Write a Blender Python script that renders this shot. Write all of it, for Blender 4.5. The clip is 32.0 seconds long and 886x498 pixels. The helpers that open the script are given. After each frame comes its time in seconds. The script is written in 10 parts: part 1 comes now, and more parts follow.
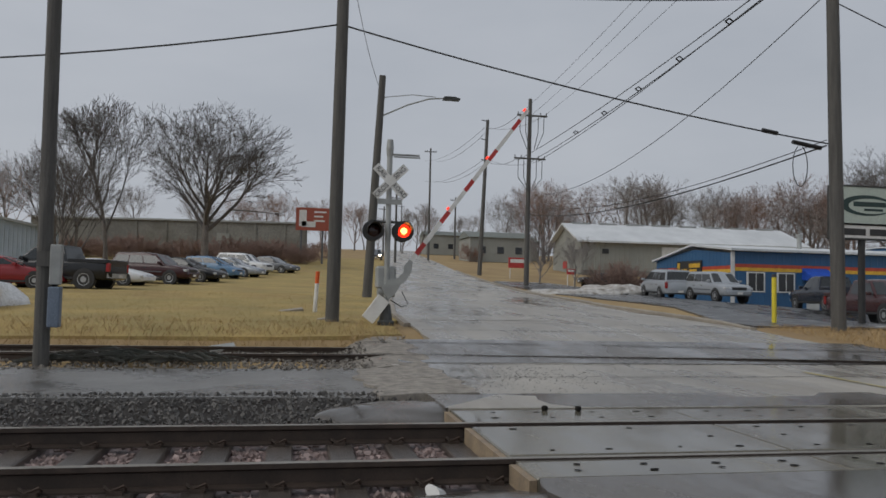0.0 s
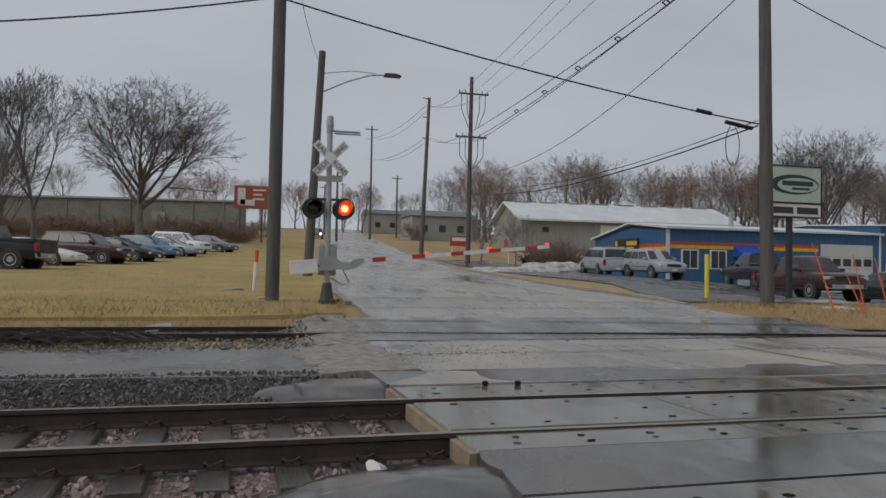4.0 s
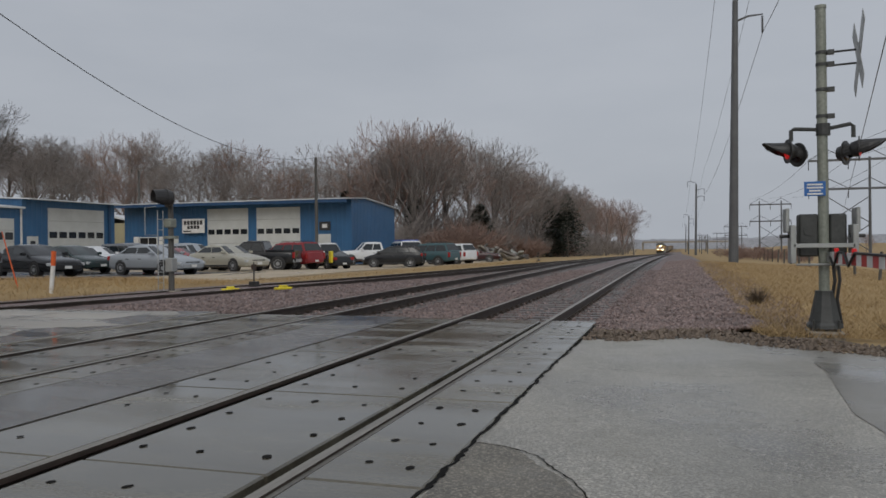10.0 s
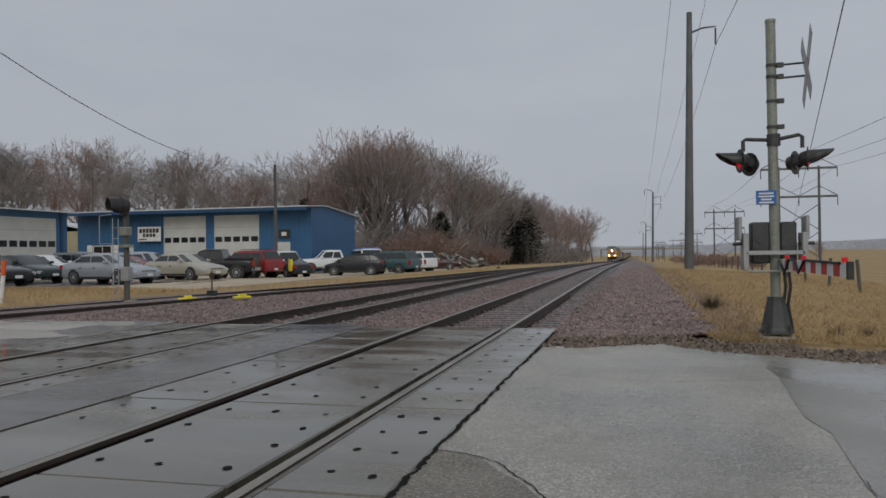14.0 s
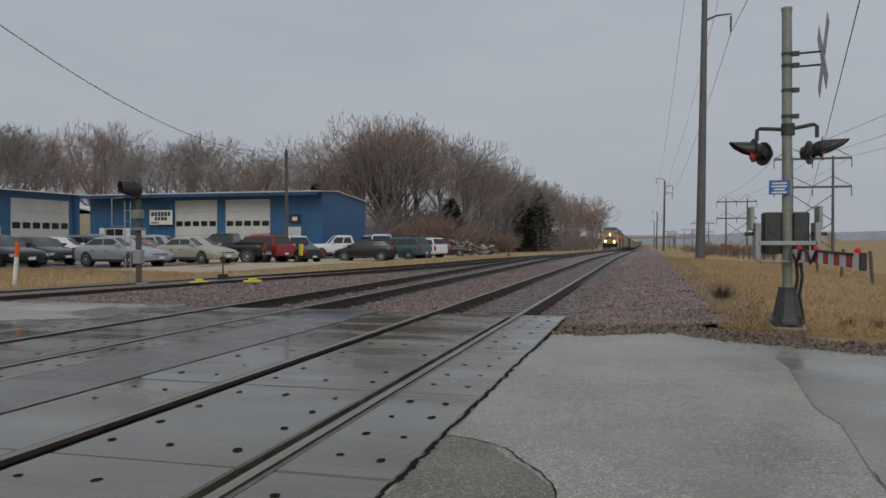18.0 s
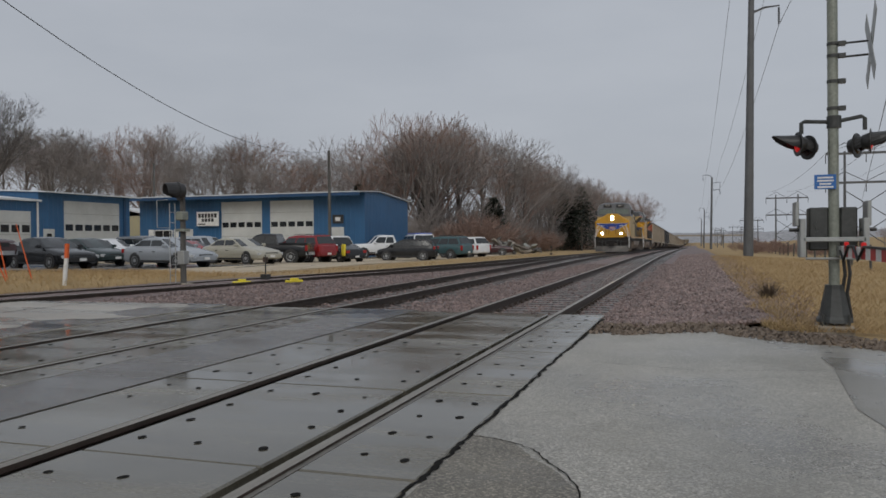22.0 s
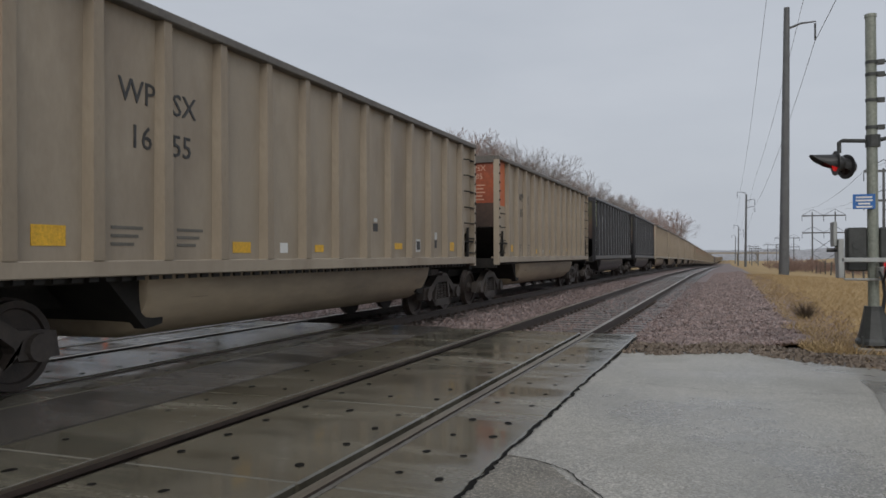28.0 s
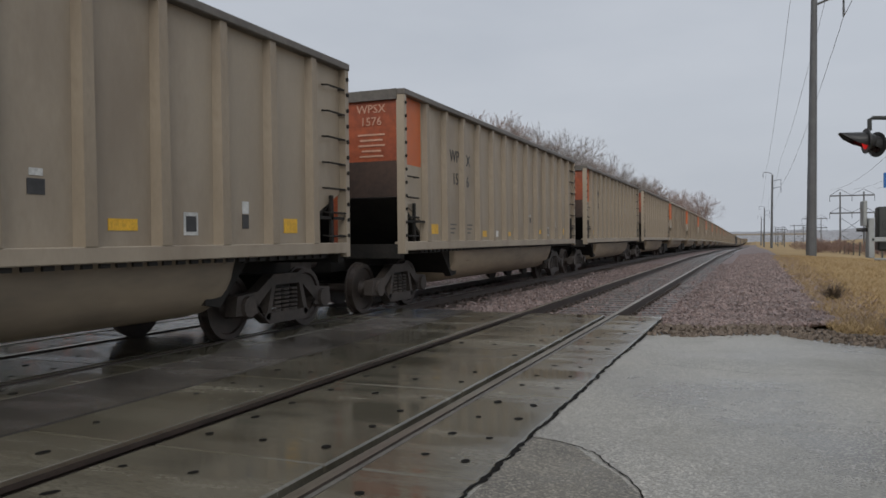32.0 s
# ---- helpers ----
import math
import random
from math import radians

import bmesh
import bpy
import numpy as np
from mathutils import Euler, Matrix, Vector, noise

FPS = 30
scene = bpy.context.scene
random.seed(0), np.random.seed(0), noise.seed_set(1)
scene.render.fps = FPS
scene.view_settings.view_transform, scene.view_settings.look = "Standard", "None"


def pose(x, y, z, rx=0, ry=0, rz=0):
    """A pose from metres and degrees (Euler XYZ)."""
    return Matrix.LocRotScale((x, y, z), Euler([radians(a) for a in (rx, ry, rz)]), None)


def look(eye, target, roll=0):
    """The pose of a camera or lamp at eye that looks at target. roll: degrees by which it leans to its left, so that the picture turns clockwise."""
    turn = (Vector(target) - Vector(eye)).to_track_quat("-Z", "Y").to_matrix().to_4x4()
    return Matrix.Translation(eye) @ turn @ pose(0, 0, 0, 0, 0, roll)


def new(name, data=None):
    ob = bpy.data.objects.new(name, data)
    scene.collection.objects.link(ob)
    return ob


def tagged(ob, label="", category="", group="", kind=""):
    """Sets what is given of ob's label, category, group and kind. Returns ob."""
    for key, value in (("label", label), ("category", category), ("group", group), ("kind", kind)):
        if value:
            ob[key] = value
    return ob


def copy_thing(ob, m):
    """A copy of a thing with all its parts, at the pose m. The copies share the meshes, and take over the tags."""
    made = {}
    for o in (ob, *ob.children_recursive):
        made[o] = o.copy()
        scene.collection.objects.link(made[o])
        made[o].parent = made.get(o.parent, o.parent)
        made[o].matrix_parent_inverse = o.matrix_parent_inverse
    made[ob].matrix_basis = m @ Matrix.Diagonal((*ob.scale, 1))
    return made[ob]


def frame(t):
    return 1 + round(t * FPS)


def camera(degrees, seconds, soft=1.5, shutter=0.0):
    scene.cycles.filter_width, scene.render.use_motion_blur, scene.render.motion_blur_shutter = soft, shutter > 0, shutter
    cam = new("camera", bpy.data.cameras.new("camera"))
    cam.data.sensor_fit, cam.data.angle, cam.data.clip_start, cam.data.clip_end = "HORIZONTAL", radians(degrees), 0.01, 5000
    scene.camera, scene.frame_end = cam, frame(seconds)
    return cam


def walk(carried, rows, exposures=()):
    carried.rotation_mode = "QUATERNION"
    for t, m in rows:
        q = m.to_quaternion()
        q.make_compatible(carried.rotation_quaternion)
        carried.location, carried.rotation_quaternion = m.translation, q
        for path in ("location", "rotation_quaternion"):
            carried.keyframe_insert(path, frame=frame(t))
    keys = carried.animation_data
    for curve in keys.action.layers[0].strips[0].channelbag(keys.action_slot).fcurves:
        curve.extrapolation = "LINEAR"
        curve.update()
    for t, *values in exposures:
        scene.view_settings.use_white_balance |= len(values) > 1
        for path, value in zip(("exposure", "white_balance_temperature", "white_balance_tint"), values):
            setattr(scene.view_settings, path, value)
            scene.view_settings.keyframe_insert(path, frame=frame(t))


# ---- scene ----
cam = camera(59.7, 32.0, soft=1.6)
PATH = [
    (0, (-0.476, 0.095, 1.228), (-2.437, 0.478, 1.335), 1.3),
    (0.5, (-0.46, 0.092, 1.231), (-2.418, 0.488, 1.333), 1.5),
    (1, (-0.465, 0.095, 1.227), (-2.424, 0.486, 1.313), 1.3),
    (1.5, (-0.455, 0.099, 1.227), (-2.415, 0.488, 1.305), 1.2),
    (2, (-0.477, 0.103, 1.222), (-2.436, 0.5, 1.291), 1.2),
    (2.5, (-0.475, 0.1, 1.225), (-2.431, 0.508, 1.288), 1.1),
    (4.5, (-0.488, 0.123, 1.207), (-2.364, 0.814, 1.251), 0.9),
    (4.7, (-0.385, 0.163, 1.23), (-2.086, 1.216, 1.229), 0.7),
    (5, (-0.304, 0.171, 1.199), (-1.49, 1.78, 1.124), 1.0),
    (5.2, (-0.228, 0.205, 1.195), (-1.084, 2.009, 1.087), 1.4),
    (5.5, (-0.108, 0.225, 1.219), (-0.767, 2.11, 1.108), 1.6),
    (6, (-0.06, 0.299, 1.21), (-0.589, 2.224, 1.094), 0.9),
    (6.5, (-0.105, 0.255, 1.2), (-0.557, 2.199, 1.066), 0.8),
    (7, (-0.063, 0.285, 1.202), (-0.535, 2.224, 1.065), 0.6),
    (7.5, (-0.019, 0.349, 1.207), (-0.525, 2.282, 1.111), 1.1),
    (8, (-0.051, 0.325, 1.217), (-0.528, 2.266, 1.147), 0.8),
    (8.5, (-0.041, 0.313, 1.219), (-0.55, 2.246, 1.149), 0.1),
    (9, (-0.009, 0.35, 1.222), (-0.565, 2.27, 1.156), -0.1),
    (9.5, (0.006, 0.369, 1.219), (-0.576, 2.282, 1.18), 0.0),
    (10, (0.009, 0.38, 1.224), (-0.574, 2.293, 1.215), -0.6),
    (10.5, (0.012, 0.402, 1.22), (-0.502, 2.335, 1.226), -0.7),
    (11, (0.026, 0.348, 1.227), (-0.444, 2.292, 1.227), -0.5),
    (11.5, (0.024, 0.347, 1.228), (-0.443, 2.291, 1.219), -0.7),
    (12, (0.018, 0.35, 1.227), (-0.466, 2.29, 1.207), -0.9),
    (12.5, (0.014, 0.364, 1.232), (-0.479, 2.302, 1.219), -0.9),
    (13, (0.022, 0.334, 1.232), (-0.475, 2.271, 1.216), -0.9),
    (13.5, (0.014, 0.347, 1.232), (-0.47, 2.288, 1.23), -0.8),
    (15.5, (0.016, 0.329, 1.231), (-0.487, 2.265, 1.25), -0.9),
    (16, (0.011, 0.351, 1.23), (-0.505, 2.283, 1.238), -1.0),
    (16.5, (0.013, 0.331, 1.234), (-0.497, 2.265, 1.24), -0.9),
    (17, (0.013, 0.333, 1.234), (-0.485, 2.27, 1.243), -0.9),
    (17.5, (0.013, 0.321, 1.232), (-0.484, 2.258, 1.204), -0.7),
    (18, (0.012, 0.338, 1.23), (-0.498, 2.272, 1.205), -0.1),
    (18.5, (0.007, 0.324, 1.233), (-0.525, 2.252, 1.216), 0.2),
    (19, (0.014, 0.333, 1.227), (-0.513, 2.263, 1.204), -0.0),
    (19.5, (0.043, 0.363, 1.223), (-0.49, 2.291, 1.197), 0.0),
    (20, (0.041, 0.388, 1.22), (-0.492, 2.315, 1.196), -0.3),
    (20.5, (0.055, 0.39, 1.219), (-0.456, 2.323, 1.182), -0.2),
    (21, (0.079, 0.422, 1.224), (-0.447, 2.351, 1.191), -0.4),
    (21.5, (0.095, 0.42, 1.221), (-0.497, 2.33, 1.189), -0.5),
    (22, (0.107, 0.423, 1.22), (-0.511, 2.325, 1.194), -0.5),
    (22.5, (0.122, 0.403, 1.224), (-0.493, 2.306, 1.188), -0.3),
    (23, (0.121, 0.416, 1.222), (-0.481, 2.323, 1.188), -0.4),
    (23.5, (0.119, 0.41, 1.227), (-0.504, 2.31, 1.21), -0.5),
    (24, (0.111, 0.425, 1.223), (-0.537, 2.317, 1.205), -0.5),
    (24.5, (0.111, 0.424, 1.223), (-0.55, 2.312, 1.214), -0.4),
    (26.5, (0.113, 0.391, 1.239), (-0.606, 2.257, 1.255), -0.2),
    (27, (0.099, 0.409, 1.235), (-0.618, 2.276, 1.253), -0.3),
    (27.5, (0.098, 0.412, 1.24), (-0.609, 2.283, 1.261), -0.0),
    (28, (0.092, 0.369, 1.247), (-0.6, 2.246, 1.262), -0.1),
    (28.5, (0.082, 0.374, 1.242), (-0.564, 2.266, 1.239), -0.3),
    (29, (0.073, 0.394, 1.239), (-0.555, 2.293, 1.208), -0.1),
    (29.5, (0.076, 0.366, 1.241), (-0.561, 2.261, 1.223), -0.3),
    (30, (0.08, 0.377, 1.24), (-0.584, 2.263, 1.237), -0.3),
    (30.5, (0.091, 0.356, 1.242), (-0.606, 2.231, 1.242), -0.4),
    (31, (0.092, 0.36, 1.24), (-0.623, 2.228, 1.23), -0.6),
    (31.5, (0.078, 0.383, 1.234), (-0.658, 2.243, 1.217), -0.6),
    (32, (0.075, 0.382, 1.236), (-0.671, 2.238, 1.21), -0.6),
]
EXPOSURES = [(0, 0.03), (4.5, 0.03), (5.0, 0.14), (7, 0.12), (9, 0.0), (12, 0.0), (16, -0.04), (20, -0.03), (21, 0.03), (24.5, 0.0), (26.5, 0.25), (32, 0.27)]
walk(cam, [(t, look(eye, target, roll)) for t, eye, target, roll in PATH], EXPOSURES)

# ---- light: an overcast, wet winter day ----
world = bpy.data.worlds.new("world")
scene.world = world
world.use_nodes = True
wt = world.node_tree
wt.nodes.clear()


def wnode(kind, **kw):
    n = wt.nodes.new(kind)
    for k, v in kw.items():
        n.inputs[k].default_value = v
    return n


sky = wt.nodes.new("ShaderNodeTexSky")
sky.sky_type, sky.sun_disc = "NISHITA", False
sky.sun_elevation, sky.sun_rotation = radians(38), radians(200)
sky.air_density, sky.dust_density, sky.ozone_density = 1.0, 6.0, 1.0
tc = wt.nodes.new("ShaderNodeTexCoord")
mp = wt.nodes.new("ShaderNodeMapping")
mp.inputs["Scale"].default_value = (1.0, 1.0, 3.2)
wt.links.new(tc.outputs["Generated"], mp.inputs["Vector"])
cl = wnode("ShaderNodeTexNoise", Scale=2.2, Detail=5.0, Roughness=0.55)
wt.links.new(mp.outputs["Vector"], cl.inputs["Vector"])
ramp = wt.nodes.new("ShaderNodeValToRGB")
ramp.color_ramp.elements[0].position, ramp.color_ramp.elements[1].position = 0.3, 0.75
ramp.color_ramp.elements[0].color = (4.0, 4.3, 4.8, 1)
ramp.color_ramp.elements[1].color = (4.68, 4.95, 5.42, 1)
wt.links.new(cl.outputs["Fac"], ramp.inputs["Fac"])
mixw = wt.nodes.new("ShaderNodeMix")
mixw.data_type = "RGBA"
mixw.inputs["Factor"].default_value = 0.93
wt.links.new(sky.outputs["Color"], mixw.inputs["A"])
wt.links.new(ramp.outputs["Color"], mixw.inputs["B"])
bg = wnode("ShaderNodeBackground", Strength=0.098)
wt.links.new(mixw.outputs["Result"], bg.inputs["Color"])
wout = wt.nodes.new("ShaderNodeOutputWorld")
wt.links.new(bg.outputs["Background"], wout.inputs["Surface"])

sun = new("sun", bpy.data.lights.new("sun", "SUN"))
sun.data.energy, sun.data.angle, sun.data.color = 1.0, radians(40), (1.0, 0.97, 0.92)
sun.matrix_world = look((0, 0, 0), (-0.27, 0.74, -0.62))


# ---- materials ----
MATS = {}


def mat(name, c1, c2=None, rough=0.6, metal=0.0, scale=3.0, fine=40.0, bump=0.15, wet=0.0, spread=0.0, stretch=(1, 1, 1), glow=None, rand=0.0, dirt=None, wet_scale=0.6, spec=0.5, grain=(0.55, 1.3), chips=None, rvar=0.12):
    """A surface with variation at a coarse and a fine scale, fine relief and, where wet > 0, glossy wet patches."""
    if name in MATS:
        return MATS[name]
    m = bpy.data.materials.new(name)
    MATS[name] = m
    m.use_nodes = True
    nt = m.node_tree
    b = nt.nodes["Principled BSDF"]
    c2 = c2 or tuple(v * 0.75 for v in c1)
    geo = nt.nodes.new("ShaderNodeTexCoord")
    mp = nt.nodes.new("ShaderNodeMapping")
    mp.inputs["Scale"].default_value = stretch
    nt.links.new(geo.outputs["Object"], mp.inputs["Vector"])

    def noise_of(s, detail=4.0, rough_=0.6):
        n = nt.nodes.new("ShaderNodeTexNoise")
        n.inputs["Scale"].default_value, n.inputs["Detail"].default_value, n.inputs["Roughness"].default_value = s, detail, rough_
        nt.links.new(mp.outputs["Vector"], n.inputs["Vector"])
        return n

    coarse, small = noise_of(scale), noise_of(fine, 3.0)
    mx = nt.nodes.new("ShaderNodeMix")
    mx.data_type = "RGBA"
    mx.inputs["A"].default_value, mx.inputs["B"].default_value = (*c1, 1), (*c2, 1)
    rp = nt.nodes.new("ShaderNodeMapRange")
    rp.inputs["From Min"].default_value, rp.inputs["From Max"].default_value = 0.35, 0.65
    nt.links.new(coarse.outputs["Fac"], rp.inputs["Value"])
    nt.links.new(rp.outputs["Result"], mx.inputs["Factor"])
    col = mx.outputs["Result"]
    mul = nt.nodes.new("ShaderNodeMix")
    mul.data_type, mul.blend_type = "RGBA", "MULTIPLY"
    mul.inputs["Factor"].default_value = 0.5
    gr = nt.nodes.new("ShaderNodeMapRange")
    gr.inputs["From Min"].default_value, gr.inputs["From Max"].default_value = 0.3, 0.7
    gr.inputs["To Min"].default_value, gr.inputs["To Max"].default_value = grain
    nt.links.new(small.outputs["Fac"], gr.inputs["Value"])
    nt.links.new(col, mul.inputs["A"])
    nt.links.new(gr.outputs["Result"], mul.inputs["B"])
    col = mul.outputs["Result"]
    if chips:
        vo = nt.nodes.new("ShaderNodeTexVoronoi")
        vo.inputs["Scale"].default_value = chips[0]
        nt.links.new(mp.outputs["Vector"], vo.inputs["Vector"])
        sp = nt.nodes.new("ShaderNodeSeparateColor")
        nt.links.new(vo.outputs["Color"], sp.inputs["Color"])
        ch = nt.nodes.new("ShaderNodeMapRange")
        ch.inputs["From Min"].default_value, ch.inputs["From Max"].default_value = 0.62, 1.0
        ch.inputs["To Max"].default_value = 0.8
        nt.links.new(sp.outputs["Red"], ch.inputs["Value"])
        cm = nt.nodes.new("ShaderNodeMix")
        cm.data_type = "RGBA"
        cm.inputs["B"].default_value = (*chips[1], 1)
        nt.links.new(ch.outputs["Result"], cm.inputs["Factor"])
        nt.links.new(col, cm.inputs["A"])
        col = cm.outputs["Result"]
    if dirt:
        dn = noise_of(scale * 0.6, 6.0, 0.7)
        dr = nt.nodes.new("ShaderNodeMapRange")
        dr.inputs["From Min"].default_value, dr.inputs["From Max"].default_value = 0.5, 0.68
        dr.inputs["To Max"].default_value = 0.75
        nt.links.new(dn.outputs["Fac"], dr.inputs["Value"])
        dm = nt.nodes.new("ShaderNodeMix")
        dm.data_type = "RGBA"
        dm.inputs["B"].default_value = (*dirt, 1)
        nt.links.new(dr.outputs["Result"], dm.inputs["Factor"])
        nt.links.new(col, dm.inputs["A"])
        col = dm.outputs["Result"]
    if rand:
        oi = nt.nodes.new("ShaderNodeObjectInfo")
        gi = nt.nodes.new("ShaderNodeNewGeometry")
        ad = nt.nodes.new("ShaderNodeMath")
        ad.operation = "ADD"
        nt.links.new(oi.outputs["Random"], ad.inputs[0])
        nt.links.new(gi.outputs["Random Per Island"], ad.inputs[1])
        rr = nt.nodes.new("ShaderNodeMapRange")
        rr.inputs["From Max"].default_value = 2.0
        rr.inputs["To Min"].default_value, rr.inputs["To Max"].default_value = 1 - rand, 1 + rand
        nt.links.new(ad.outputs[0], rr.inputs["Value"])
        rm = nt.nodes.new("ShaderNodeMix")
        rm.data_type, rm.blend_type = "RGBA", "MULTIPLY"
        rm.inputs["Factor"].default_value = 1.0
        nt.links.new(col, rm.inputs["A"])
        nt.links.new(rr.outputs["Result"], rm.inputs["B"])
        col = rm.outputs["Result"]
    b.inputs["Metallic"].default_value = metal
    b.inputs["Specular IOR Level"].default_value = spec
    ro = nt.nodes.new("ShaderNodeMapRange")
    ro.inputs["To Min"].default_value, ro.inputs["To Max"].default_value = max(0.03, rough - rvar), min(1.0, rough + rvar)
    nt.links.new(small.outputs["Fac"], ro.inputs["Value"])
    rough_out = ro.outputs["Result"]
    bump_in = small.outputs["Fac"]
    bp = nt.nodes.new("ShaderNodeBump")
    bp.inputs["Distance"].default_value = 0.01
    bp.inputs["Strength"].default_value = bump
    nt.links.new(bump_in, bp.inputs["Height"])
    if wet:
        wn = noise_of(wet_scale, 5.0, 0.62)
        wr = nt.nodes.new("ShaderNodeMapRange")
        wr.inputs["From Min"].default_value, wr.inputs["From Max"].default_value = 0.58 - wet * 0.35, 0.79 - wet * 0.35
        nt.links.new(wn.outputs["Fac"], wr.inputs["Value"])
        rx = nt.nodes.new("ShaderNodeMix")
        nt.links.new(wr.outputs["Result"], rx.inputs["Factor"])
        nt.links.new(rough_out, rx.inputs["A"])
        rx.inputs["B"].default_value = 0.09
        rough_out = rx.outputs["Result"]
        dk = nt.nodes.new("ShaderNodeMix")
        dk.data_type, dk.blend_type = "RGBA", "MULTIPLY"
        dk.inputs["B"].default_value = (0.6, 0.6, 0.6, 1)
        nt.links.new(wr.outputs["Result"], dk.inputs["Factor"])
        nt.links.new(col, dk.inputs["A"])
        col = dk.outputs["Result"]
        bs = nt.nodes.new("ShaderNodeMapRange")
        bs.inputs["To Min"].default_value, bs.inputs["To Max"].default_value = bump, bump * 0.12
        nt.links.new(wr.outputs["Result"], bs.inputs["Value"])
        nt.links.new(bs.outputs["Result"], bp.inputs["Strength"])
    nt.links.new(col, b.inputs["Base Color"])
    nt.links.new(rough_out, b.inputs["Roughness"])
    nt.links.new(bp.outputs["Normal"], b.inputs["Normal"])
    if glow:
        b.inputs["Emission Color"].default_value = (*glow[0], 1)
        b.inputs["Emission Strength"].default_value = glow[1]
    return m


def glass_dark(name, tint=(0.02, 0.022, 0.025), rough=0.05):
    """Dark window glass over an unlit interior."""
    return mat(name, tint, tint, rough=rough + 0.06, scale=0.8, fine=6, bump=0.0, spec=0.6)


ASPHALT = mat("asphalt_wet", (0.215, 0.208, 0.197), (0.16, 0.156, 0.148), rough=0.40, scale=0.9, fine=120, bump=0.5, wet=0.42, wet_scale=0.35)
ASPHALT_E = mat("asphalt_worn", (0.34, 0.325, 0.285), (0.235, 0.226, 0.20), rough=0.42, scale=0.55, fine=70, bump=1.0, wet=0.33, wet_scale=0.26, grain=(0.0, 1.9), chips=(85, (0.62, 0.59, 0.53)), dirt=(0.185, 0.176, 0.148))
ASPHALT_OLD = mat("asphalt_old_patch", (0.185, 0.17, 0.14), (0.12, 0.112, 0.095), rough=0.55, scale=1.6, fine=95, bump=1.0, wet=0.18, wet_scale=0.9, grain=(0.0, 1.9), chips=(85, (0.42, 0.38, 0.31)))
ROAD = mat("road_concrete_wet", (0.43, 0.398, 0.345), (0.30, 0.278, 0.242), rough=0.42, scale=0.4, fine=60, bump=0.4, wet=0.38, wet_scale=0.45, stretch=(0.4, 1.5, 1), dirt=(0.18, 0.158, 0.128))
ASPH_MID = mat("asphalt_dark", (0.16, 0.146, 0.13), (0.115, 0.104, 0.093), rough=0.34, scale=0.8, fine=110, bump=0.35, wet=0.62, wet_scale=0.5, stretch=(0.5, 1.3, 1), spec=0.6)
PANEL = mat("crossing_concrete", (0.205, 0.189, 0.146), (0.132, 0.12, 0.09), rough=0.30, scale=0.9, fine=55, bump=0.14, wet=0.70, wet_scale=0.75, rand=0.14, dirt=(0.105, 0.087, 0.058), stretch=(0.42, 1.7, 1), spec=0.72)
PANEL_EDGE = mat("panel_edge", (0.33, 0.25, 0.16), (0.22, 0.17, 0.12), rough=0.7, scale=4, fine=40)
CRACK = mat("crack_dirt", (0.035, 0.032, 0.029), (0.022, 0.02, 0.018), rough=0.9, spec=0.05)
FILLER = mat("filler_worn", (0.15, 0.138, 0.118), (0.085, 0.077, 0.066), rough=0.42, scale=6)
# Matte near-black, used in place of real depth in recesses and gaps.
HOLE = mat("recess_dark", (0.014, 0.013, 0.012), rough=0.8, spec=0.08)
RUBBER = mat("flangeway_rubber", (0.014, 0.013, 0.012), (0.024, 0.021, 0.018), rough=0.7, scale=8, spec=0.12)
RAIL_SIDE = mat("rail_rust", (0.06, 0.043, 0.034), (0.036, 0.027, 0.022), rough=0.55, scale=5, fine=60, bump=0.2, spec=0.4)
RAIL_TOP = mat("rail_polished", (0.40, 0.36, 0.30), (0.26, 0.225, 0.18), rough=0.33, metal=0.95, scale=3, fine=30, bump=0.03, stretch=(6, 0.3, 1), rvar=0.08)
TIE = mat("tie_wood", (0.075, 0.060, 0.050), (0.045, 0.037, 0.031), rough=0.36, scale=3, fine=26, bump=0.7, stretch=(0.4, 3, 3), rand=0.4, spec=0.9)
STEEL_RUST = mat("tie_plate_steel", (0.09, 0.06, 0.045), (0.05, 0.038, 0.03), rough=0.6, metal=0.3, scale=8)
BALLAST = mat("ballast_stone", (0.275, 0.205, 0.188), (0.185, 0.141, 0.13), rough=0.5, scale=2, fine=30, bump=0.3, rand=0.66, spec=0.5)
VERGE = mat("verge_crumbs", (0.19, 0.15, 0.115), (0.12, 0.092, 0.07), rough=0.75, scale=4, fine=30, bump=0.4, rand=0.5)
BALLAST_BED = mat("ballast_bed", (0.235, 0.172, 0.162), (0.11, 0.082, 0.077), rough=0.65, scale=9, fine=30, bump=1.0, grain=(0.3, 1.5))
GRAVEL_DK = mat("gravel_dark", (0.12, 0.112, 0.102), (0.07, 0.066, 0.06), rough=0.5, scale=4, fine=40, bump=0.6, rand=0.5)
GRAVEL = mat("gravel_grey", (0.29, 0.262, 0.222), (0.15, 0.136, 0.118), rough=0.7, scale=6, fine=45, bump=0.8, rand=0.4)
GROUND = mat("dry_grass_ground", (0.40, 0.295, 0.155), (0.30, 0.215, 0.115), rough=0.9, scale=0.22, fine=14, bump=0.35, dirt=(0.29, 0.20, 0.115), spec=0.1, grain=(0.85, 1.1))
LAWN = mat("dormant_lawn", (0.43, 0.315, 0.125), (0.31, 0.25, 0.105), rough=0.9, scale=0.5, fine=26, bump=0.9, dirt=(0.30, 0.205, 0.095), spec=0.2)
DIRT = mat("sandy_dirt_lot", (0.52, 0.43, 0.305), (0.40, 0.33, 0.235), rough=0.75, scale=0.4, fine=18, bump=0.5, wet=0.12)
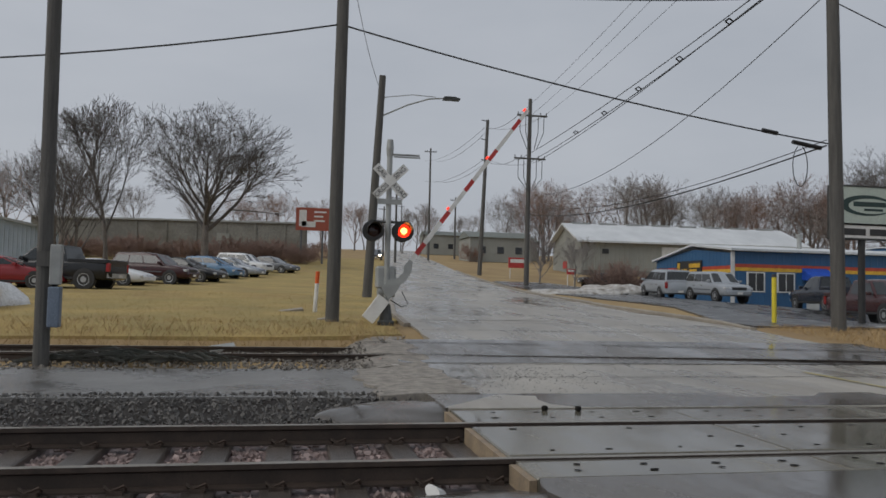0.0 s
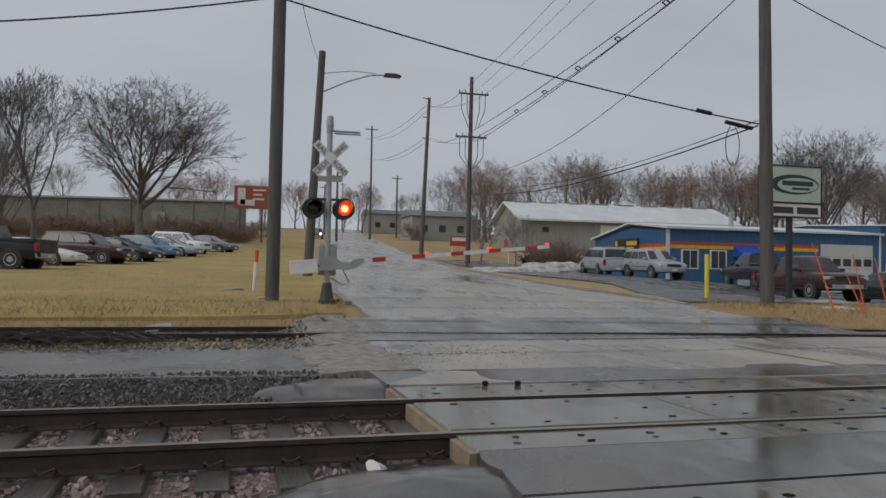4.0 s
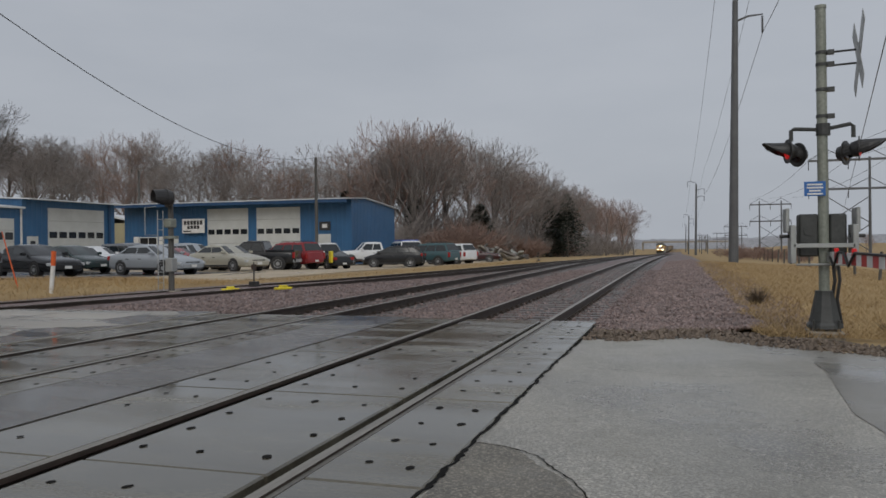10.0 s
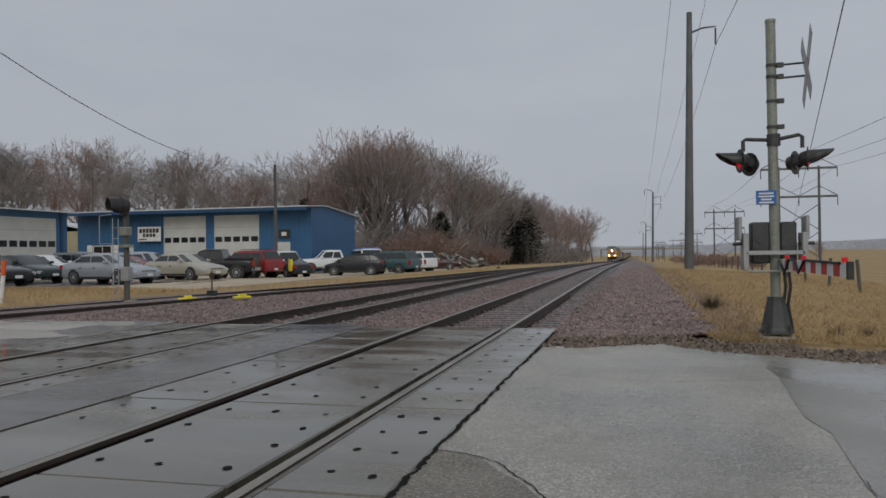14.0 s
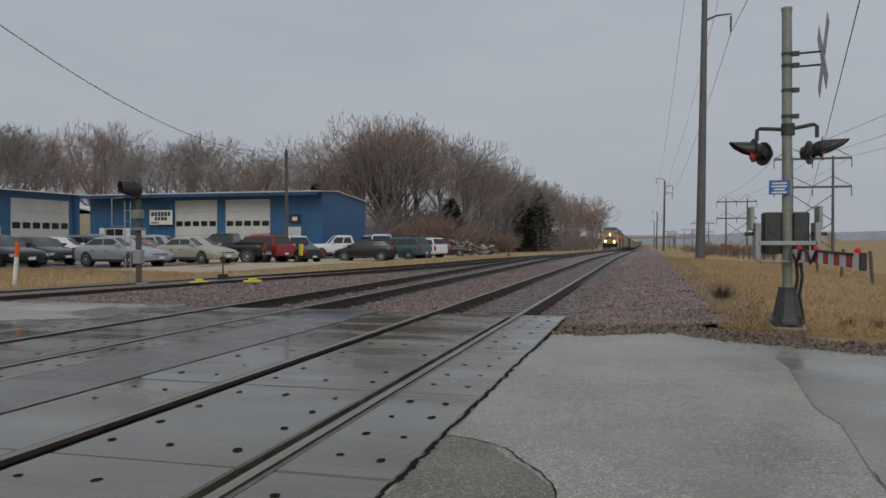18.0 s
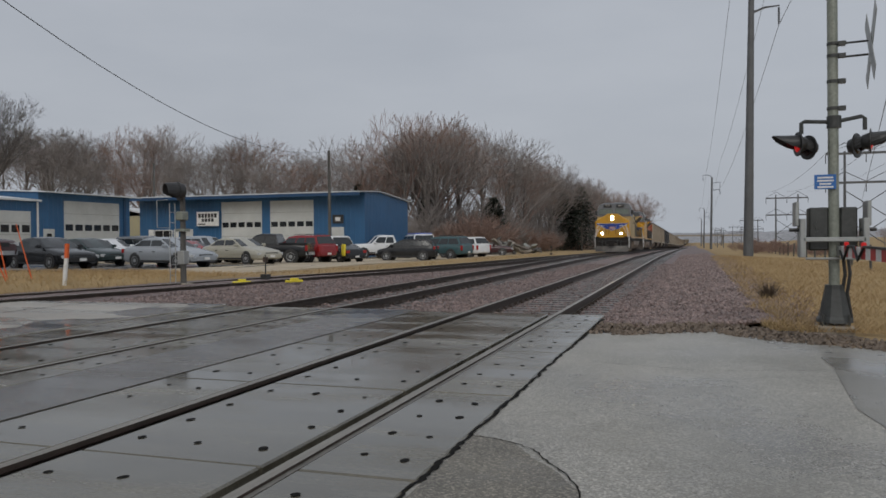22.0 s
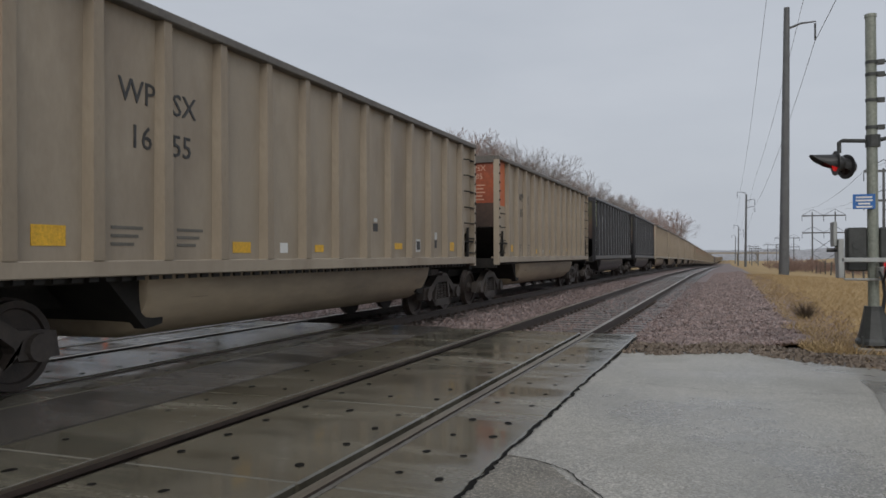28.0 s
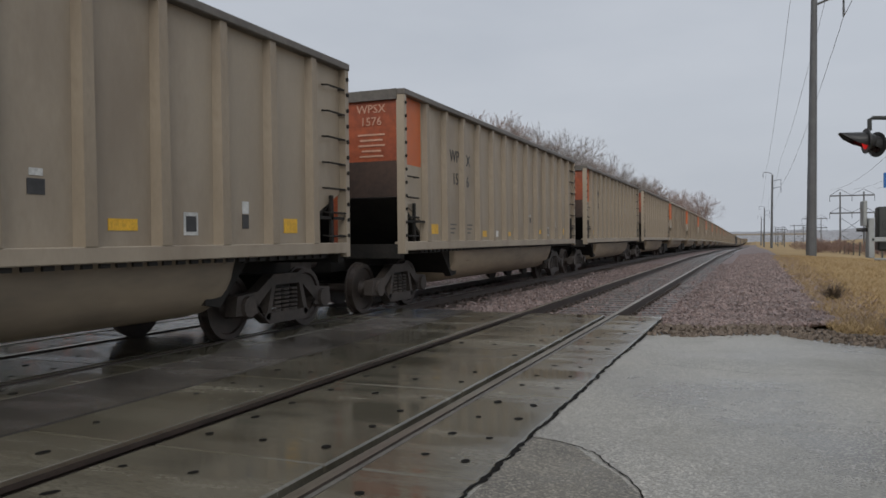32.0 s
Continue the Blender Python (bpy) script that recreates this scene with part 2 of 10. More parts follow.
LOT = mat("parking_asphalt", (0.085, 0.085, 0.085), (0.06, 0.06, 0.06), rough=0.45, scale=0.4, fine=60, bump=0.3, wet=0.5)
MUD = mat("mud_edge", (0.085, 0.07, 0.055), (0.05, 0.042, 0.035), rough=0.6, scale=3, fine=20, bump=0.9, wet=0.35)
SNOW_W = mat("fresh_snow", (0.78, 0.79, 0.80), (0.62, 0.62, 0.62), rough=0.6, scale=2.5, fine=18, bump=0.6)
SNOW = mat("old_snow", (0.62, 0.61, 0.59), (0.30, 0.27, 0.23), rough=0.6, scale=2.5, fine=18, bump=0.6)
CURB = mat("kerb_concrete", (0.33, 0.29, 0.235), (0.24, 0.21, 0.17), rough=0.6, scale=2, fine=30)
GRASS_BLADE = mat("dry_grass_blades", (0.45, 0.325, 0.17), (0.36, 0.25, 0.125), rough=0.8, scale=0.3, fine=5, bump=0, rand=0.3, spec=0.2)
POLE_WOOD = mat("pole_wood", (0.112, 0.107, 0.098), (0.074, 0.071, 0.066), rough=0.75, scale=2, fine=24, bump=0.5, stretch=(6, 6, 0.5))
GALV = mat("galvanised_steel", (0.40, 0.41, 0.40), (0.31, 0.32, 0.31), rough=0.5, metal=0.35, scale=2, fine=30, bump=0.05, grain=(0.88, 1.07))
GALV_DK = mat("weathered_steel_pole", (0.13, 0.135, 0.14), (0.10, 0.103, 0.108), rough=0.55, metal=0.2, scale=1, fine=20, bump=0.05)
MASTM = mat("mast_grey_paint", (0.27, 0.285, 0.24), (0.21, 0.225, 0.19), rough=0.45, metal=0.1, scale=3, fine=25, bump=0.05)
BLACKM = mat("black_metal", (0.022, 0.022, 0.023), (0.035, 0.034, 0.033), rough=0.42, scale=4, fine=20, bump=0.05)
DARKGREY = mat("dark_grey_cast", (0.055, 0.058, 0.055), (0.038, 0.04, 0.038), rough=0.5, scale=4, fine=20, bump=0.1)
WHITE = mat("white_paint", (0.74, 0.74, 0.72), (0.62, 0.61, 0.58), rough=0.5, scale=3, fine=25, bump=0.05, grain=(0.88, 1.07))
RED = mat("red_paint", (0.50, 0.045, 0.04), (0.38, 0.035, 0.03), rough=0.5, scale=3, fine=25, bump=0.05, grain=(0.88, 1.07))
ORANGE = mat("orange_paint", (0.75, 0.13, 0.02), (0.62, 0.10, 0.02), rough=0.5, scale=3, fine=25, grain=(0.88, 1.07))
YELLOW_WORN = mat("worn_yellow_line", (0.52, 0.43, 0.12), (0.34, 0.30, 0.16), rough=0.5, scale=3, fine=12)
WHITE_WORN = mat("worn_white_line", (0.46, 0.45, 0.42), (0.32, 0.31, 0.285), rough=0.5, scale=3, fine=12)
YELLOW = mat("yellow_paint", (0.80, 0.66, 0.04), (0.68, 0.55, 0.04), rough=0.5, scale=3, fine=25, grain=(0.88, 1.07))
BLUE_SIGN = mat("blue_sign", (0.03, 0.14, 0.42), (0.025, 0.12, 0.36), rough=0.4, scale=3, grain=(0.88, 1.07))
WIRE = mat("cable_black", (0.015, 0.015, 0.016), rough=0.5, scale=3)
RED_LIT = mat("lamp_red_lit", (0.6, 0.05, 0.02), (0.6, 0.05, 0.02), rough=0.3, glow=((1.0, 0.03, 0.008), 1.7), bump=0)
AMBER_HOT = mat("lamp_core_lit", (0.9, 0.4, 0.1), (0.9, 0.4, 0.1), rough=0.3, glow=((1.0, 0.38, 0.07), 7.0), bump=0)
RED_DIM = mat("lamp_red_dim", (0.16, 0.006, 0.006), (0.12, 0.005, 0.005), rough=0.3, glow=((1.0, 0.02, 0.02), 0.28), bump=0)
LENS_DARK = mat("lamp_lens_dark", (0.03, 0.005, 0.005), rough=0.15, bump=0)
HEADLIGHT = mat("headlight_lit", (1, 0.9, 0.7), (1, 0.9, 0.7), rough=0.3, glow=((1.0, 0.80, 0.46), 40.0), bump=0)
BARK = mat("bark", (0.20, 0.178, 0.16), (0.13, 0.116, 0.106), rough=0.85, scale=2, fine=20, bump=0.5)
TWIG = mat("twigs", (0.28, 0.25, 0.233), (0.208, 0.185, 0.173), rough=0.85, scale=0.5, fine=6, bump=0)
TWIG_DK = mat("twigs_dark", (0.125, 0.112, 0.105), (0.09, 0.081, 0.077), rough=0.85, scale=0.5, fine=6, bump=0)
TWIG_RED = mat("twigs_reddish", (0.295, 0.20, 0.163), (0.22, 0.153, 0.127), rough=0.85, scale=0.5, fine=6, bump=0)
NEEDLE = mat("evergreen_needles", (0.03, 0.042, 0.026), (0.02, 0.03, 0.02), rough=0.8, scale=1, fine=10, bump=0)


# ---- mesh helpers ----
def box(bm, x0, x1, y0, y1, z0, z1, m=None):
    v = [bm.verts.new((x, y, z)) for z in (z0, z1) for x, y in ((x0, y0), (x1, y0), (x1, y1), (x0, y1))]
    if m is not None:
        for q in v:
            q.co = m @ q.co
    for f in ((3, 2, 1, 0), (4, 5, 6, 7), (0, 1, 5, 4), (1, 2, 6, 5), (2, 3, 7, 6), (3, 0, 4, 7)):
        bm.faces.new([v[i] for i in f])
    return v


def cyl(bm, p0, p1, r0, r1=None, n=10, caps=True):
    """A tapered round bar from p0 to p1."""
    r1 = r0 if r1 is None else r1
    p0, p1 = Vector(p0), Vector(p1)
    d = (p1 - p0).normalized()
    a = d.orthogonal().normalized()
    b = d.cross(a)
    rings = []
    for p, r in ((p0, r0), (p1, r1)):
        rings.append([bm.verts.new(p + (a * math.cos(2 * math.pi * k / n) + b * math.sin(2 * math.pi * k / n)) * r) for k in range(n)])
    for k in range(n):
        bm.faces.new((rings[0][k], rings[0][(k + 1) % n], rings[1][(k + 1) % n], rings[1][k]))
    if caps:
        bm.faces.new(rings[0][::-1])
        bm.faces.new(rings[1])


def pipe(bm, pts, r, n=6):
    """A round bar along a line of points."""
    pts = [Vector(p) for p in pts]
    rings = []
    a = None
    for i, p in enumerate(pts):
        d = (pts[min(i + 1, len(pts) - 1)] - pts[max(i - 1, 0)]).normalized()
        if a is None:
            a = d.orthogonal().normalized()
        a = (a - d * a.dot(d)).normalized()
        b = d.cross(a)
        rr = r[i] if isinstance(r, (list, tuple)) else r
        rings.append([bm.verts.new(p + (a * math.cos(2 * math.pi * k / n) + b * math.sin(2 * math.pi * k / n)) * rr) for k in range(n)])
    for r0, r1 in zip(rings, rings[1:]):
        for k in range(n):
            bm.faces.new((r0[k], r0[(k + 1) % n], r1[(k + 1) % n], r1[k]))
    bm.faces.new(rings[0][::-1])
    bm.faces.new(rings[-1])


def loft(bm, sections, close=True):
    """Joins closed rings of equal count, with end caps."""
    rings = [[bm.verts.new(p) for p in s] for s in sections]
    n = len(rings[0])
    for r0, r1 in zip(rings, rings[1:]):
        for k in range(n):
            bm.faces.new((r0[k], r0[(k + 1) % n], r1[(k + 1) % n], r1[k]))
    if close:
        bm.faces.new(rings[0][::-1])
        bm.faces.new(rings[-1])
    return rings


def prism(bm, outline, axis, a, b):
    """An outline of (u, v) pairs pushed along an axis from a to b."""
    def at(u, v, w):
        return {"x": (w, u, v), "y": (u, w, v), "z": (u, v, w)}[axis]
    loft(bm, [[at(u, v, a) for u, v in outline], [at(u, v, b) for u, v in outline]])


def disc(bm, c, axis, r, n=16, thick=0.01):
    c, d = Vector(c), Vector(axis).normalized()
    cyl(bm, c, c + d * thick, r, r, n)


def bevel(bm, w=0.01, seg=1):
    bmesh.ops.bevel(bm, geom=bm.edges[:], offset=w, segments=seg, affect="EDGES", clamp_overlap=True)
    return bm


def mesh_of(bm, name, material, smooth=False):
    bmesh.ops.recalc_face_normals(bm, faces=bm.faces[:])
    me = bpy.data.meshes.new(name)
    bm.to_mesh(me)
    bm.free()
    for mt in material if isinstance(material, (list, tuple)) else [material]:
        me.materials.append(mt)
    if smooth:
        me.shade_smooth()
        if smooth is not True:
            me.set_sharp_from_angle(angle=radians(smooth))
    return me


def part(name, bm, material, parent, label="", smooth=False):
    ob = new(name, mesh_of(bm, name, material, smooth) if isinstance(bm, bmesh.types.BMesh) else bm)
    ob.parent = parent
    if label:
        ob["label"] = label
    return ob


def thing(name, label, category, group="", m=None, kind=""):
    ob = new(name)
    ob.empty_display_size = 0.2
    if m is not None:
        ob.matrix_basis = m
    return tagged(ob, label, category, group, kind)


def solo(name, bm, material, label, category, group="", kind="", smooth=False):
    """A thing that is a single mesh."""
    return tagged(new(name, mesh_of(bm, name, material, smooth)), label, category, group, kind)


def raw(name, verts, faces, material, smooth=False):
    me = bpy.data.meshes.new(name)
    me.from_pydata([tuple(v) for v in verts], [], faces)
    for mt in material if isinstance(material, (list, tuple)) else [material]:
        me.materials.append(mt)
    if smooth:
        me.shade_smooth()
    return me


def words(body, size, m, material, name="lettering", parent=None, depth=0.004, space=1.0, align="CENTER"):
    """Raised lettering in the built-in font."""
    cu = bpy.data.curves.new(name, "FONT")
    cu.body, cu.size, cu.extrude, cu.align_x, cu.align_y, cu.space_character = body, size, depth, align, "CENTER", space
    cu.resolution_u = 2
    ob = bpy.data.objects.new(name, cu)
    scene.collection.objects.link(ob)
    me = bpy.data.meshes.new_from_object(ob.evaluated_get(bpy.context.evaluated_depsgraph_get()))
    bpy.data.objects.remove(ob)
    me.materials.clear()
    me.materials.append(material)
    t = new(name, me)
    t.parent = parent
    t.matrix_basis = m
    return t


# ---- lie of the land ----
def smooth_step(a, b, v):
    t = min(1.0, max(0.0, (v - a) / (b - a)))
    return t * t * (3 - 2 * t)


RISE = ([-3000, -700, -350, -250, -110, -80, -62, -45, -32, -18.5, -13], [22, 19, 17, 14, 5, 3, 2.0, 1.2, 0.85, 0.40, 0.0])
DIP = ([50, 90, 132, 255, 337, 400, 700, 3000], [0, -0.3, -0.75, -2.3, -3.3, -3.8, -5.0, -6.0])


def track_z(y):
    return float(np.interp(y, *DIP))


def land(x, y):
    """Height of the finished ground, away from the track bed."""
    west = float(np.interp(x, *RISE)) * (1 - max(smooth_step(20, 38, y) * smooth_step(-90, -60, x), smooth_step(15, 30, y) * smooth_step(-38, -30, x))) if x < -13 else 0.0
    if y < 1.6 or y > 13.2:
        c = siding_x(y) - 1.9
        west *= 1 - smooth_step(c - 1.0, c, x) * (smooth_step(1.6, 0.9, y) if y < 2 else smooth_step(13.2, 13.9, y))
    west -= 0.25 * smooth_step(34, 50, y) * smooth_step(14, 17.5, -x) * (1 - smooth_step(60, 80, -x))
    east = -0.03 - 0.05 * min(14.0, max(0.0, x - 2.2)) if x > 0 else 0.0
    far = 1 - smooth_step(60, 160, abs(x + 4))
    return west + east + track_z(y) * far


def in_bed(x, y):
    return -10.0 < x < 0.9


def grid_lines(fine_a, fine_b, step, reach, grow=1.18):
    a = list(np.arange(fine_a, fine_b + 1e-6, step))
    s, v = step, fine_b
    while v < reach:
        s *= grow
        v += s
        a.append(v)
    s, v = step, fine_a
    while v > -reach:
        s *= grow
        v -= s
        a.insert(0, v)
    return a


def build_ground():
    xs, ys = grid_lines(-40, 12, 0.8, 2600), grid_lines(-12, 45, 0.95, 2600)
    verts, faces = [], []
    for j, y in enumerate(ys):
        for i, x in enumerate(xs):
            z = land(x, y) - 0.05
            if in_bed(x, y) or (y > 13.4 and siding_x(y) - 1.7 < x < 0.9):
                z -= 0.5
            elif x < -12.7 or x > 1.2:
                z += 0.03 * noise.noise((x * 0.5, y * 0.5, 0)) - 0.01
            if -16.5 < x < -8 and 1 < y < 14:
                z -= 0.12
            elif -12.9 < x < -8.6 and -62 < y <= 1.3:
                z -= 0.2
            verts.append((x, y, z))
    w = len(xs)
    for j in range(len(ys) - 1):
        for i in range(w - 1):
            faces.append((j * w + i, j * w + i + 1, (j + 1) * w + i + 1, (j + 1) * w + i))
    tagged(new("ground", raw("ground", verts, faces, GROUND, True)), "dry tan winter grass and earth", "ground", kind="structure")


def sheet(name, xs, edges, material, label, category, lift=0.0, rows=8, zf=None, kind="structure", thick=0.12):
    """A strip of paving over the land: for each x, edges(x) gives its two sides in y; its rim is turned down by thick."""
    verts, faces = [], []
    zf = zf or land
    for x in xs:
        a, b = edges(x)
        for k in range(rows + 1):
            y = a + (b - a) * k / rows
            verts.append((x, y, zf(x, y) + lift))
    n = rows + 1
    for i in range(len(xs) - 1):
        for k in range(rows):
            faces.append((i * n + k, (i + 1) * n + k, (i + 1) * n + k + 1, i * n + k + 1))
    rim = [k for k in range(n)] + [i * n + rows for i in range(1, len(xs))] + [(len(xs) - 1) * n + k for k in range(rows - 1, -1, -1)] + [i * n for i in range(len(xs) - 2, 0, -1)]
    base = len(verts)
    for v in rim:
        verts.append((verts[v][0], verts[v][1], verts[v][2] - thick))
    for k in range(len(rim)):
        q = (k + 1) % len(rim)
        faces.append((rim[k], rim[q], base + q, base + k))
    ob = tagged(new(name, raw(name, verts, faces, material)), label, category, kind=kind)
    bm = bmesh.new()
    bm.from_mesh(ob.data)
    bmesh.ops.recalc_face_normals(bm, faces=bm.faces[:])
    bm.to_mesh(ob.data)
    bm.free()
    return ob


def ragged(v, amp, seed):
    return amp * (noise.noise((v * 1.7, seed, 0)) + 0.5 * noise.noise((v * 5.1, seed, 3)) + 0.25 * noise.noise((v * 13.0, seed, 7)))


def road_l(x):
    return 1.75 if x > -13.2 else 1.75 + 1.15 * smooth_step(13.2, 16.2, -x) + 0.115 * max(0.0, -x - 21)


def road_r(x):
    if x > -12.0:
        return 13.2
    return 13.2 - 1.4 * smooth_step(12, 17, -x) + 0.115 * max(0.0, -x - 28)


# sidings and rails
XA, XB = (-2.0, -3.505), (-6.06, -7.565)
SIDING = ([-60, -15, -5, 2, 8, 14.5, 21, 29, 40, 55, 75, 90], [-15.5, -14.5, -14.15, -14.05, -13.7, -13.0, -12.2, -10.55, -8.95, -7.6, -6.35, -6.06])


def siding_x(y):
    return float(np.interp(y, *SIDING))


def siding_z(y):
    return 0.092 - 0.072 * smooth_step(8, 22, y) + track_z(y) - 0.01


HEAD = [(-0.036, 0.0), (0.036, 0.0), (0.036, -0.035), (0.009, -0.052), (0.009, -0.14), (0.07, -0.155), (0.07, -0.17), (-0.07, -0.17), (-0.07, -0.155), (-0.009, -0.14), (-0.009, -0.052), (-0.036, -0.035)]


def rail_mesh(xf, zf, ys):
    """A rail of true section; its running face is bright."""
    verts, faces, mats = [], [], []
    n = len(HEAD)
    for y in ys:
        for u, v in HEAD:
            verts.append((xf(y) + u, y, zf(y) + v))
    for i in range(len(ys) - 1):
        for k in range(n):
            q = (k + 1) % n
            faces.append((i * n + k, i * n + q, (i + 1) * n + q, (i + 1) * n + k))
            mats.append(1 if k == 0 else 0)
    faces += [tuple(range(n))[::-1], tuple((len(ys) - 1) * n + k for k in range(n))]
    mats += [0, 0]
    me = raw("rail", verts, faces, [RAIL_SIDE, RAIL_TOP])
    me.polygons.foreach_set("material_index", mats)
    return me


def crossing_panels():
    """Concrete grade-crossing panels with lag recesses painted dark, a set for each track."""
    for tag, (xn, xf), outer_n, outer_f, y0, y1 in (("near", XA, -1.25, -4.43, 1.65, 12.85), ("far", XB, -5.5, -8.42, 1.75, 13.05)):
        root = thing("crossing_panels", "wet grey concrete railway crossing panels set between the rails", "crossing panels", kind="structure")
        cuts = [y0, 4.1, 6.3, 8.65, 10.85, y1] if tag == "near" else [y0, 4.16, 6.4, 8.7, 10.95, y1]
        for xa, xb in ((outer_n, xn + 0.075), (xn - 0.145, xf + 0.145), (xf - 0.075, outer_f)):
            for a, b in zip(cuts, cuts[1:]):
                bm = bmesh.new()
                box(bm, min(xa, xb), max(xa, xb), a + 0.005, b - 0.005, -0.24, -0.012 + 0.004 * noise.noise((a, xa, 1)))
                bevel(bm, 0.012)
                slab = part("panel", bm, PANEL, root)
                wide = abs(xa - xb)
                # Flat near-black faces: the shade inside the bolt recesses is put into colour.
                hb = bmesh.new()
                cols = [0.3, 0.7] if wide < 0.9 else [0.14, 0.5, 0.86]
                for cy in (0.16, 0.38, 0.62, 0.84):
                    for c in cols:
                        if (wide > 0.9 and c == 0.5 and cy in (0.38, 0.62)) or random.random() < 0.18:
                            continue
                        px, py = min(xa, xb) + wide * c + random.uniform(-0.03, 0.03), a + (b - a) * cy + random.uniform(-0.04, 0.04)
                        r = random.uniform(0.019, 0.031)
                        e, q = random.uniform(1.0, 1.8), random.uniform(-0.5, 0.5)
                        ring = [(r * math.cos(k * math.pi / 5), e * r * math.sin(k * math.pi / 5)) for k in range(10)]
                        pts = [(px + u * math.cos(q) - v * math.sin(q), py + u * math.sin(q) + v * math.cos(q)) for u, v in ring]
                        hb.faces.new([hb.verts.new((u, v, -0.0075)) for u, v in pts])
                part("bolt_recesses", hb, HOLE, slab, "flat dark patches painted as shaded bolt recesses")
        for x in (xn, xf):
            for dx0, dx1 in ((-0.145, -0.04), (0.04, 0.075)) if x == xn else ((0.04, 0.145), (-0.075, -0.04)):
                bm = bmesh.new()
                inner = abs(dx0) > 0.1 or abs(dx1) > 0.1
                box(bm, x + dx0, x + dx1, y0 + 0.01, y1, -0.2, -0.085 if inner else -0.014)
                part("flangeway_filler", bm, RUBBER if inner else FILLER, root, "black rubber flangeway filler" if inner else "worn grey filler strip beside the rail")
        bm = bmesh.new()
        box(bm, outer_f, xf - 0.08, y0 - 0.05, y0 + 0.005, -0.3, -0.03)
        box(bm, xf + 0.1, xn - 0.1, y0 - 0.05, y0 + 0.005, -0.3, -0.03)
        box(bm, xn + 0.08, outer_n, y0 - 0.05, y0 + 0.005, -0.3, -0.03)
        part("end_ramp", bm, PANEL_EDGE, root, "rusty steel-edged panel end")


def railway():
    far_y = list(range(-80, 60, 10)) + [60, 75, 90, 110, 132, 160, 200, 255, 300, 337, 400, 500, 700, 1100]
    tie_bm = bmesh.new()
    box(tie_bm, -1.3, 1.3, -0.11, 0.11, -0.19, 0.022)
    bevel(tie_bm, 0.012)
    tie_me = mesh_of(tie_bm, "tie", TIE)
    plate_bm = bmesh.new()
    box(plate_bm, -0.17, 0.17, -0.09, 0.09, 0, 0.02)
    for sx in (-1, 1):
        box(plate_bm, sx * 0.075, sx * 0.13, -0.05, 0.05, 0.02, 0.05)
        pipe(plate_bm, [(sx * 0.05, -0.06, 0.04), (sx * 0.09, -0.07, 0.075), (sx * 0.12, -0.02, 0.05), (sx * 0.09, 0.05, 0.075), (sx * 0.06, 0.06, 0.045)], 0.011, 4)
    plate_me = mesh_of(plate_bm, "tie_plate", STEEL_RUST)
    for rails, y_end in ((XA, 66), (XB, 66)):
        root = thing("railway_track", "wet railway track of rusty rails on dark timber ties", "track", kind="structure")
        for x in rails:
            part("rail", rail_mesh(lambda y, x=x: x, track_z, far_y), None, root)
        cx = sum(rails) / 2
        y = -14.0
        far = bmesh.new()
        while y < 330:
            if not 1.6 < y < 13.1:
                z = track_z(y) - 0.19
                if y < y_end:
                    t = part("tie", tie_me, None, root)
                    t.matrix_basis = pose(cx + random.uniform(-0.05, 0.05), y, z, 0, 0, random.uniform(-0.6, 0.6))
                    if (-7 < y < 1.6 and rails is XB) or 13 < y < 24:
                        for x in rails:
                            p = part("tie_plate", plate_me, None, t)
                            p.matrix_basis = t.matrix_basis.inverted() @ pose(x, y, z)
                else:
                    box(far, cx - 1.3, cx + 1.3, y - 0.11, y + 0.11, z - 0.12, z)
            y += 0.52
        tagged(part("far_ties", far, TIE, root), kind="stuff")
    root = thing("railway_siding", "siding track with low rusty rails curving into the main line", "track", kind="structure")
    ys = [-60, -30, -15, -10, -5, -2, 0, 2, 4, 6, 8, 10, 12, 14.5, 17, 19, 21, 24, 27, 30, 34, 38, 42, 48, 55, 65, 75, 88]
    for off in (0, -1.505):
        part("rail", rail_mesh(lambda y, o=off: siding_x(y) + o, siding_z, ys), None, root)
    y = -30.0
    while y < 60:
        if not 1.2 < y < 13.5:
            t = part("tie", tie_me, None, root)
            t.matrix_basis = pose(siding_x(y) - 0.75, y, siding_z(y) - 0.185, 0, 0, random.uniform(-1.5, 1.5))
        y += 0.55


def bed_z(x, y):
    """Top of the ballast."""
    z = -0.225 + 0.02 * noise.noise((x * 2, y * 2, 4)) + (0.035 if y > 12 else 0.0)
    if x > -0.7:
        z += 0.13 * smooth_step(-0.7, 1.4, x)
    if x < -9.0:
        edge = siding_x(y) - 2.0 if y > 13 else -9.6
        if y < 13:
            z -= 0.25 * (-9.0 - x) if x > -9.8 else 0.2
        else:
            z += (-9.0 - x) * 0.035
    return z + track_z(y)


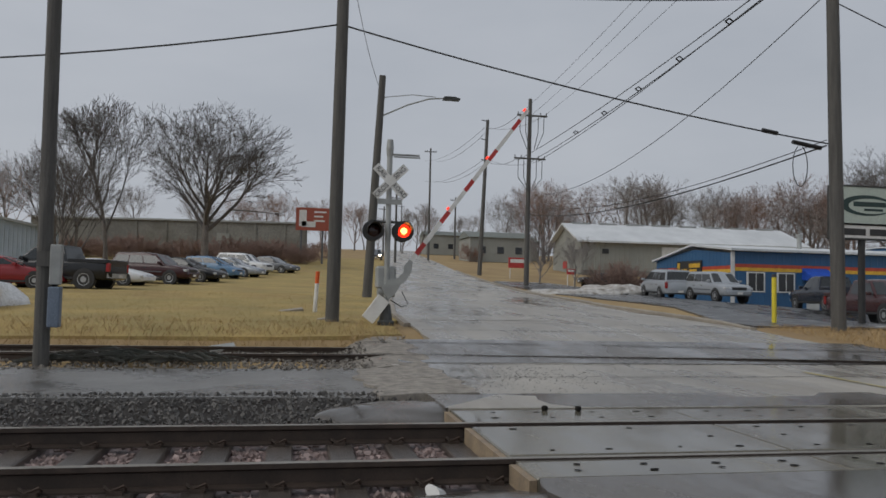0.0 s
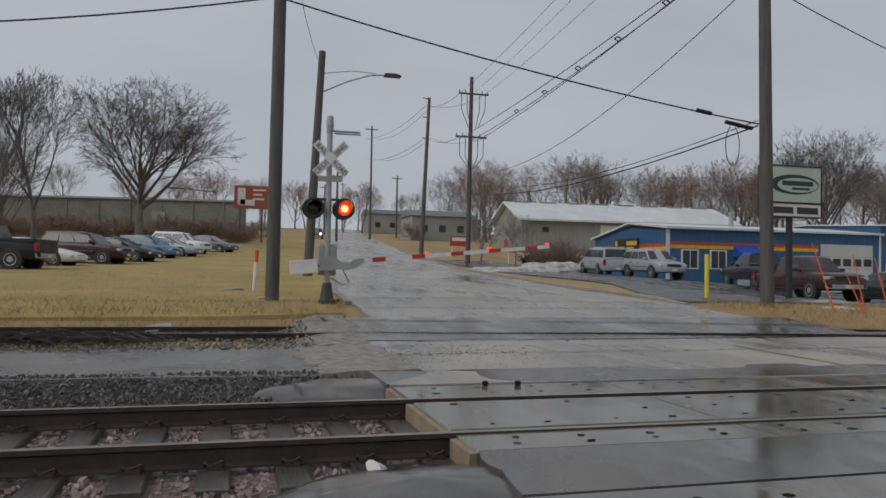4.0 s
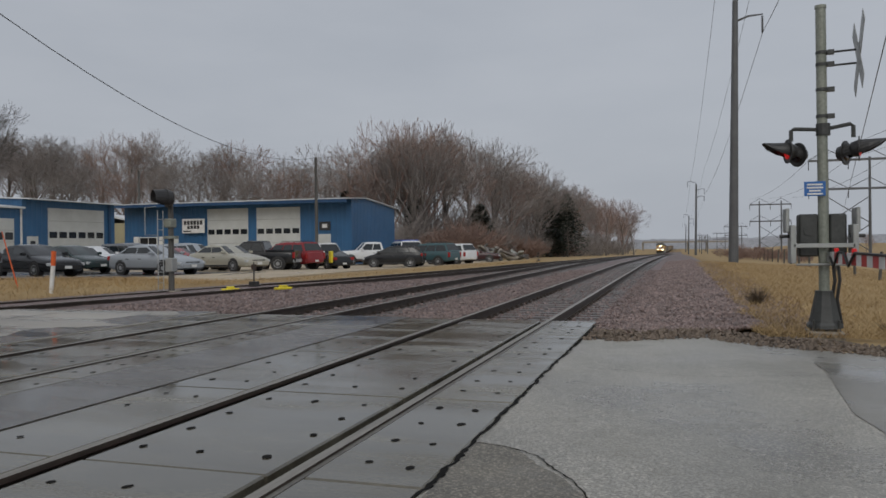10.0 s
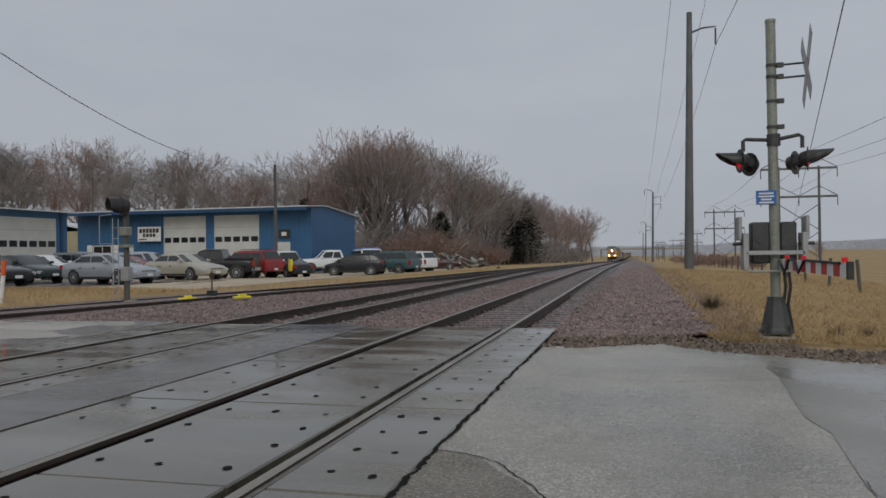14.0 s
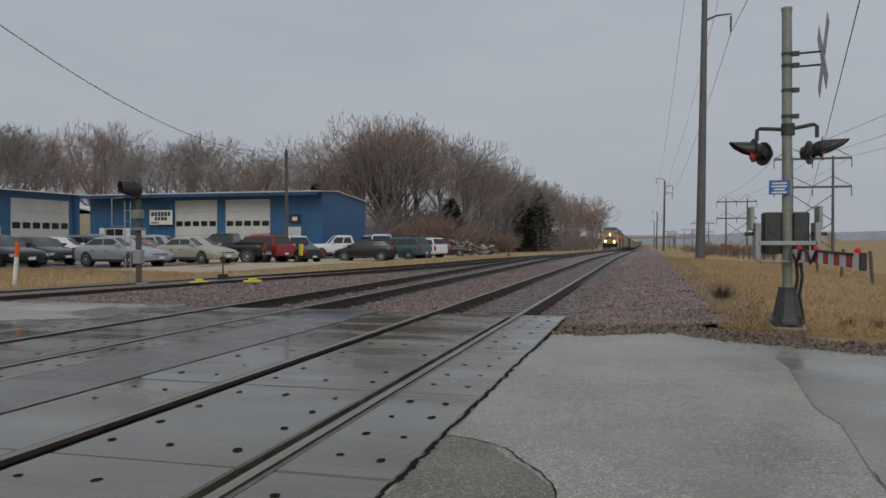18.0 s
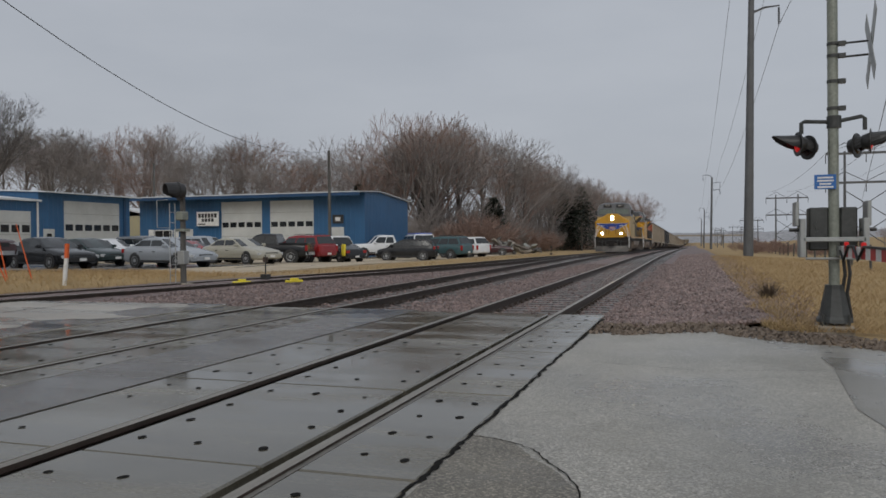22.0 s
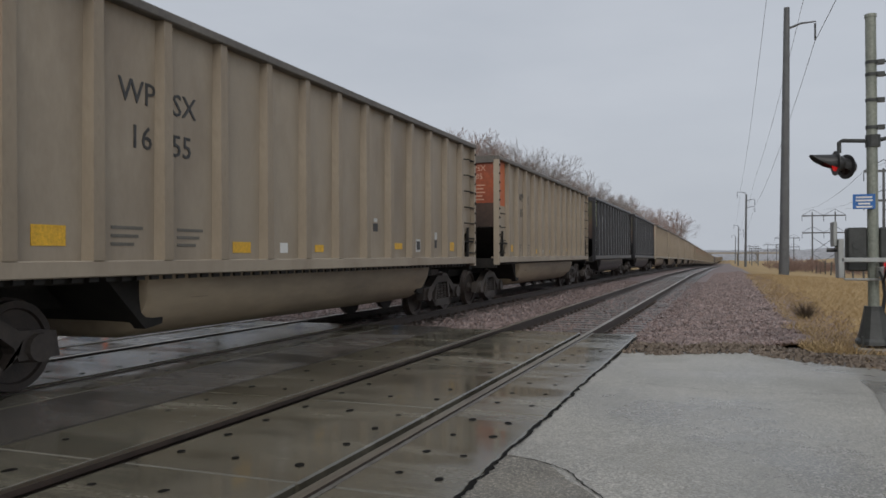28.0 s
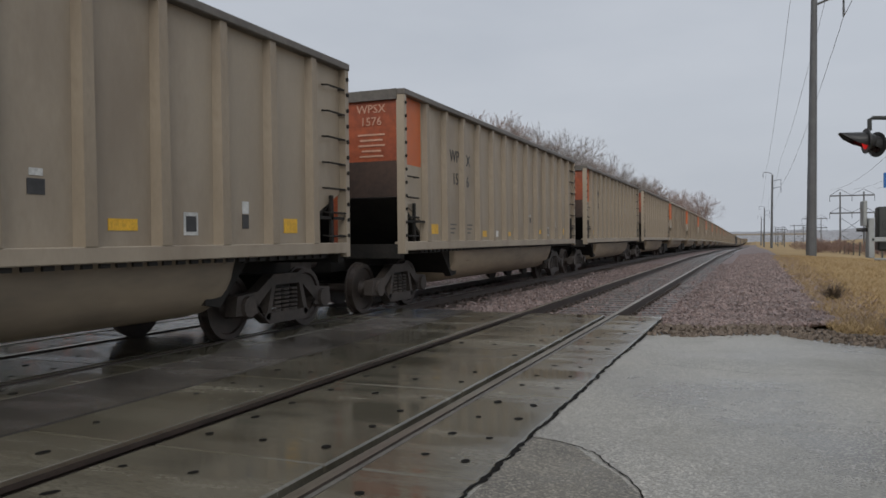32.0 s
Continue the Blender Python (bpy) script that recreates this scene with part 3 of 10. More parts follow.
def ballast():
    for a, b, name in ((-80, 1.72, "south"), (12.95, 500, "north")):
        ys = list(np.arange(max(a, -12), min(b, 50) + 0.01, 0.4)) if name == "north" else [-80, -40, -20] + list(np.arange(-12, 1.73, 0.38))
        if name == "north":
            ys += [55, 60, 70, 80, 90, 110, 132, 160, 200, 255, 337, 400, 500]
        verts, faces = [], []
        n = 26
        for y in ys:
            xl = (siding_x(y) - 2.3 if y < 90 else -9.8) if name == "north" else -9.5
            for k in range(n + 1):
                x = xl + (1.62 + 0.25 * noise.noise((y * 0.8, 3, 0)) - xl) * k / n
                verts.append((x, y, bed_z(x, y)))
        for j in range(len(ys) - 1):
            for k in range(n):
                faces.append((j * (n + 1) + k, j * (n + 1) + k + 1, (j + 1) * (n + 1) + k + 1, (j + 1) * (n + 1) + k))
        tagged(new("ballast_bed", raw("ballast_bed", verts, faces, BALLAST_BED, True)), "reddish crushed stone ballast between the tracks", "ballast", kind="structure")


def stones(name, count, area, size, zf, material, label, reject=None, seed=1, sink=0.3):
    """Loose angular stones, each with its own size and turn."""
    rng = np.random.default_rng(seed)
    pts = area(rng, count)
    if reject is not None:
        pts = np.array([p for p in pts if not reject(*p)])
    n = len(pts)
    cube = np.array([[x, y, z] for z in (-1, 1) for y in (-1, 1) for x in (-1, 1)], float)
    quads = np.array([[0, 2, 3, 1], [4, 5, 7, 6], [0, 1, 5, 4], [2, 6, 7, 3], [0, 4, 6, 2], [1, 3, 7, 5]])
    v = cube[None] * rng.uniform(0.6, 1.0, (n, 8, 1)) * rng.uniform(0.55, 1.0, (n, 1, 3)) + rng.uniform(-0.25, 0.25, (n, 8, 3))
    q = rng.normal(size=(n, 4))
    q /= np.linalg.norm(q, axis=1, keepdims=True)
    w, x, y, z = q.T
    r = np.stack([1 - 2 * (y * y + z * z), 2 * (x * y - z * w), 2 * (x * z + y * w), 2 * (x * y + z * w), 1 - 2 * (x * x + z * z), 2 * (y * z - x * w), 2 * (x * z - y * w), 2 * (y * z + x * w), 1 - 2 * (x * x + y * y)], 1).reshape(n, 3, 3)
    s = rng.uniform(*size, (n, 1, 1)) * 0.5
    v = np.einsum("nij,nkj->nki", r, v) * s
    base = np.array([[px, py, zf(px, py)] for px, py in pts])
    v += base[:, None] + np.array([0, 0, 1]) * s * sink
    f = (quads[None] + 8 * np.arange(n)[:, None, None]).reshape(-1, 4)
    me = bpy.data.meshes.new(name)
    me.from_pydata(v.reshape(-1, 3), [], f.tolist())
    me.materials.append(material)
    return tagged(new(name, me), label, "stones", kind="stuff")


def on_track(x, y):
    for r in (*XA, *XB):
        if abs(x - r) < 0.09:
            return True
    for c in ((XA[0] + XA[1]) / 2, (XB[0] + XB[1]) / 2):
        if abs(x - c) < 1.3:
            k = (y + 14.0) / 0.52
            if abs(k - round(k)) * 0.52 < 0.14:
                return True
    return 1.6 < y < 13.1


def even(x0, x1, y0, y1):
    return lambda rng, n: np.stack([rng.uniform(x0, x1, n), rng.uniform(y0, y1, n)], 1)


def thinning(x0, x1, y0, y1):
    """More stones near y0, fewer towards y1."""
    return lambda rng, n: np.stack([rng.uniform(x0, x1, n), y0 + (y1 - y0) * rng.uniform(0, 1, n) ** 1.7], 1)


def strip_along(name, pts, width, material, label, lift=0.004, zf=None, category="crack", seed=3, jag=0.0):
    """A thin band laid along a line on the ground (a crack, a joint, a painted line)."""
    zf = zf or land
    verts, faces = [], []
    fine = []
    for (xa, ya), (xb, yb) in zip(pts, pts[1:]):
        k = max(2, int(math.hypot(xb - xa, yb - ya) / 0.035)) if jag else 3
        fine += [(xa + (xb - xa) * i / k, ya + (yb - ya) * i / k) for i in range(k)]
    fine.append(pts[-1])
    for i, (x, y) in enumerate(fine):
        p, q = fine[max(0, i - 1)], fine[min(len(fine) - 1, i + 1)]
        d = Vector((q[0] - p[0], q[1] - p[1], 0)).normalized()
        nrm = Vector((-d.y, d.x, 0))
        o = jag * (noise.noise((x * 6, y * 6, seed)) + 0.7 * noise.noise((x * 19, y * 19, seed))) if jag else 0.0
        w = width * (0.35 + 1.5 * abs(noise.noise((x * 15, y * 15, seed + 5)))) if jag else width
        for s in (-0.5, 0.5):
            c = Vector((x, y, 0)) + nrm * (o + s * w)
            verts.append((c.x, c.y, zf(c.x, c.y) + lift))
    faces = [(2 * i, 2 * i + 1, 2 * i + 3, 2 * i + 2) for i in range(len(fine) - 1)]
    return tagged(new(name, raw(name, verts, faces, material)), label, category, kind="structure")


def apron_z(x, y):
    return -0.022 - 0.012 * max(0.0, x) - 0.03 * smooth_step(8, 11, y) + 0.006 * noise.noise((x * 0.8, y * 0.8, 2))


def apron_edge(x):
    return float(np.interp(x, [-1.3, -0.8, 0.3, 1.5, 2.5, 6, 14], [10.9, 10.75, 11.35, 10.5, 9.95, 9.3, 9.0])) + ragged(x, 0.12, 5)


def paving():
    xs = list(np.arange(-8.42, -40, -0.6)) + list(np.arange(-40, -120, -4.0)) + list(range(-120, -700, -20))

    def road_z(x, y):
        return land(x, y) - 0.0 + 0.006 * noise.noise((x, y, 6))
    sheet("road", xs, lambda x: (road_l(x) + ragged(x, 0.08, 1), road_r(x) + ragged(x, 0.08, 2)), ROAD, "wet grey-brown road leading away over the rise", "road", 0.0, 14, road_z)
    sheet("road_patch_mid", np.arange(-5.49, -4.43, 0.17), lambda x: (1.72 + ragged(x, 0.1, 3), 13.1 + ragged(x, 0.2, 4)), ASPH_MID, "dark wet asphalt between the two tracks", "road", -0.012, 10, lambda x, y: 0.0, thick=0.25)
    sheet("road_patch_west", np.arange(-9.55, -8.41, 0.18), lambda x: (1.72 + ragged(x, 0.1, 5), 13.3), ASPH_MID, "dark wet asphalt beside the far track", "road", 0.001, 10, lambda x, y: 0.0, thick=0.25)
    sheet("service_path", np.arange(-12.75, -9.3, 0.35), lambda x: (-60, 1.9 + ragged(x, 0.25, 6)), ASPHALT, "wet dark asphalt path beside the tracks", "path", -0.02, 60, lambda x, y: 0.03 * noise.noise((x * 0.4, y * 0.4, 8)) - 0.02, thick=0.4)
    sheet("apron", list(np.arange(-1.24, 3, 0.12)) + list(np.arange(3, 14, 0.6)), lambda x: (-14, apron_edge(x)), ASPHALT_E, "worn pale wet asphalt apron with fine gravel texture", "pavement", 0, 40, apron_z)
    xs2 = list(np.arange(-1.2, 8, 0.25))
    sheet("mud_verge", xs2, lambda x: (apron_edge(x) - 0.25, apron_edge(x) + 0.55 + 0.8 * smooth_step(0, 1.5, x) + ragged(x, 0.3, 9)), MUD, "muddy gravelly verge along the asphalt edge", "verge", -0.02, 8, lambda x, y: apron_z(x, y) + 0.05 * noise.noise((x * 3, y * 3, 1)) + 0.015 * noise.noise((x * 11, y * 11, 1)))
    # cracks and seams in the apron
    for pts, w in (([(-1.22, 5.07), (-1.03, 5.03), (-0.92, 4.95), (-0.80, 4.85), (-0.66, 4.62), (-0.54, 4.44), (-0.42, 4.18), (-0.39, 3.95), (-0.41, 3.55), (-0.51, 3.1)], 0.014), ([(1.205, 4.95), (1.2, 4.6), (1.22, 4.1), (1.27, 3.4)], 0.010), ([(-0.9, 8.2), (0.2, 7.9), (1.2, 8.3)], 0.008), ([(-1.235, 12.6), (-1.235, 1.8)], 0.045)):
        strip_along("asphalt_crack", pts, w, CRACK if w < 0.04 else HOLE, "dark crack in the asphalt", zf=apron_z, jag=0.025, lift=0.007)
    # older, darker patch between the panels and the crack
    rim = [(-1.20, 5.10), (-1.03, 5.04), (-0.92, 4.96), (-0.76, 4.68), (-0.58, 4.46), (-0.43, 4.18), (-0.40, 3.95), (-0.42, 3.55), (-0.52, 3.1), (-0.66, 2.6), (-0.72, 2.0), (-0.9, 1.4), (-1.20, 1.0)]
    bm = bmesh.new()
    fine = []
    for (xa, ya), (xb, yb) in zip(rim, rim[1:]):
        fine += [(xa + (xb - xa) * k / 5, ya + (yb - ya) * k / 5) for k in range(5)]
    fine = [(u + 0.02 * noise.noise((u * 9, v * 9, 2)) if 0 < i else u, v + 0.02 * noise.noise((u * 9, v * 9, 7))) for i, (u, v) in enumerate(fine)] + [rim[-1]]
    rows = [[bm.verts.new((-1.21 + (u + 1.21) * k / 6, v, apron_z(-1.21 + (u + 1.21) * k / 6, v) + 0.006)) for k in range(7)] for u, v in fine]
    for ra, rb in zip(rows, rows[1:]):
        for k in range(6):
            bm.faces.new((ra[k], rb[k], rb[k + 1], ra[k + 1]))
    solo("asphalt_patch", bm, ASPHALT_OLD, "older dark brown asphalt patch beside the crossing panels", "pavement", kind="structure")
    # shallow puddle on the apron
    bm = bmesh.new()
    edge = [(1.42, 9.75), (1.38, 9.2), (1.33, 8.6), (1.30, 7.9), (1.31, 7.3), (1.26, 6.6), (1.25, 6.05), (1.21, 5.4), (1.19, 4.9), (1.2, 4.3), (1.26, 3.6)]
    rows = []
    for xa, y in edge:
        y2 = min(y, apron_edge(2.2) - 0.12)
        row = []
        for k in range(15):
            x = xa + 0.16 * noise.noise((y * 1.7, 1, 4)) * (1 - k / 14) + (4.6 - xa) * k / 14
            row.append(bm.verts.new((x, min(y2 + 0.12 * noise.noise((x * 2, y, 1)), apron_edge(x) - 0.1), apron_z(x, y2) + 0.005)))
        rows.append(row)
    for ra, rb in zip(rows, rows[1:]):
        for k in range(14):
            bm.faces.new((ra[k], rb[k], rb[k + 1], ra[k + 1]))
    solo("puddle", bm, mat("puddle_water", (0.29, 0.278, 0.248), (0.21, 0.202, 0.182), rough=0.36, rvar=0.08, bump=0.25, scale=0.7, fine=80, wet=0.5, wet_scale=0.5, dirt=(0.185, 0.176, 0.148), grain=(0.3, 1.5)), "broad film of rain water on the asphalt", "puddle", kind="structure", smooth=True)
    sheet("siding_patch", np.arange(-16.0, -13.2, 0.35), lambda x: (1.9 + ragged(x, 0.25, 16), 12.8 + ragged(x, 0.3, 17)), ASPH_MID, "dark patched asphalt round the siding rails", "road", 0.006, 12, lambda x, y: road_z(x, y) + 0.004, thick=0.05)
    for xa, xb, base in ((-16.4, -12.6, 0.8), (-12.75, -9.4, 1.1)):
        sheet("road_shoulder", np.arange(xa, xb, 0.2), lambda x: (base + ragged(x, 0.25, 31), 2.35 + ragged(x, 0.3, 32)), GRAVEL, "broken gravel and asphalt crumbs along the road edge", "verge", 0.0, 8, lambda x, y: (road_z(x, 2.3) + 0.012) * smooth_step(base - 0.1, 1.9, y) - (0.10 if x < -12.6 else 0.02) * (1 - smooth_step(base - 0.1, 1.9, y)) + 0.012 * noise.noise((x * 5, y * 5, 3)), thick=0.1)
    # lane lines and road joints
    strip_along("lane_line", [(-9.3, 8.25), (-12.0, 8.5)], 0.075, YELLOW_WORN, "worn yellow centre line", 0.012, category="marking")
    strip_along("stop_line", [(-20.3, 3.4), (-20.5, 6.9)], 0.16, WHITE_WORN, "faded white stop line", 0.014, category="marking")
    for x in (-11.2, -13.0, -17.6, -19.5, -22.8, -26, -31, -36, -43, -52, -64):
        strip_along("road_joint", [(x, road_l(x) + 0.1), (x + random.uniform(-0.3, 0.3), road_r(x) - 0.1)], 0.04, HOLE, "dark joint across the road", 0.01, jag=0.06)
    for off in (0, -1.505):
        for side in (-0.075, 0.075):
            strip_along("flangeway", [(siding_x(y) + off + side, y) for y in (1.5, 3, 5, 7, 9, 11, 13)], 0.03, HOLE, "dark flangeway beside the siding rail", 0.012, lambda x, y: max(land(x, y), siding_z(y) - 0.004))
    # kerbs
    for f, s, name in ((road_l, -1, "kerb"), (road_r, 1, "kerb")):
        pts = [x for x in np.arange(-18.6, -34, -0.5)] + list(np.arange(-34, -90, -3))
        sec = [(0, -0.15), (0, 0.08), (0.03, 0.11), (0.16, 0.11), (0.18, -0.15)]
        bm = bmesh.new()
        loft(bm, [[(x, f(x) + s * u, land(x, f(x)) + v * (0.35 + 0.65 * smooth_step(-18.6, -20.5, x))) for u, v in sec] for x in pts])
        solo(name, bm, CURB, "low weathered concrete kerb beside the road", "kerb", kind="structure")
    # lawn, parking lot and dirt lot
    sheet("lawn", list(np.arange(-16.6, -60, -1.0)) + list(np.arange(-60, -130, -5)), lambda x: (-70, road_l(x) - 0.2 if x < -18.6 else road_l(x) - 0.5), LAWN, "dormant yellow-green lawn beside the road", "lawn", 0.03, 60, thick=0.3)
    sheet("parking_lot", list(np.arange(-19.8, -64, -1.0)), lambda x: (max(15.6 - 0.35 * max(0, 30 + x), road_r(x) + 0.9), 35.0), LOT, "wet dark asphalt parking lot", "parking lot", 0.0, 30, thick=0.2)
    sheet("dirt_lot", list(np.arange(-15.6, -46, -1.0)), lambda x: (24.0 if x > -19.8 else 35.02, 84.0), DIRT, "pale sandy dirt lot", "lot", 0.0, 50, thick=0.2)


def blades(name, count, area, height, zf, material, label, seed=5, reject=None, lean=0.4, width=0.006):
    """Grass blades, three corners each."""
    rng = np.random.default_rng(seed)
    pts = area(rng, count)
    if reject is not None:
        pts = np.array([p for p in pts if not reject(*p)])
    n = len(pts)
    h = rng.uniform(*height, n)
    a, b = rng.uniform(0, 2 * np.pi, n), rng.uniform(0, 2 * np.pi, n)
    base = np.array([[x, y, zf(x, y) - 0.02] for x, y in pts])
    side = np.stack([np.cos(a), np.sin(a), 0 * a], 1) * (width * (1 + h * 2))[:, None]
    tip = base + np.stack([np.cos(b) * h * lean, np.sin(b) * h * lean, h], 1) * 1.0
    v = np.stack([base - side, base + side, tip], 1).reshape(-1, 3)
    me = bpy.data.meshes.new(name)
    me.from_pydata(v, [], np.arange(3 * n).reshape(-1, 3).tolist())
    me.materials.append(material)
    return tagged(new(name, me), label, "grass", kind="stuff")


build_ground()
crossing_panels()
railway()
ballast()
paving()


# ---- loose stones, grass and verge ----
stones("ballast_stones", 24000, even(-8.6, -3.6, -9.0, 1.7), (0.028, 0.062), bed_z, BALLAST, "loose reddish and grey ballast stones", on_track, 11)
stones("ballast_stones", 30000, thinning(-12.2, 1.0, 12.9, 42), (0.035, 0.085), bed_z, BALLAST, "loose reddish ballast stones between the rails", lambda x, y: on_track(x, y) or x < siding_x(y) + 0.2, 12)
stones("ballast_stones", 9000, thinning(-0.9, 1.2, 12.9, 70), (0.04, 0.09), bed_z, BALLAST, "reddish ballast shoulder beside the near track", None, 13)
stones("grey_gravel", 5000, even(-15.9, -12.5, -12, 1.5), (0.02, 0.06), lambda x, y: land(x, y) - 0.03, GRAVEL, "pale grey gravel beside the siding", None, 14)
stones("grey_gravel", 6500, even(-9.9, -8.1, -9, 1.6), (0.02, 0.055), lambda x, y: max(bed_z(x, y), -0.17 + 0.1 * (-8.5 - x)), GRAVEL_DK, "dark grey gravel along the path edge", None, 15)
stones("road_debris", 2200, lambda rng, n: np.stack([rng.normal(-11.5, 1.1, n), rng.normal(2.9, 1.1, n)], 1), (0.005, 0.02), lambda x, y: land(x, y) - 0.003, DARKGREY, "dark crumbs of broken asphalt on the road", lambda x, y: x > -9.6 or y < 1.6, 16)
stones("verge_gravel", 2600, lambda rng, n: np.stack([x := rng.uniform(-1.2, 7, n), np.array([apron_edge(v) for v in x]) + rng.uniform(-0.15, 1.1, n)], 1), (0.02, 0.07), apron_z, VERGE, "mixed gravel and mud crumbs on the verge", None, 17)
stones("verge_gravel", 4200, lambda rng, n: np.stack([1.3 + np.abs(rng.normal(0, 0.45, n)), 12.4 + 40 * rng.uniform(0, 1, n) ** 1.6], 1), (0.03, 0.08), lambda x, y: land(x, y) - 0.06, BALLAST, "scattered ballast stones along the grass edge", None, 18)
blades("dry_grass", 70000, lambda rng, n: np.stack([0.95 + 10.0 * rng.uniform(0, 1, n) ** 1.2, 11.6 + 44 * rng.uniform(0, 1, n) ** 1.7], 1), (0.04, 0.15), land, GRASS_BLADE, "matted dry tan grass beside the tracks", 21, lambda x, y: y < apron_edge(x) + 0.7 or x < 1.15 + 0.35 * noise.noise((y * 0.7, 2, 5)), 1.1, 0.0042)
blades("dry_grass", 6000, lambda rng, n: np.stack([rng.uniform(-18.6, -15.9, n), rng.uniform(-9, 2.4, n)], 1), (0.04, 0.2), land, GRASS_BLADE, "tall dry grass along the siding", 22, None, 0.8)
blades("dry_grass", 12000, lambda rng, n: np.stack([s := rng.uniform(-19.5, -14.6, n), rng.uniform(12.6, 24.5, n)], 1), (0.04, 0.15), land, GRASS_BLADE, "dry tan grass between the siding and the lot", 23, lambda x, y: x > siding_x(y) - 1.9 or y < road_r(x) + 0.3, 0.8)
blades("dry_grass", 9000, lambda rng, n: np.stack([rng.uniform(-15.6, -9.5, n), rng.uniform(22, 60, n)], 1), (0.05, 0.2), land, GRASS_BLADE, "dry grass strip beside the siding", 24, lambda x, y: not siding_x(y) - 4.0 < x < siding_x(y) - 2.0, 0.8)
blades("lawn_blades", 16000, lambda rng, n: np.stack([-18.3 - 16 * rng.uniform(0, 1, n) ** 1.4, rng.uniform(-13, 3.0, n)], 1), (0.03, 0.08), lambda x, y: land(x, y) + 0.03, mat("lawn_blades", (0.42, 0.29, 0.10), (0.33, 0.26, 0.08), rough=0.8, scale=0.3, fine=5, bump=0, rand=0.3), "short dormant lawn grass", 25, lambda x, y: y > road_l(x) - 0.3, 0.8)


def tuft(x, y, h, n, seed, label="dark clump of dead weeds"):
    rng = random.Random(seed)
    bm = bmesh.new()
    for _ in range(n):
        a, r = rng.uniform(0, 6.28), rng.uniform(0, 0.12)
        t = Vector((math.cos(a), math.sin(a), 0))
        b = t.cross((0, 0, 1)) * 0.006
        p = Vector((x, y, land(x, y) - 0.03)) + t * r
        q = p + t * h * rng.uniform(0.2, 0.9) + Vector((0, 0, h * rng.uniform(0.5, 1.0)))
        bm.faces.new([bm.verts.new(v) for v in (p - b, p + b, q)])
    return solo("weed_tuft", bm, mat("dead_weeds", (0.10, 0.07, 0.045), (0.06, 0.045, 0.03), rough=0.85, bump=0), label, "plant", "weed tufts")


tuft(1.55, 17.6, 0.42, 240, 1)
for i, (x, y) in enumerate(((3.4, 13.2), (4.1, 13.6), (2.9, 12.9))):
    tuft(x, y, 0.22, 60, 5 + i, "thin brown weed stalks in the dry grass")


# ---- crossing signals ----
def head(parent, c, aim, lit, big=1.0, size=1.0):
    """A flashing-light head: housing, dark round backing, visor and lens; aim is a heading in degrees from +x."""
    m = Matrix.Translation(c) @ pose(0, 0, 0, 0, 0, aim) @ Matrix.Diagonal((size, size, size, 1))
    bm = bmesh.new()
    loft(bm, [[m @ Vector((-d, r * math.cos(k * math.pi / 8), r * math.sin(k * math.pi / 8))) for k in range(16)] for d, r in ((0.17, 0.05), (0.14, 0.12), (0.04, 0.155), (0.0, 0.16))])
    h = part("light_head", bm, BLACKM, parent, "black flashing light head", True)
    bm = bmesh.new()
    loft(bm, [[m @ Vector((d, 0.255 * big * math.cos(k * math.pi / 12), 0.255 * big * math.sin(k * math.pi / 12))) for k in range(24)] for d in (-0.012, 0.006)])
    part("backing_disc", bm, BLACKM, h)
    bm = bmesh.new()
    sec = []
    for d, half in ((0.006, 2.2), (0.16, 1.85), (0.34, 1.25), (0.45, 0.5)):
        ring = [m @ Vector((d, 0.165 * math.sin(a), 0.165 * math.cos(a))) for a in np.linspace(-half, half, 11)]
        ring += [m @ Vector((d, 0.158 * math.sin(a), 0.158 * math.cos(a))) for a in np.linspace(half, -half, 11)]
        sec.append(ring)
    loft(bm, sec)
    part("visor", bm, BLACKM, h)
    bm = bmesh.new()
    ring = [[m @ Vector((d, r * math.cos(k * math.pi / 10), r * math.sin(k * math.pi / 10))) for k in range(20)] for d, r in ((0.008, 0.152), (0.03, 0.11), (0.038, 0.03))]
    loft(bm, ring)
    part("lens", bm, {"lit": RED_LIT, "dim": RED_DIM, "off": LENS_DARK}[lit], h, {"lit": "lit red lens", "dim": "faintly lit red lens", "off": "dark lens"}[lit])
    if lit == "lit":
        bm = bmesh.new()
        loft(bm, [[m @ Vector((d, r * math.cos(k * math.pi / 10), r * math.sin(k * math.pi / 10))) for k in range(20)] for d, r in ((0.036, 0.075), (0.050, 0.04), (0.053, 0.01))])
        part("lamp_core", bm, AMBER_HOT, h, "bright orange lamp core")
    return h


def crossbuck(parent, c, heading, back=False, k=1.0):
    """Two crossed white blades with the words RAILROAD CROSSING."""
    base = Matrix.Translation(c) @ pose(0, 0, 0, 90, 0, heading + 90)
    for a, dz, one, two in ((45, 0.0, "RAIL", "ROAD"), (-45, 0.012, "CROS", "SING")):
        m = base @ pose(0, 0, dz, 0, 0, -a if not back else a)
        bm = bmesh.new()
        box(bm, -0.61 * k, 0.61 * k, -0.115 * k, 0.115 * k, -0.004, 0.004, m)
        b = part("blade", bm, WHITE if not back else GALV, parent, "white crossbuck blade" if not back else "bare metal back of a crossbuck blade")
        if not back:
            for word, x in ((one, -0.36 * k), (two, 0.36 * k)):
                words(word, 0.19 * k, m @ pose(x, 0, 0.006), BLACKM, "lettering", b)


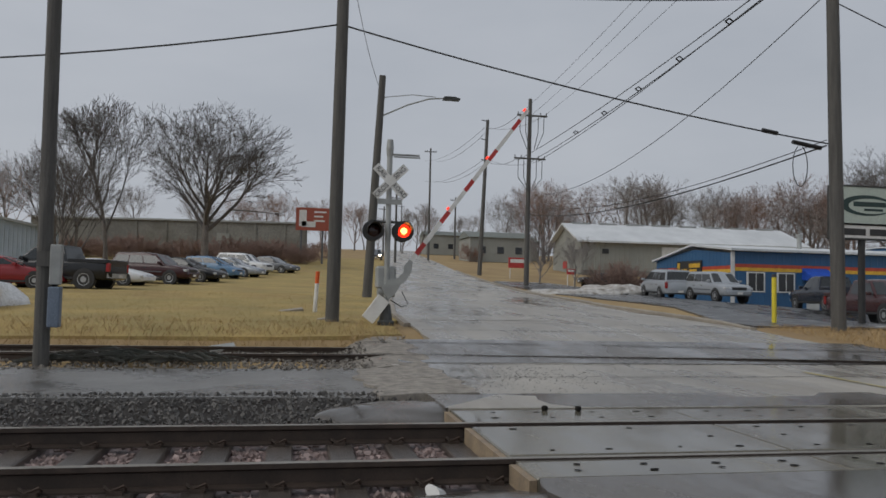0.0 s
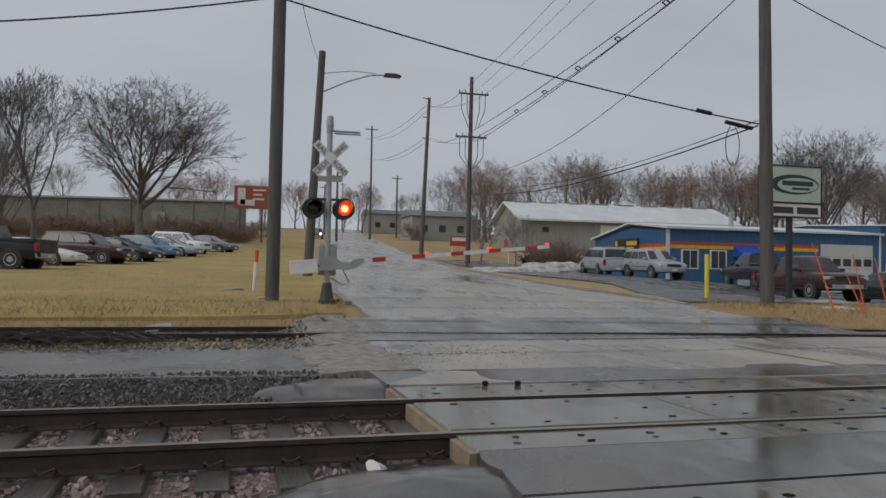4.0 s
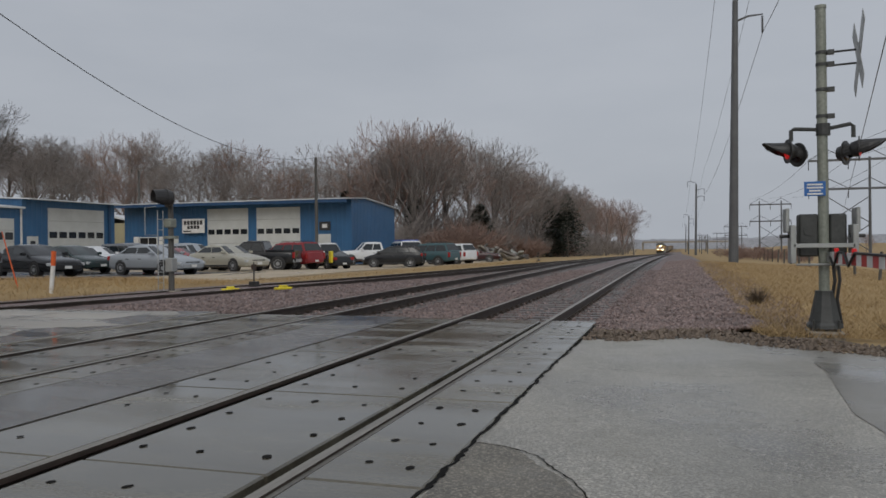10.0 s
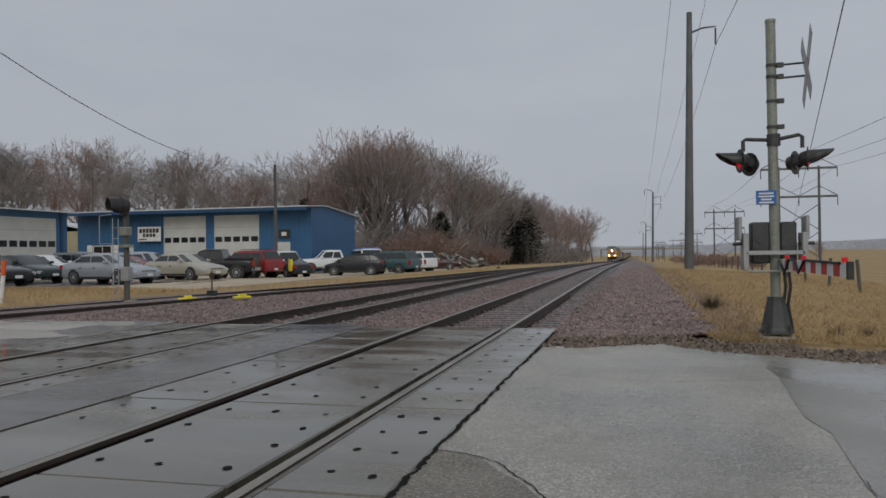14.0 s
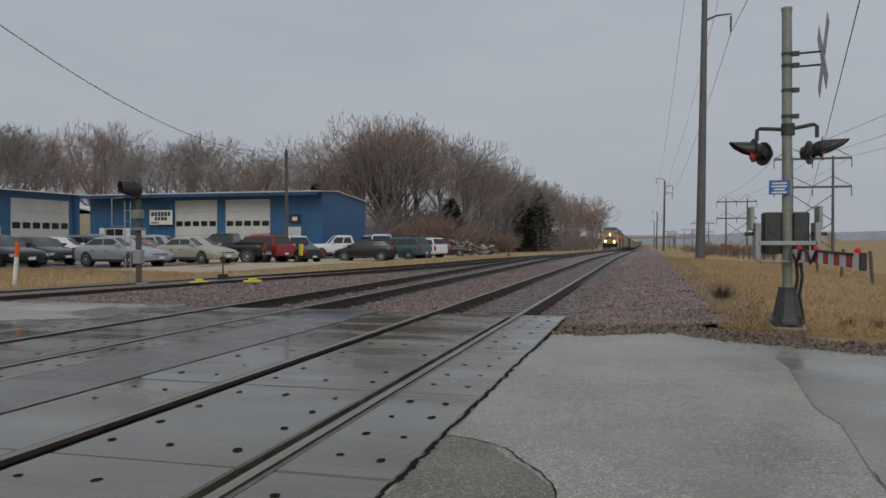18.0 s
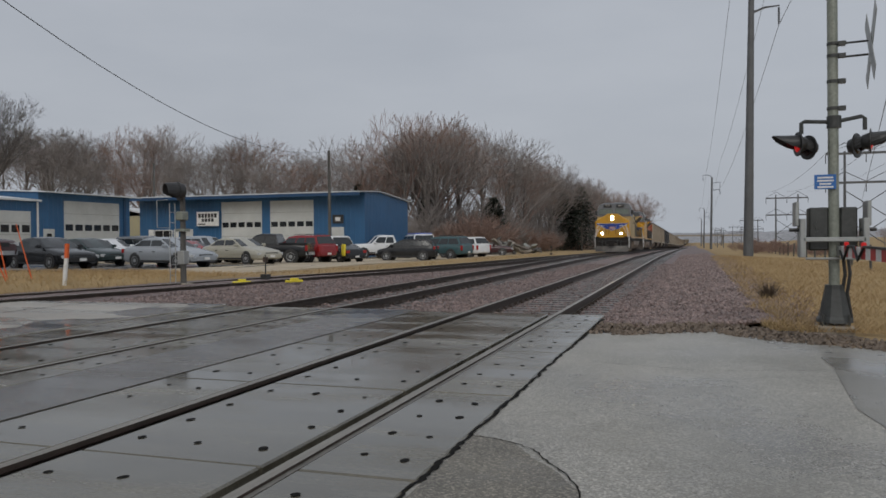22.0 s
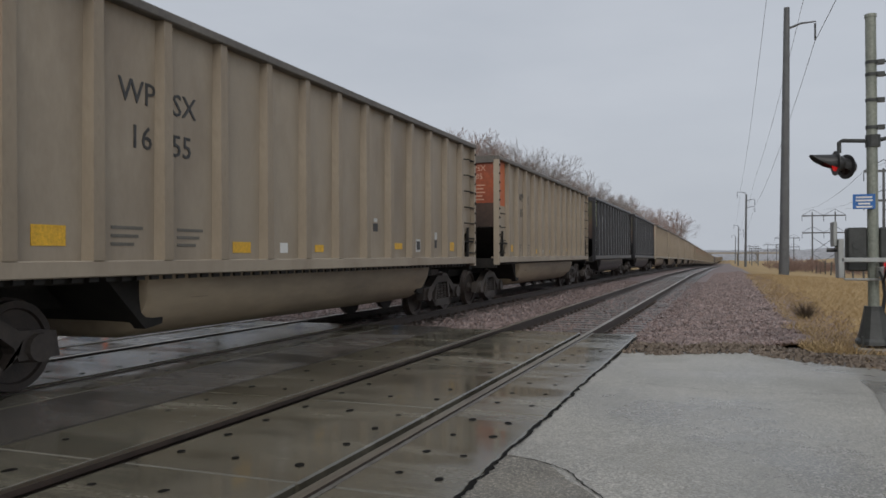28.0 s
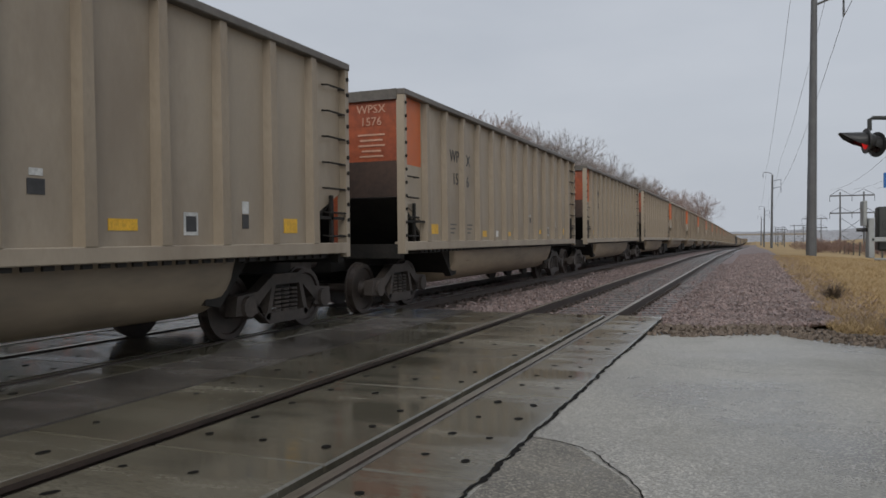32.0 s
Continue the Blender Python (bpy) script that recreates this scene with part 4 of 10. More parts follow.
def signal_near():
    x, y = 1.9, 11.9
    s = thing("crossing_signal", "grey crossing signal mast with flashing lights, gate machine and lowered arm", "crossing signal", "crossing signals")
    bm = bmesh.new()
    cyl(bm, (x, y, 0.4), (x - 0.02, y, 4.40), 0.068, 0.066, 18)
    cyl(bm, (x - 0.02, y, 4.38), (x - 0.02, y, 4.42), 0.073, 0.073, 18)
    part("mast", bm, MASTM, s, "weathered grey-green steel mast")
    bm = bmesh.new()
    loft(bm, [[(x + r * math.cos(k * math.pi / 4 + 0.39), y + r * math.sin(k * math.pi / 4 + 0.39), z) for k in range(8)] for z, r in ((0.06, 0.235), (0.10, 0.23), (0.14, 0.20), (0.5, 0.125), (0.56, 0.12))])
    for k in range(4):
        a = k * math.pi / 2 + 0.78
        cyl(bm, (x + 0.22 * math.cos(a), y + 0.22 * math.sin(a), 0.02), (x + 0.22 * math.cos(a), y + 0.22 * math.sin(a), 0.17), 0.02, None, 6)
    part("base_casting", bm, DARKGREY, s, "dark cast iron base")
    bm = bmesh.new()
    box(bm, x - 0.22, x + 0.22, y - 0.22, y + 0.22, -0.3, 0.02)
    bevel(bm, 0.02)
    part("foundation", bm, CURB, s, "small concrete footing")
    for z in (3.78, 3.62, 3.28, 2.92):
        bm = bmesh.new()
        cyl(bm, (x - 0.01, y, z - 0.02), (x - 0.01, y, z + 0.02), 0.078, None, 14)
        box(bm, x + 0.05, x + 0.14, y - 0.04, y + 0.03, z - 0.03, z + 0.03)
        part("band_clamp", bm, DARKGREY, s)
    for z in (3.78, 3.60):
        bm = bmesh.new()
        cyl(bm, (x + 0.06, y, z), (x + 0.41, y - 0.01, z + 0.01), 0.014, None, 6)
        part("bracket", bm, DARKGREY, s)
    crossbuck(s, (x + 0.43, y - 0.02, 3.72), -4, True)
    bm = bmesh.new()
    pipe(bm, [(x - 0.40, y, 2.60), (x - 0.40, y, 2.74), (x - 0.36, y, 2.765), (x, y, 2.74), (x + 0.33, y, 2.80), (x + 0.37, y, 2.77), (x + 0.37, y, 2.62)], 0.028, 8)
    cyl(bm, (x, y, 2.66), (x, y, 2.82), 0.09, None, 14)
    part("light_crossarm", bm, DARKGREY, s, "dark pipe crossarm")
    for cx, aims in ((x - 0.40, (194, 214)), (x + 0.38, (-14, -32))):
        for k, a in enumerate(aims):
            sx = 1 if cx > x else -1
            head(s, (cx + sx * (0.05 - 0.14 * k), y - 0.05 + 0.12 * k, 2.46 - 0.04 * k), a, "dim" if k == 0 else "off", 0.9, 0.72)
    bm = bmesh.new()
    box(bm, x - 0.255, x + 0.01, y - 0.10, y - 0.092, 1.84, 2.035)
    bevel(bm, 0.003)
    p = part("blue_sign", bm, BLUE_SIGN, s, "small blue information sign")
    for k in range(4):
        bm = bmesh.new()
        w = (0.19, 0.20, 0.14, 0.19)[k]
        box(bm, x - 0.122 - w / 2, x - 0.122 + w / 2, y - 0.105, y - 0.101, 1.995 - k * 0.042 - 0.012, 1.995 - k * 0.042 + 0.010)
        part("text_bar", bm, WHITE, p)
    bm = bmesh.new()
    box(bm, x - 0.31, x - 0.07, y - 0.02, y + 0.26, 1.02, 1.60)
    box(bm, x + 0.07, x + 0.28, y - 0.02, y + 0.26, 1.02, 1.60)
    box(bm, x - 0.10, x + 0.10, y + 0.08, y + 0.26, 1.02, 1.60)
    bevel(bm, 0.02)
    for z in (1.22, 1.36):
        cyl(bm, (x - 0.2, y - 0.035, z), (x - 0.2, y - 0.01, z), 0.05, None, 12)
    g = part("gate_machine", bm, DARKGREY, s, "dark gate machine housing")
    for d in ((x - 0.40, x + 0.36, y - 0.16, y - 0.11, 1.14, 1.20), (x - 0.37, x + 0.34, y - 0.16, y - 0.12, 0.90, 0.93), (x - 0.435, x - 0.365, y - 0.16, y + 0.16, 0.93, 1.45), (x + 0.325, x + 0.395, y - 0.16, y + 0.16, 0.93, 1.45)):
        bm = bmesh.new()
        box(bm, *d)
        bevel(bm, 0.008)
        part("support_arm", bm, GALV, s, "pale grey gate support arm")
    for sx in (-0.47, 0.40):
        bm = bmesh.new()
        box(bm, x + sx - 0.02, x + sx + 0.03, y - 0.1, y + 0.22, 1.35, 1.68)
        bevel(bm, 0.01)
        part("counterweight", bm, GALV, s)
        bm = bmesh.new()
        cyl(bm, (x + sx - 0.09, y - 0.02, 1.30), (x + sx + 0.1, y - 0.02, 1.30), 0.025, None, 8)
        part("shaft", bm, BLACKM, s)
    bm = bmesh.new()
    box(bm, x + 0.02, x + 0.09, y - 0.32, y - 0.07, 0.95, 1.08)
    part("arm_bracket", bm, GALV, s)
    n = 13
    for k in range(n):
        a, b = y - 0.25 - 3.35 * k / n, y - 0.25 - 3.35 * (k + 1) / n
        bm = bmesh.new()
        box(bm, x + 0.035, x + 0.075, b, a, 0.945, 1.085)
        part("arm_segment", bm, RED if k % 2 else WHITE, s, "red reflective arm stripe" if k % 2 else "white reflective arm stripe")
    bm = bmesh.new()
    box(bm, x + 0.03, x + 0.08, y - 3.68, y - 3.60, 0.93, 1.10)
    part("arm_end", bm, BLACKM, s)
    for dy in (0.55, 1.6, 3.45):
        bm = bmesh.new()
        box(bm, x + 0.03, x + 0.08, y - dy - 0.04, y - dy + 0.04, 1.087, 1.14)
        bevel(bm, 0.012)
        part("arm_light", bm, RED_DIM, s, "small red gate lamp")
    bm = bmesh.new()
    pipe(bm, [(x + 0.02, y - 0.3, 1.02), (x + 0.01, y - 0.6, 0.9), (x + 0.02, y - 0.85, 1.09), (x + 0.02, y - 1.2, 1.08), (x + 0.01, y - 1.5, 0.93), (x + 0.02, y - 1.8, 1.09), (x + 0.02, y - 3.4, 1.08)], 0.016, 5)
    part("arm_cable", bm, WIRE, s)
    for dx in (0.10, 0.16):
        bm = bmesh.new()
        pipe(bm, [(x + dx, y - 0.05, 0.95), (x + dx + 0.02, y - 0.06, 0.7), (x + dx - 0.01, y - 0.03, 0.45), (x + dx + 0.05, y, 0.1)], 0.022, 6)
        part("conduit", bm, BLACKM, s)
    return s


def signal_far():
    x, y, z0 = -18.2, 2.25, land(-18.2, 2.25)
    s = thing("crossing_signal", "silver crossing signal mast with crossbuck, lit red light, falling gate", "crossing signal", "crossing signals")
    bm = bmesh.new()
    cyl(bm, (x, y, z0 + 0.3), (x, y, z0 + 4.0), 0.066, None, 14)
    cyl(bm, (x, y, z0 + 3.95), (x, y, z0 + 4.12), 0.075, 0.09, 14)
    cyl(bm, (x, y, z0 + 4.12), (x, y, z0 + 4.32), 0.09, 0.07, 14)
    part("mast", bm, GALV, s, "galvanised steel mast")
    bm = bmesh.new()
    loft(bm, [[(x + r * math.cos(k * math.pi / 4 + 0.39), y + r * math.sin(k * math.pi / 4 + 0.39), z0 + z) for k in range(8)] for z, r in ((-0.1, 0.2), (0.1, 0.2), (0.14, 0.16), (0.46, 0.11), (0.5, 0.10))])
    part("base_casting", bm, DARKGREY, s)
    crossbuck(s, (x + 0.10, y + 0.02, z0 + 3.33), 0, False, 0.82)
    bm = bmesh.new()
    box(bm, x + 0.07, x + 0.085, y - 0.27, y + 0.30, z0 + 2.80, z0 + 2.93)
    part("track_plate", bm, GALV, s, "plain grey plate")
    bm = bmesh.new()
    cyl(bm, (x, y, z0 + 3.98), (x - 0.05, y + 0.70, z0 + 3.99), 0.025, None, 8)
    box(bm, x - 0.07, x - 0.03, y + 0.1, y + 0.72, z0 + 3.92, z0 + 3.95)
    part("top_arm", bm, GALV, s)
    bm = bmesh.new()
    cyl(bm, (x, y - 0.36, z0 + 2.40), (x, y + 0.36, z0 + 2.40), 0.03, None, 8)
    part("light_crossarm", bm, DARKGREY, s)
    for dy, lit in ((-0.345, "off"), (0.345, "lit")):
        head(s, (x + 0.14, y + dy, z0 + 2.19), 0, lit, 0.95)
        head(s, (x - 0.14, y + dy, z0 + 2.19), 180, "off", 0.95)
    bm = bmesh.new()
    box(bm, x - 0.25, x + 0.02, y - 0.25, y + 0.22, z0 + 0.85, z0 + 1.38)
    bevel(bm, 0.05)
    cyl(bm, (x - 0.1, y - 0.2, z0 + 0.78), (x - 0.1, y + 0.2, z0 + 0.78), 0.12, None, 12)
    part("gate_machine", bm, GALV, s, "grey gate machine")
    # the swinging arm: pivot at the machine
    bm = bmesh.new()
    prism(bm, [(-0.34, -0.14), (-0.1, -0.17), (0.12, -0.15), (0.3, -0.19), (0.5, -0.16), (0.7, -0.05), (0.7, 0.05), (0.52, 0.06), (0.38, -0.02), (0.2, 0.0), (0.05, 0.14), (-0.2, 0.17)], "x", -0.05, 0.03)
    arm = part("gate_arm", bm, GALV, s, "pale grey gate arm casting")
    arm.matrix_basis = pose(x + 0.14, y + 0.12, z0 + 0.95)
    bm = bmesh.new()
    box(bm, -0.03, 0.03, -0.98, -0.36, -0.19, 0.12)
    bevel(bm, 0.01)
    part("counterweight", bm, WHITE, arm, "pale rectangular counterweight plate")
    n = 15
    for k in range(n):
        a, b = 0.58 + 4.72 * k / n, 0.58 + 4.72 * (k + 1) / n
        bm = bmesh.new()
        w = 0.055 - 0.012 * k / n
        box(bm, -0.015, 0.015, a, b, 0.0 - w, 0.0 + w)
        part("arm_stripe", bm, RED if k % 3 == 1 else WHITE, arm)
    for d in (2.2, 3.75, 5.25):
        bm = bmesh.new()
        box(bm, -0.025, 0.03, d - 0.035, d + 0.035, 0.05, 0.09)
        part("arm_lamp", bm, RED_LIT, arm, "lit red gate lamp")
    bm = bmesh.new()
    pipe(bm, [(x + 0.05, y + 0.35, z0 + 0.8), (x + 0.1, y + 0.5, z0 + 0.5), (x + 0.1, y + 0.35, z0 + 0.45), (x, y + 0.1, z0 + 0.6)], 0.012, 5)
    part("cable", bm, WIRE, s)
    return s, arm


def block_signal():
    """The searchlight signal beside the siding, seen from behind."""
    x, y = -13.95, 19.35
    z0 = land(x, y)
    s = thing("block_signal", "weathered railway block signal with a black hooded head", "railway signal")
    bm = bmesh.new()
    cyl(bm, (x, y, z0 - 0.1), (x, y, z0 + 2.75), 0.085, 0.075, 12)
    part("post", bm, POLE_WOOD, s)
    bm = bmesh.new()
    box(bm, x - 0.15, x + 0.1, y - 0.15, y + 0.15, z0 + 1.82, z0 + 2.08)
    bevel(bm, 0.03)
    part("case", bm, MASTM, s, "grey signal mechanism case")
    bm = bmesh.new()
    cyl(bm, (x, y, z0 + 1.5), (x, y, z0 + 1.58), 0.2, None, 14)
    part("collar", bm, MASTM, s)
    bm = bmesh.new()
    m = Matrix.Translation((x + 0.02, y - 0.2, z0 + 2.66)) @ pose(0, 0, 0, 0, 4, 238) @ Matrix.Diagonal((0.62, 0.82, 0.86, 1))
    loft(bm, [[m @ Vector((d, r * math.cos(k * math.pi / 10), r * 1.12 * math.sin(k * math.pi / 10))) for k in range(20)] for d, r in ((-0.30, 0.12), (-0.26, 0.2), (-0.08, 0.25), (0.02, 0.28), (0.05, 0.28))])
    sec = []
    for d, half in ((0.04, 2.5), (0.3, 2.2), (0.62, 1.75)):
        sec.append([m @ Vector((d, 0.26 * math.sin(a), 0.29 * math.cos(a))) for a in np.linspace(-half, half, 13)] + [m @ Vector((d, 0.245 * math.sin(a), 0.275 * math.cos(a))) for a in np.linspace(half, -half, 13)])
    loft(bm, sec)
    part("signal_head", bm, BLACKM, s, "black hooded signal head")
    bm = bmesh.new()
    box(bm, x - 0.12, x + 0.12, y - 0.13, y + 0.12, z0 + 0.55, z0 + 0.95)
    bevel(bm, 0.02)
    part("relay_box", bm, GALV, s)
    for sx in (-0.22, -0.46):
        bm = bmesh.new()
        pipe(bm, [(x - 0.1, y + sx, z0 - 0.05), (x - 0.1, y + sx, z0 + 2.3)], 0.014, 5)
        part("ladder_rail", bm, GALV, s)
    for k in range(7):
        bm = bmesh.new()
        cyl(bm, (x - 0.1, y - 0.46, z0 + 0.25 + k * 0.3), (x - 0.1, y - 0.22, z0 + 0.25 + k * 0.3), 0.009, None, 5)
        part("rung", bm, GALV, s)
    bm = bmesh.new()
    pipe(bm, [(x - 0.1, y - 0.5, z0 + 1.6), (x - 0.1, y - 1.0, z0 + 1.6), (x - 0.1, y - 1.0, z0 + 2.35), (x - 0.05, y - 0.6, z0 + 2.4)], 0.012, 5)
    part("guard_rail", bm, GALV, s)
    bm = bmesh.new()
    box(bm, x - 0.2, x + 0.2, y - 0.2, y + 0.2, z0 - 0.25, z0 + 0.01)
    bevel(bm, 0.02)
    part("foundation", bm, CURB, s)
    return s


def trackside():
    for x, y, r in ((-13.2, 22.6, 0), (-10.6, 61, 0)):
        z = land(x, y)
        s = thing("switch_stand", "small rusty switch stand beside the siding", "switch stand", "switch stands")
        bm = bmesh.new()
        cyl(bm, (x, y, z - 0.05), (x, y, z + 0.75), 0.022, None, 6)
        box(bm, x - 0.12, x + 0.12, y - 0.12, y + 0.12, z - 0.05, z + 0.12)
        part("stand", bm, BLACKM, s)
        bm = bmesh.new()
        box(bm, x - 0.09, x + 0.09, y - 0.01, y + 0.01, z + 0.5, z + 0.68)
        part("target", bm, STEEL_RUST, s, "small rusty target plate")
    for k, (x, y) in enumerate(((-12.53, 20.15), (-11.3, 21.05))):
        bm = bmesh.new()
        m = pose(x, y, siding_z(y) - 0.05, 0, 0, 40 + 20 * k)
        box(bm, -0.26, 0.26, -0.10, 0.10, 0.0, 0.07, m)
        box(bm, -0.10, 0.12, -0.08, 0.08, 0.06, 0.13, m)
        bevel(bm, 0.015)
        solo("derail", bm, YELLOW, "bright yellow derail block on the siding rail", "derail", "derails")
    # marker posts
    for x, y, h, top in ((-22.1, 0.75, 1.15, 0.33), (-15.6, 16.6, 1.0, 0.38)):
        z = land(x, y)
        s = thing("marker_post", "white marker post with an orange top", "marker post", "marker posts")
        lean = 0.04
        bm = bmesh.new()
        cyl(bm, (x, y, z - 0.1), (x + lean, y + lean, z + h - top), 0.055, None, 10)
        part("post", bm, WHITE, s)
        bm = bmesh.new()
        cyl(bm, (x + lean, y + lean, z + h - top), (x + lean * 1.4, y + lean * 1.4, z + h), 0.057, None, 10)
        part("cap", bm, ORANGE, s, "orange plastic sleeve")
    for x, y, dx, dy, h in ((-17.5, 15.6, -0.55, -0.25, 1.8), (-17.2, 16.3, -0.25, -0.15, 1.5), (-17.0, 16.9, -0.3, -0.2, 1.45), (-16.8, 15.9, -0.35, -0.25, 1.0)):
        z = land(x, y)
        bm = bmesh.new()
        cyl(bm, (x, y, z - 0.05), (x + dx, y + dy, z + h), 0.02, 0.012, 6)
        solo("whip_marker", bm, ORANGE, "leaning orange fibreglass whip marker", "marker", "whip markers")
    x, y = -21.3, 14.3
    s = thing("bollard_post", "yellow steel guard post with a dark cap", "bollard")
    bm = bmesh.new()
    cyl(bm, (x, y, land(x, y) - 0.1), (x, y, land(x, y) + 1.35), 0.07, None, 12)
    part("post", bm, YELLOW, s)
    bm = bmesh.new()
    cyl(bm, (x, y, land(x, y) + 1.35), (x, y, land(x, y) + 1.45), 0.075, 0.06, 12)
    part("cap", bm, BLACKM, s)
    # utility covers and a dropped panel
    for x, y, sx, sy, r in ((-15.75, -1.15, 0.16, 0.24, 12), (-22.5, 0.1, 0.2, 0.34, 5), (-19.4, 0.9, 0.12, 0.16, 0)):
        bm = bmesh.new()
        box(bm, -sx, sx, -sy, sy, -0.06, 0.05, pose(x, y, land(x, y) + 0.02, 8, 14 if x > -16 else 3, r))
        bevel(bm, 0.01)
        solo("utility_cover", bm, GALV if x > -16 else CURB, "pale square utility cover lying in the grass", "utility cover", "utility covers")
    # heap of old cable and brush by the pole
    rng = random.Random(4)
    heap = thing("scrap_heap", "heap of dark brush and old cable beside the siding", "debris")
    for k in range(46):
        bm = bmesh.new()
        y0 = rng.uniform(-3.2, -1.2)
        x0 = rng.uniform(-13.9, -13.2)
        pts = [(x0 + rng.uniform(-0.2, 0.2), y0 + d * rng.uniform(0.3, 0.9), 0.02 + rng.uniform(0, 0.22) * (1 - abs(d))) for d in (-1, -0.4, 0.2, 0.9)]
        pipe(bm, pts, rng.uniform(0.012, 0.03), 4)
        part("cable_length", bm, mat("old_cable", (0.035, 0.04, 0.03), (0.05, 0.045, 0.035), rough=0.6), heap)
    # crushed cup by the near rail
    bm = bmesh.new()
    m = pose(-5.72, 1.15, -0.16, 70, 25, 40)
    loft(bm, [[m @ Vector((r * math.cos(k * math.pi / 6) * 1.1, r * math.sin(k * math.pi / 6) * 0.7, z)) for k in range(12)] for z, r in ((0, 0.04), (0.06, 0.05), (0.13, 0.055), (0.135, 0.06))])
    solo("paper_cup", bm, WHITE, "crushed white paper cup lying on the ballast", "litter")
    for x, y in ((-8.3, 2.75), (-8.25, 3.1)):
        bm = bmesh.new()
        box(bm, -0.03, 0.03, -0.03, 0.03, 0, 0.05, pose(x, y, -0.008, 0, 0, 20))
        bevel(bm, 0.012)
        solo("rubber_block", bm, RUBBER, "small black rubber lump on the panel", "debris", "rubber blocks")
    # crumbling asphalt ramps at the panel ends
    for x, y, sx, sy, seed in ((-8.95, 1.45, 0.72, 1.2, 1), (-4.95, 1.3, 0.66, 1.05, 2)):
        bm = bmesh.new()
        bmesh.ops.create_uvsphere(bm, u_segments=40, v_segments=24, radius=1.0)
        for v in bm.verts:
            n3 = noise.noise((v.co.x * 2 + seed, v.co.y * 2, v.co.z * 2)) * 0.2 + noise.noise((v.co.x * 6, v.co.y * 6, seed)) * 0.12
            v.co = Vector((x + v.co.x * sx * (1 + n3), y + v.co.y * sy * (1 + n3), -0.25 + v.co.z * (0.235 + 0.08 * n3)))
        solo("asphalt_mound", bm, ASPH_MID, "crumbling dark asphalt shoulder at the panel end", "asphalt", "asphalt mounds", "structure", True)


signal_near()
FAR_SIGNAL, FAR_ARM = signal_far()
block_signal()
trackside()


# ---- poles and wires ----
def pole(name, x, y, h, r0, r1, label, material=None, lean=(0, 0), base=None):
    z = land(x, y) if base is None else base
    s = thing(name, label, "utility pole", "utility poles")
    bm = bmesh.new()
    n = 6
    pipe(bm, [(x + lean[0] * k / n, y + lean[1] * k / n, z - 0.3 + (h + 0.3) * k / n) for k in range(n + 1)], [r0 + (r1 - r0) * k / n for k in range(n + 1)], 14)
    part("pole_shaft", bm, material or POLE_WOOD, s, smooth=False)
    return s


def wire(a, b, sag, r=0.012, label="sagging black overhead cable", group="overhead cables", n=18):
    a, b = Vector(a), Vector(b)
    pts = []
    for k in range(n + 1):
        t = k / n
        p = a.lerp(b, t)
        p.z -= sag * 4 * t * (1 - t)
        pts.append(p)
    bm = bmesh.new()
    pipe(bm, pts, r, 4)
    return solo("overhead_cable", bm, WIRE, label, "cable", group)


def crossarm(s, x, y, z, half, axis="y", material=None):
    bm = bmesh.new()
    if axis == "y":
        box(bm, x - 0.06, x + 0.06, y - half, y + half, z - 0.06, z + 0.06)
    else:
        box(bm, x - half, x + half, y - 0.06, y + 0.06, z - 0.06, z + 0.06)
    a = part("crossarm", bm, material or POLE_WOOD, s)
    for t in (-0.95, -0.55, 0.55, 0.95):
        bm = bmesh.new()
        px, py = (x, y + t * half) if axis == "y" else (x + t * half, y)
        for q in range(3):
            cyl(bm, (px, py, z + 0.06 + q * 0.07), (px, py, z + 0.12 + q * 0.07), 0.05, 0.03, 6)
        part("insulator", bm, DARKGREY, a)


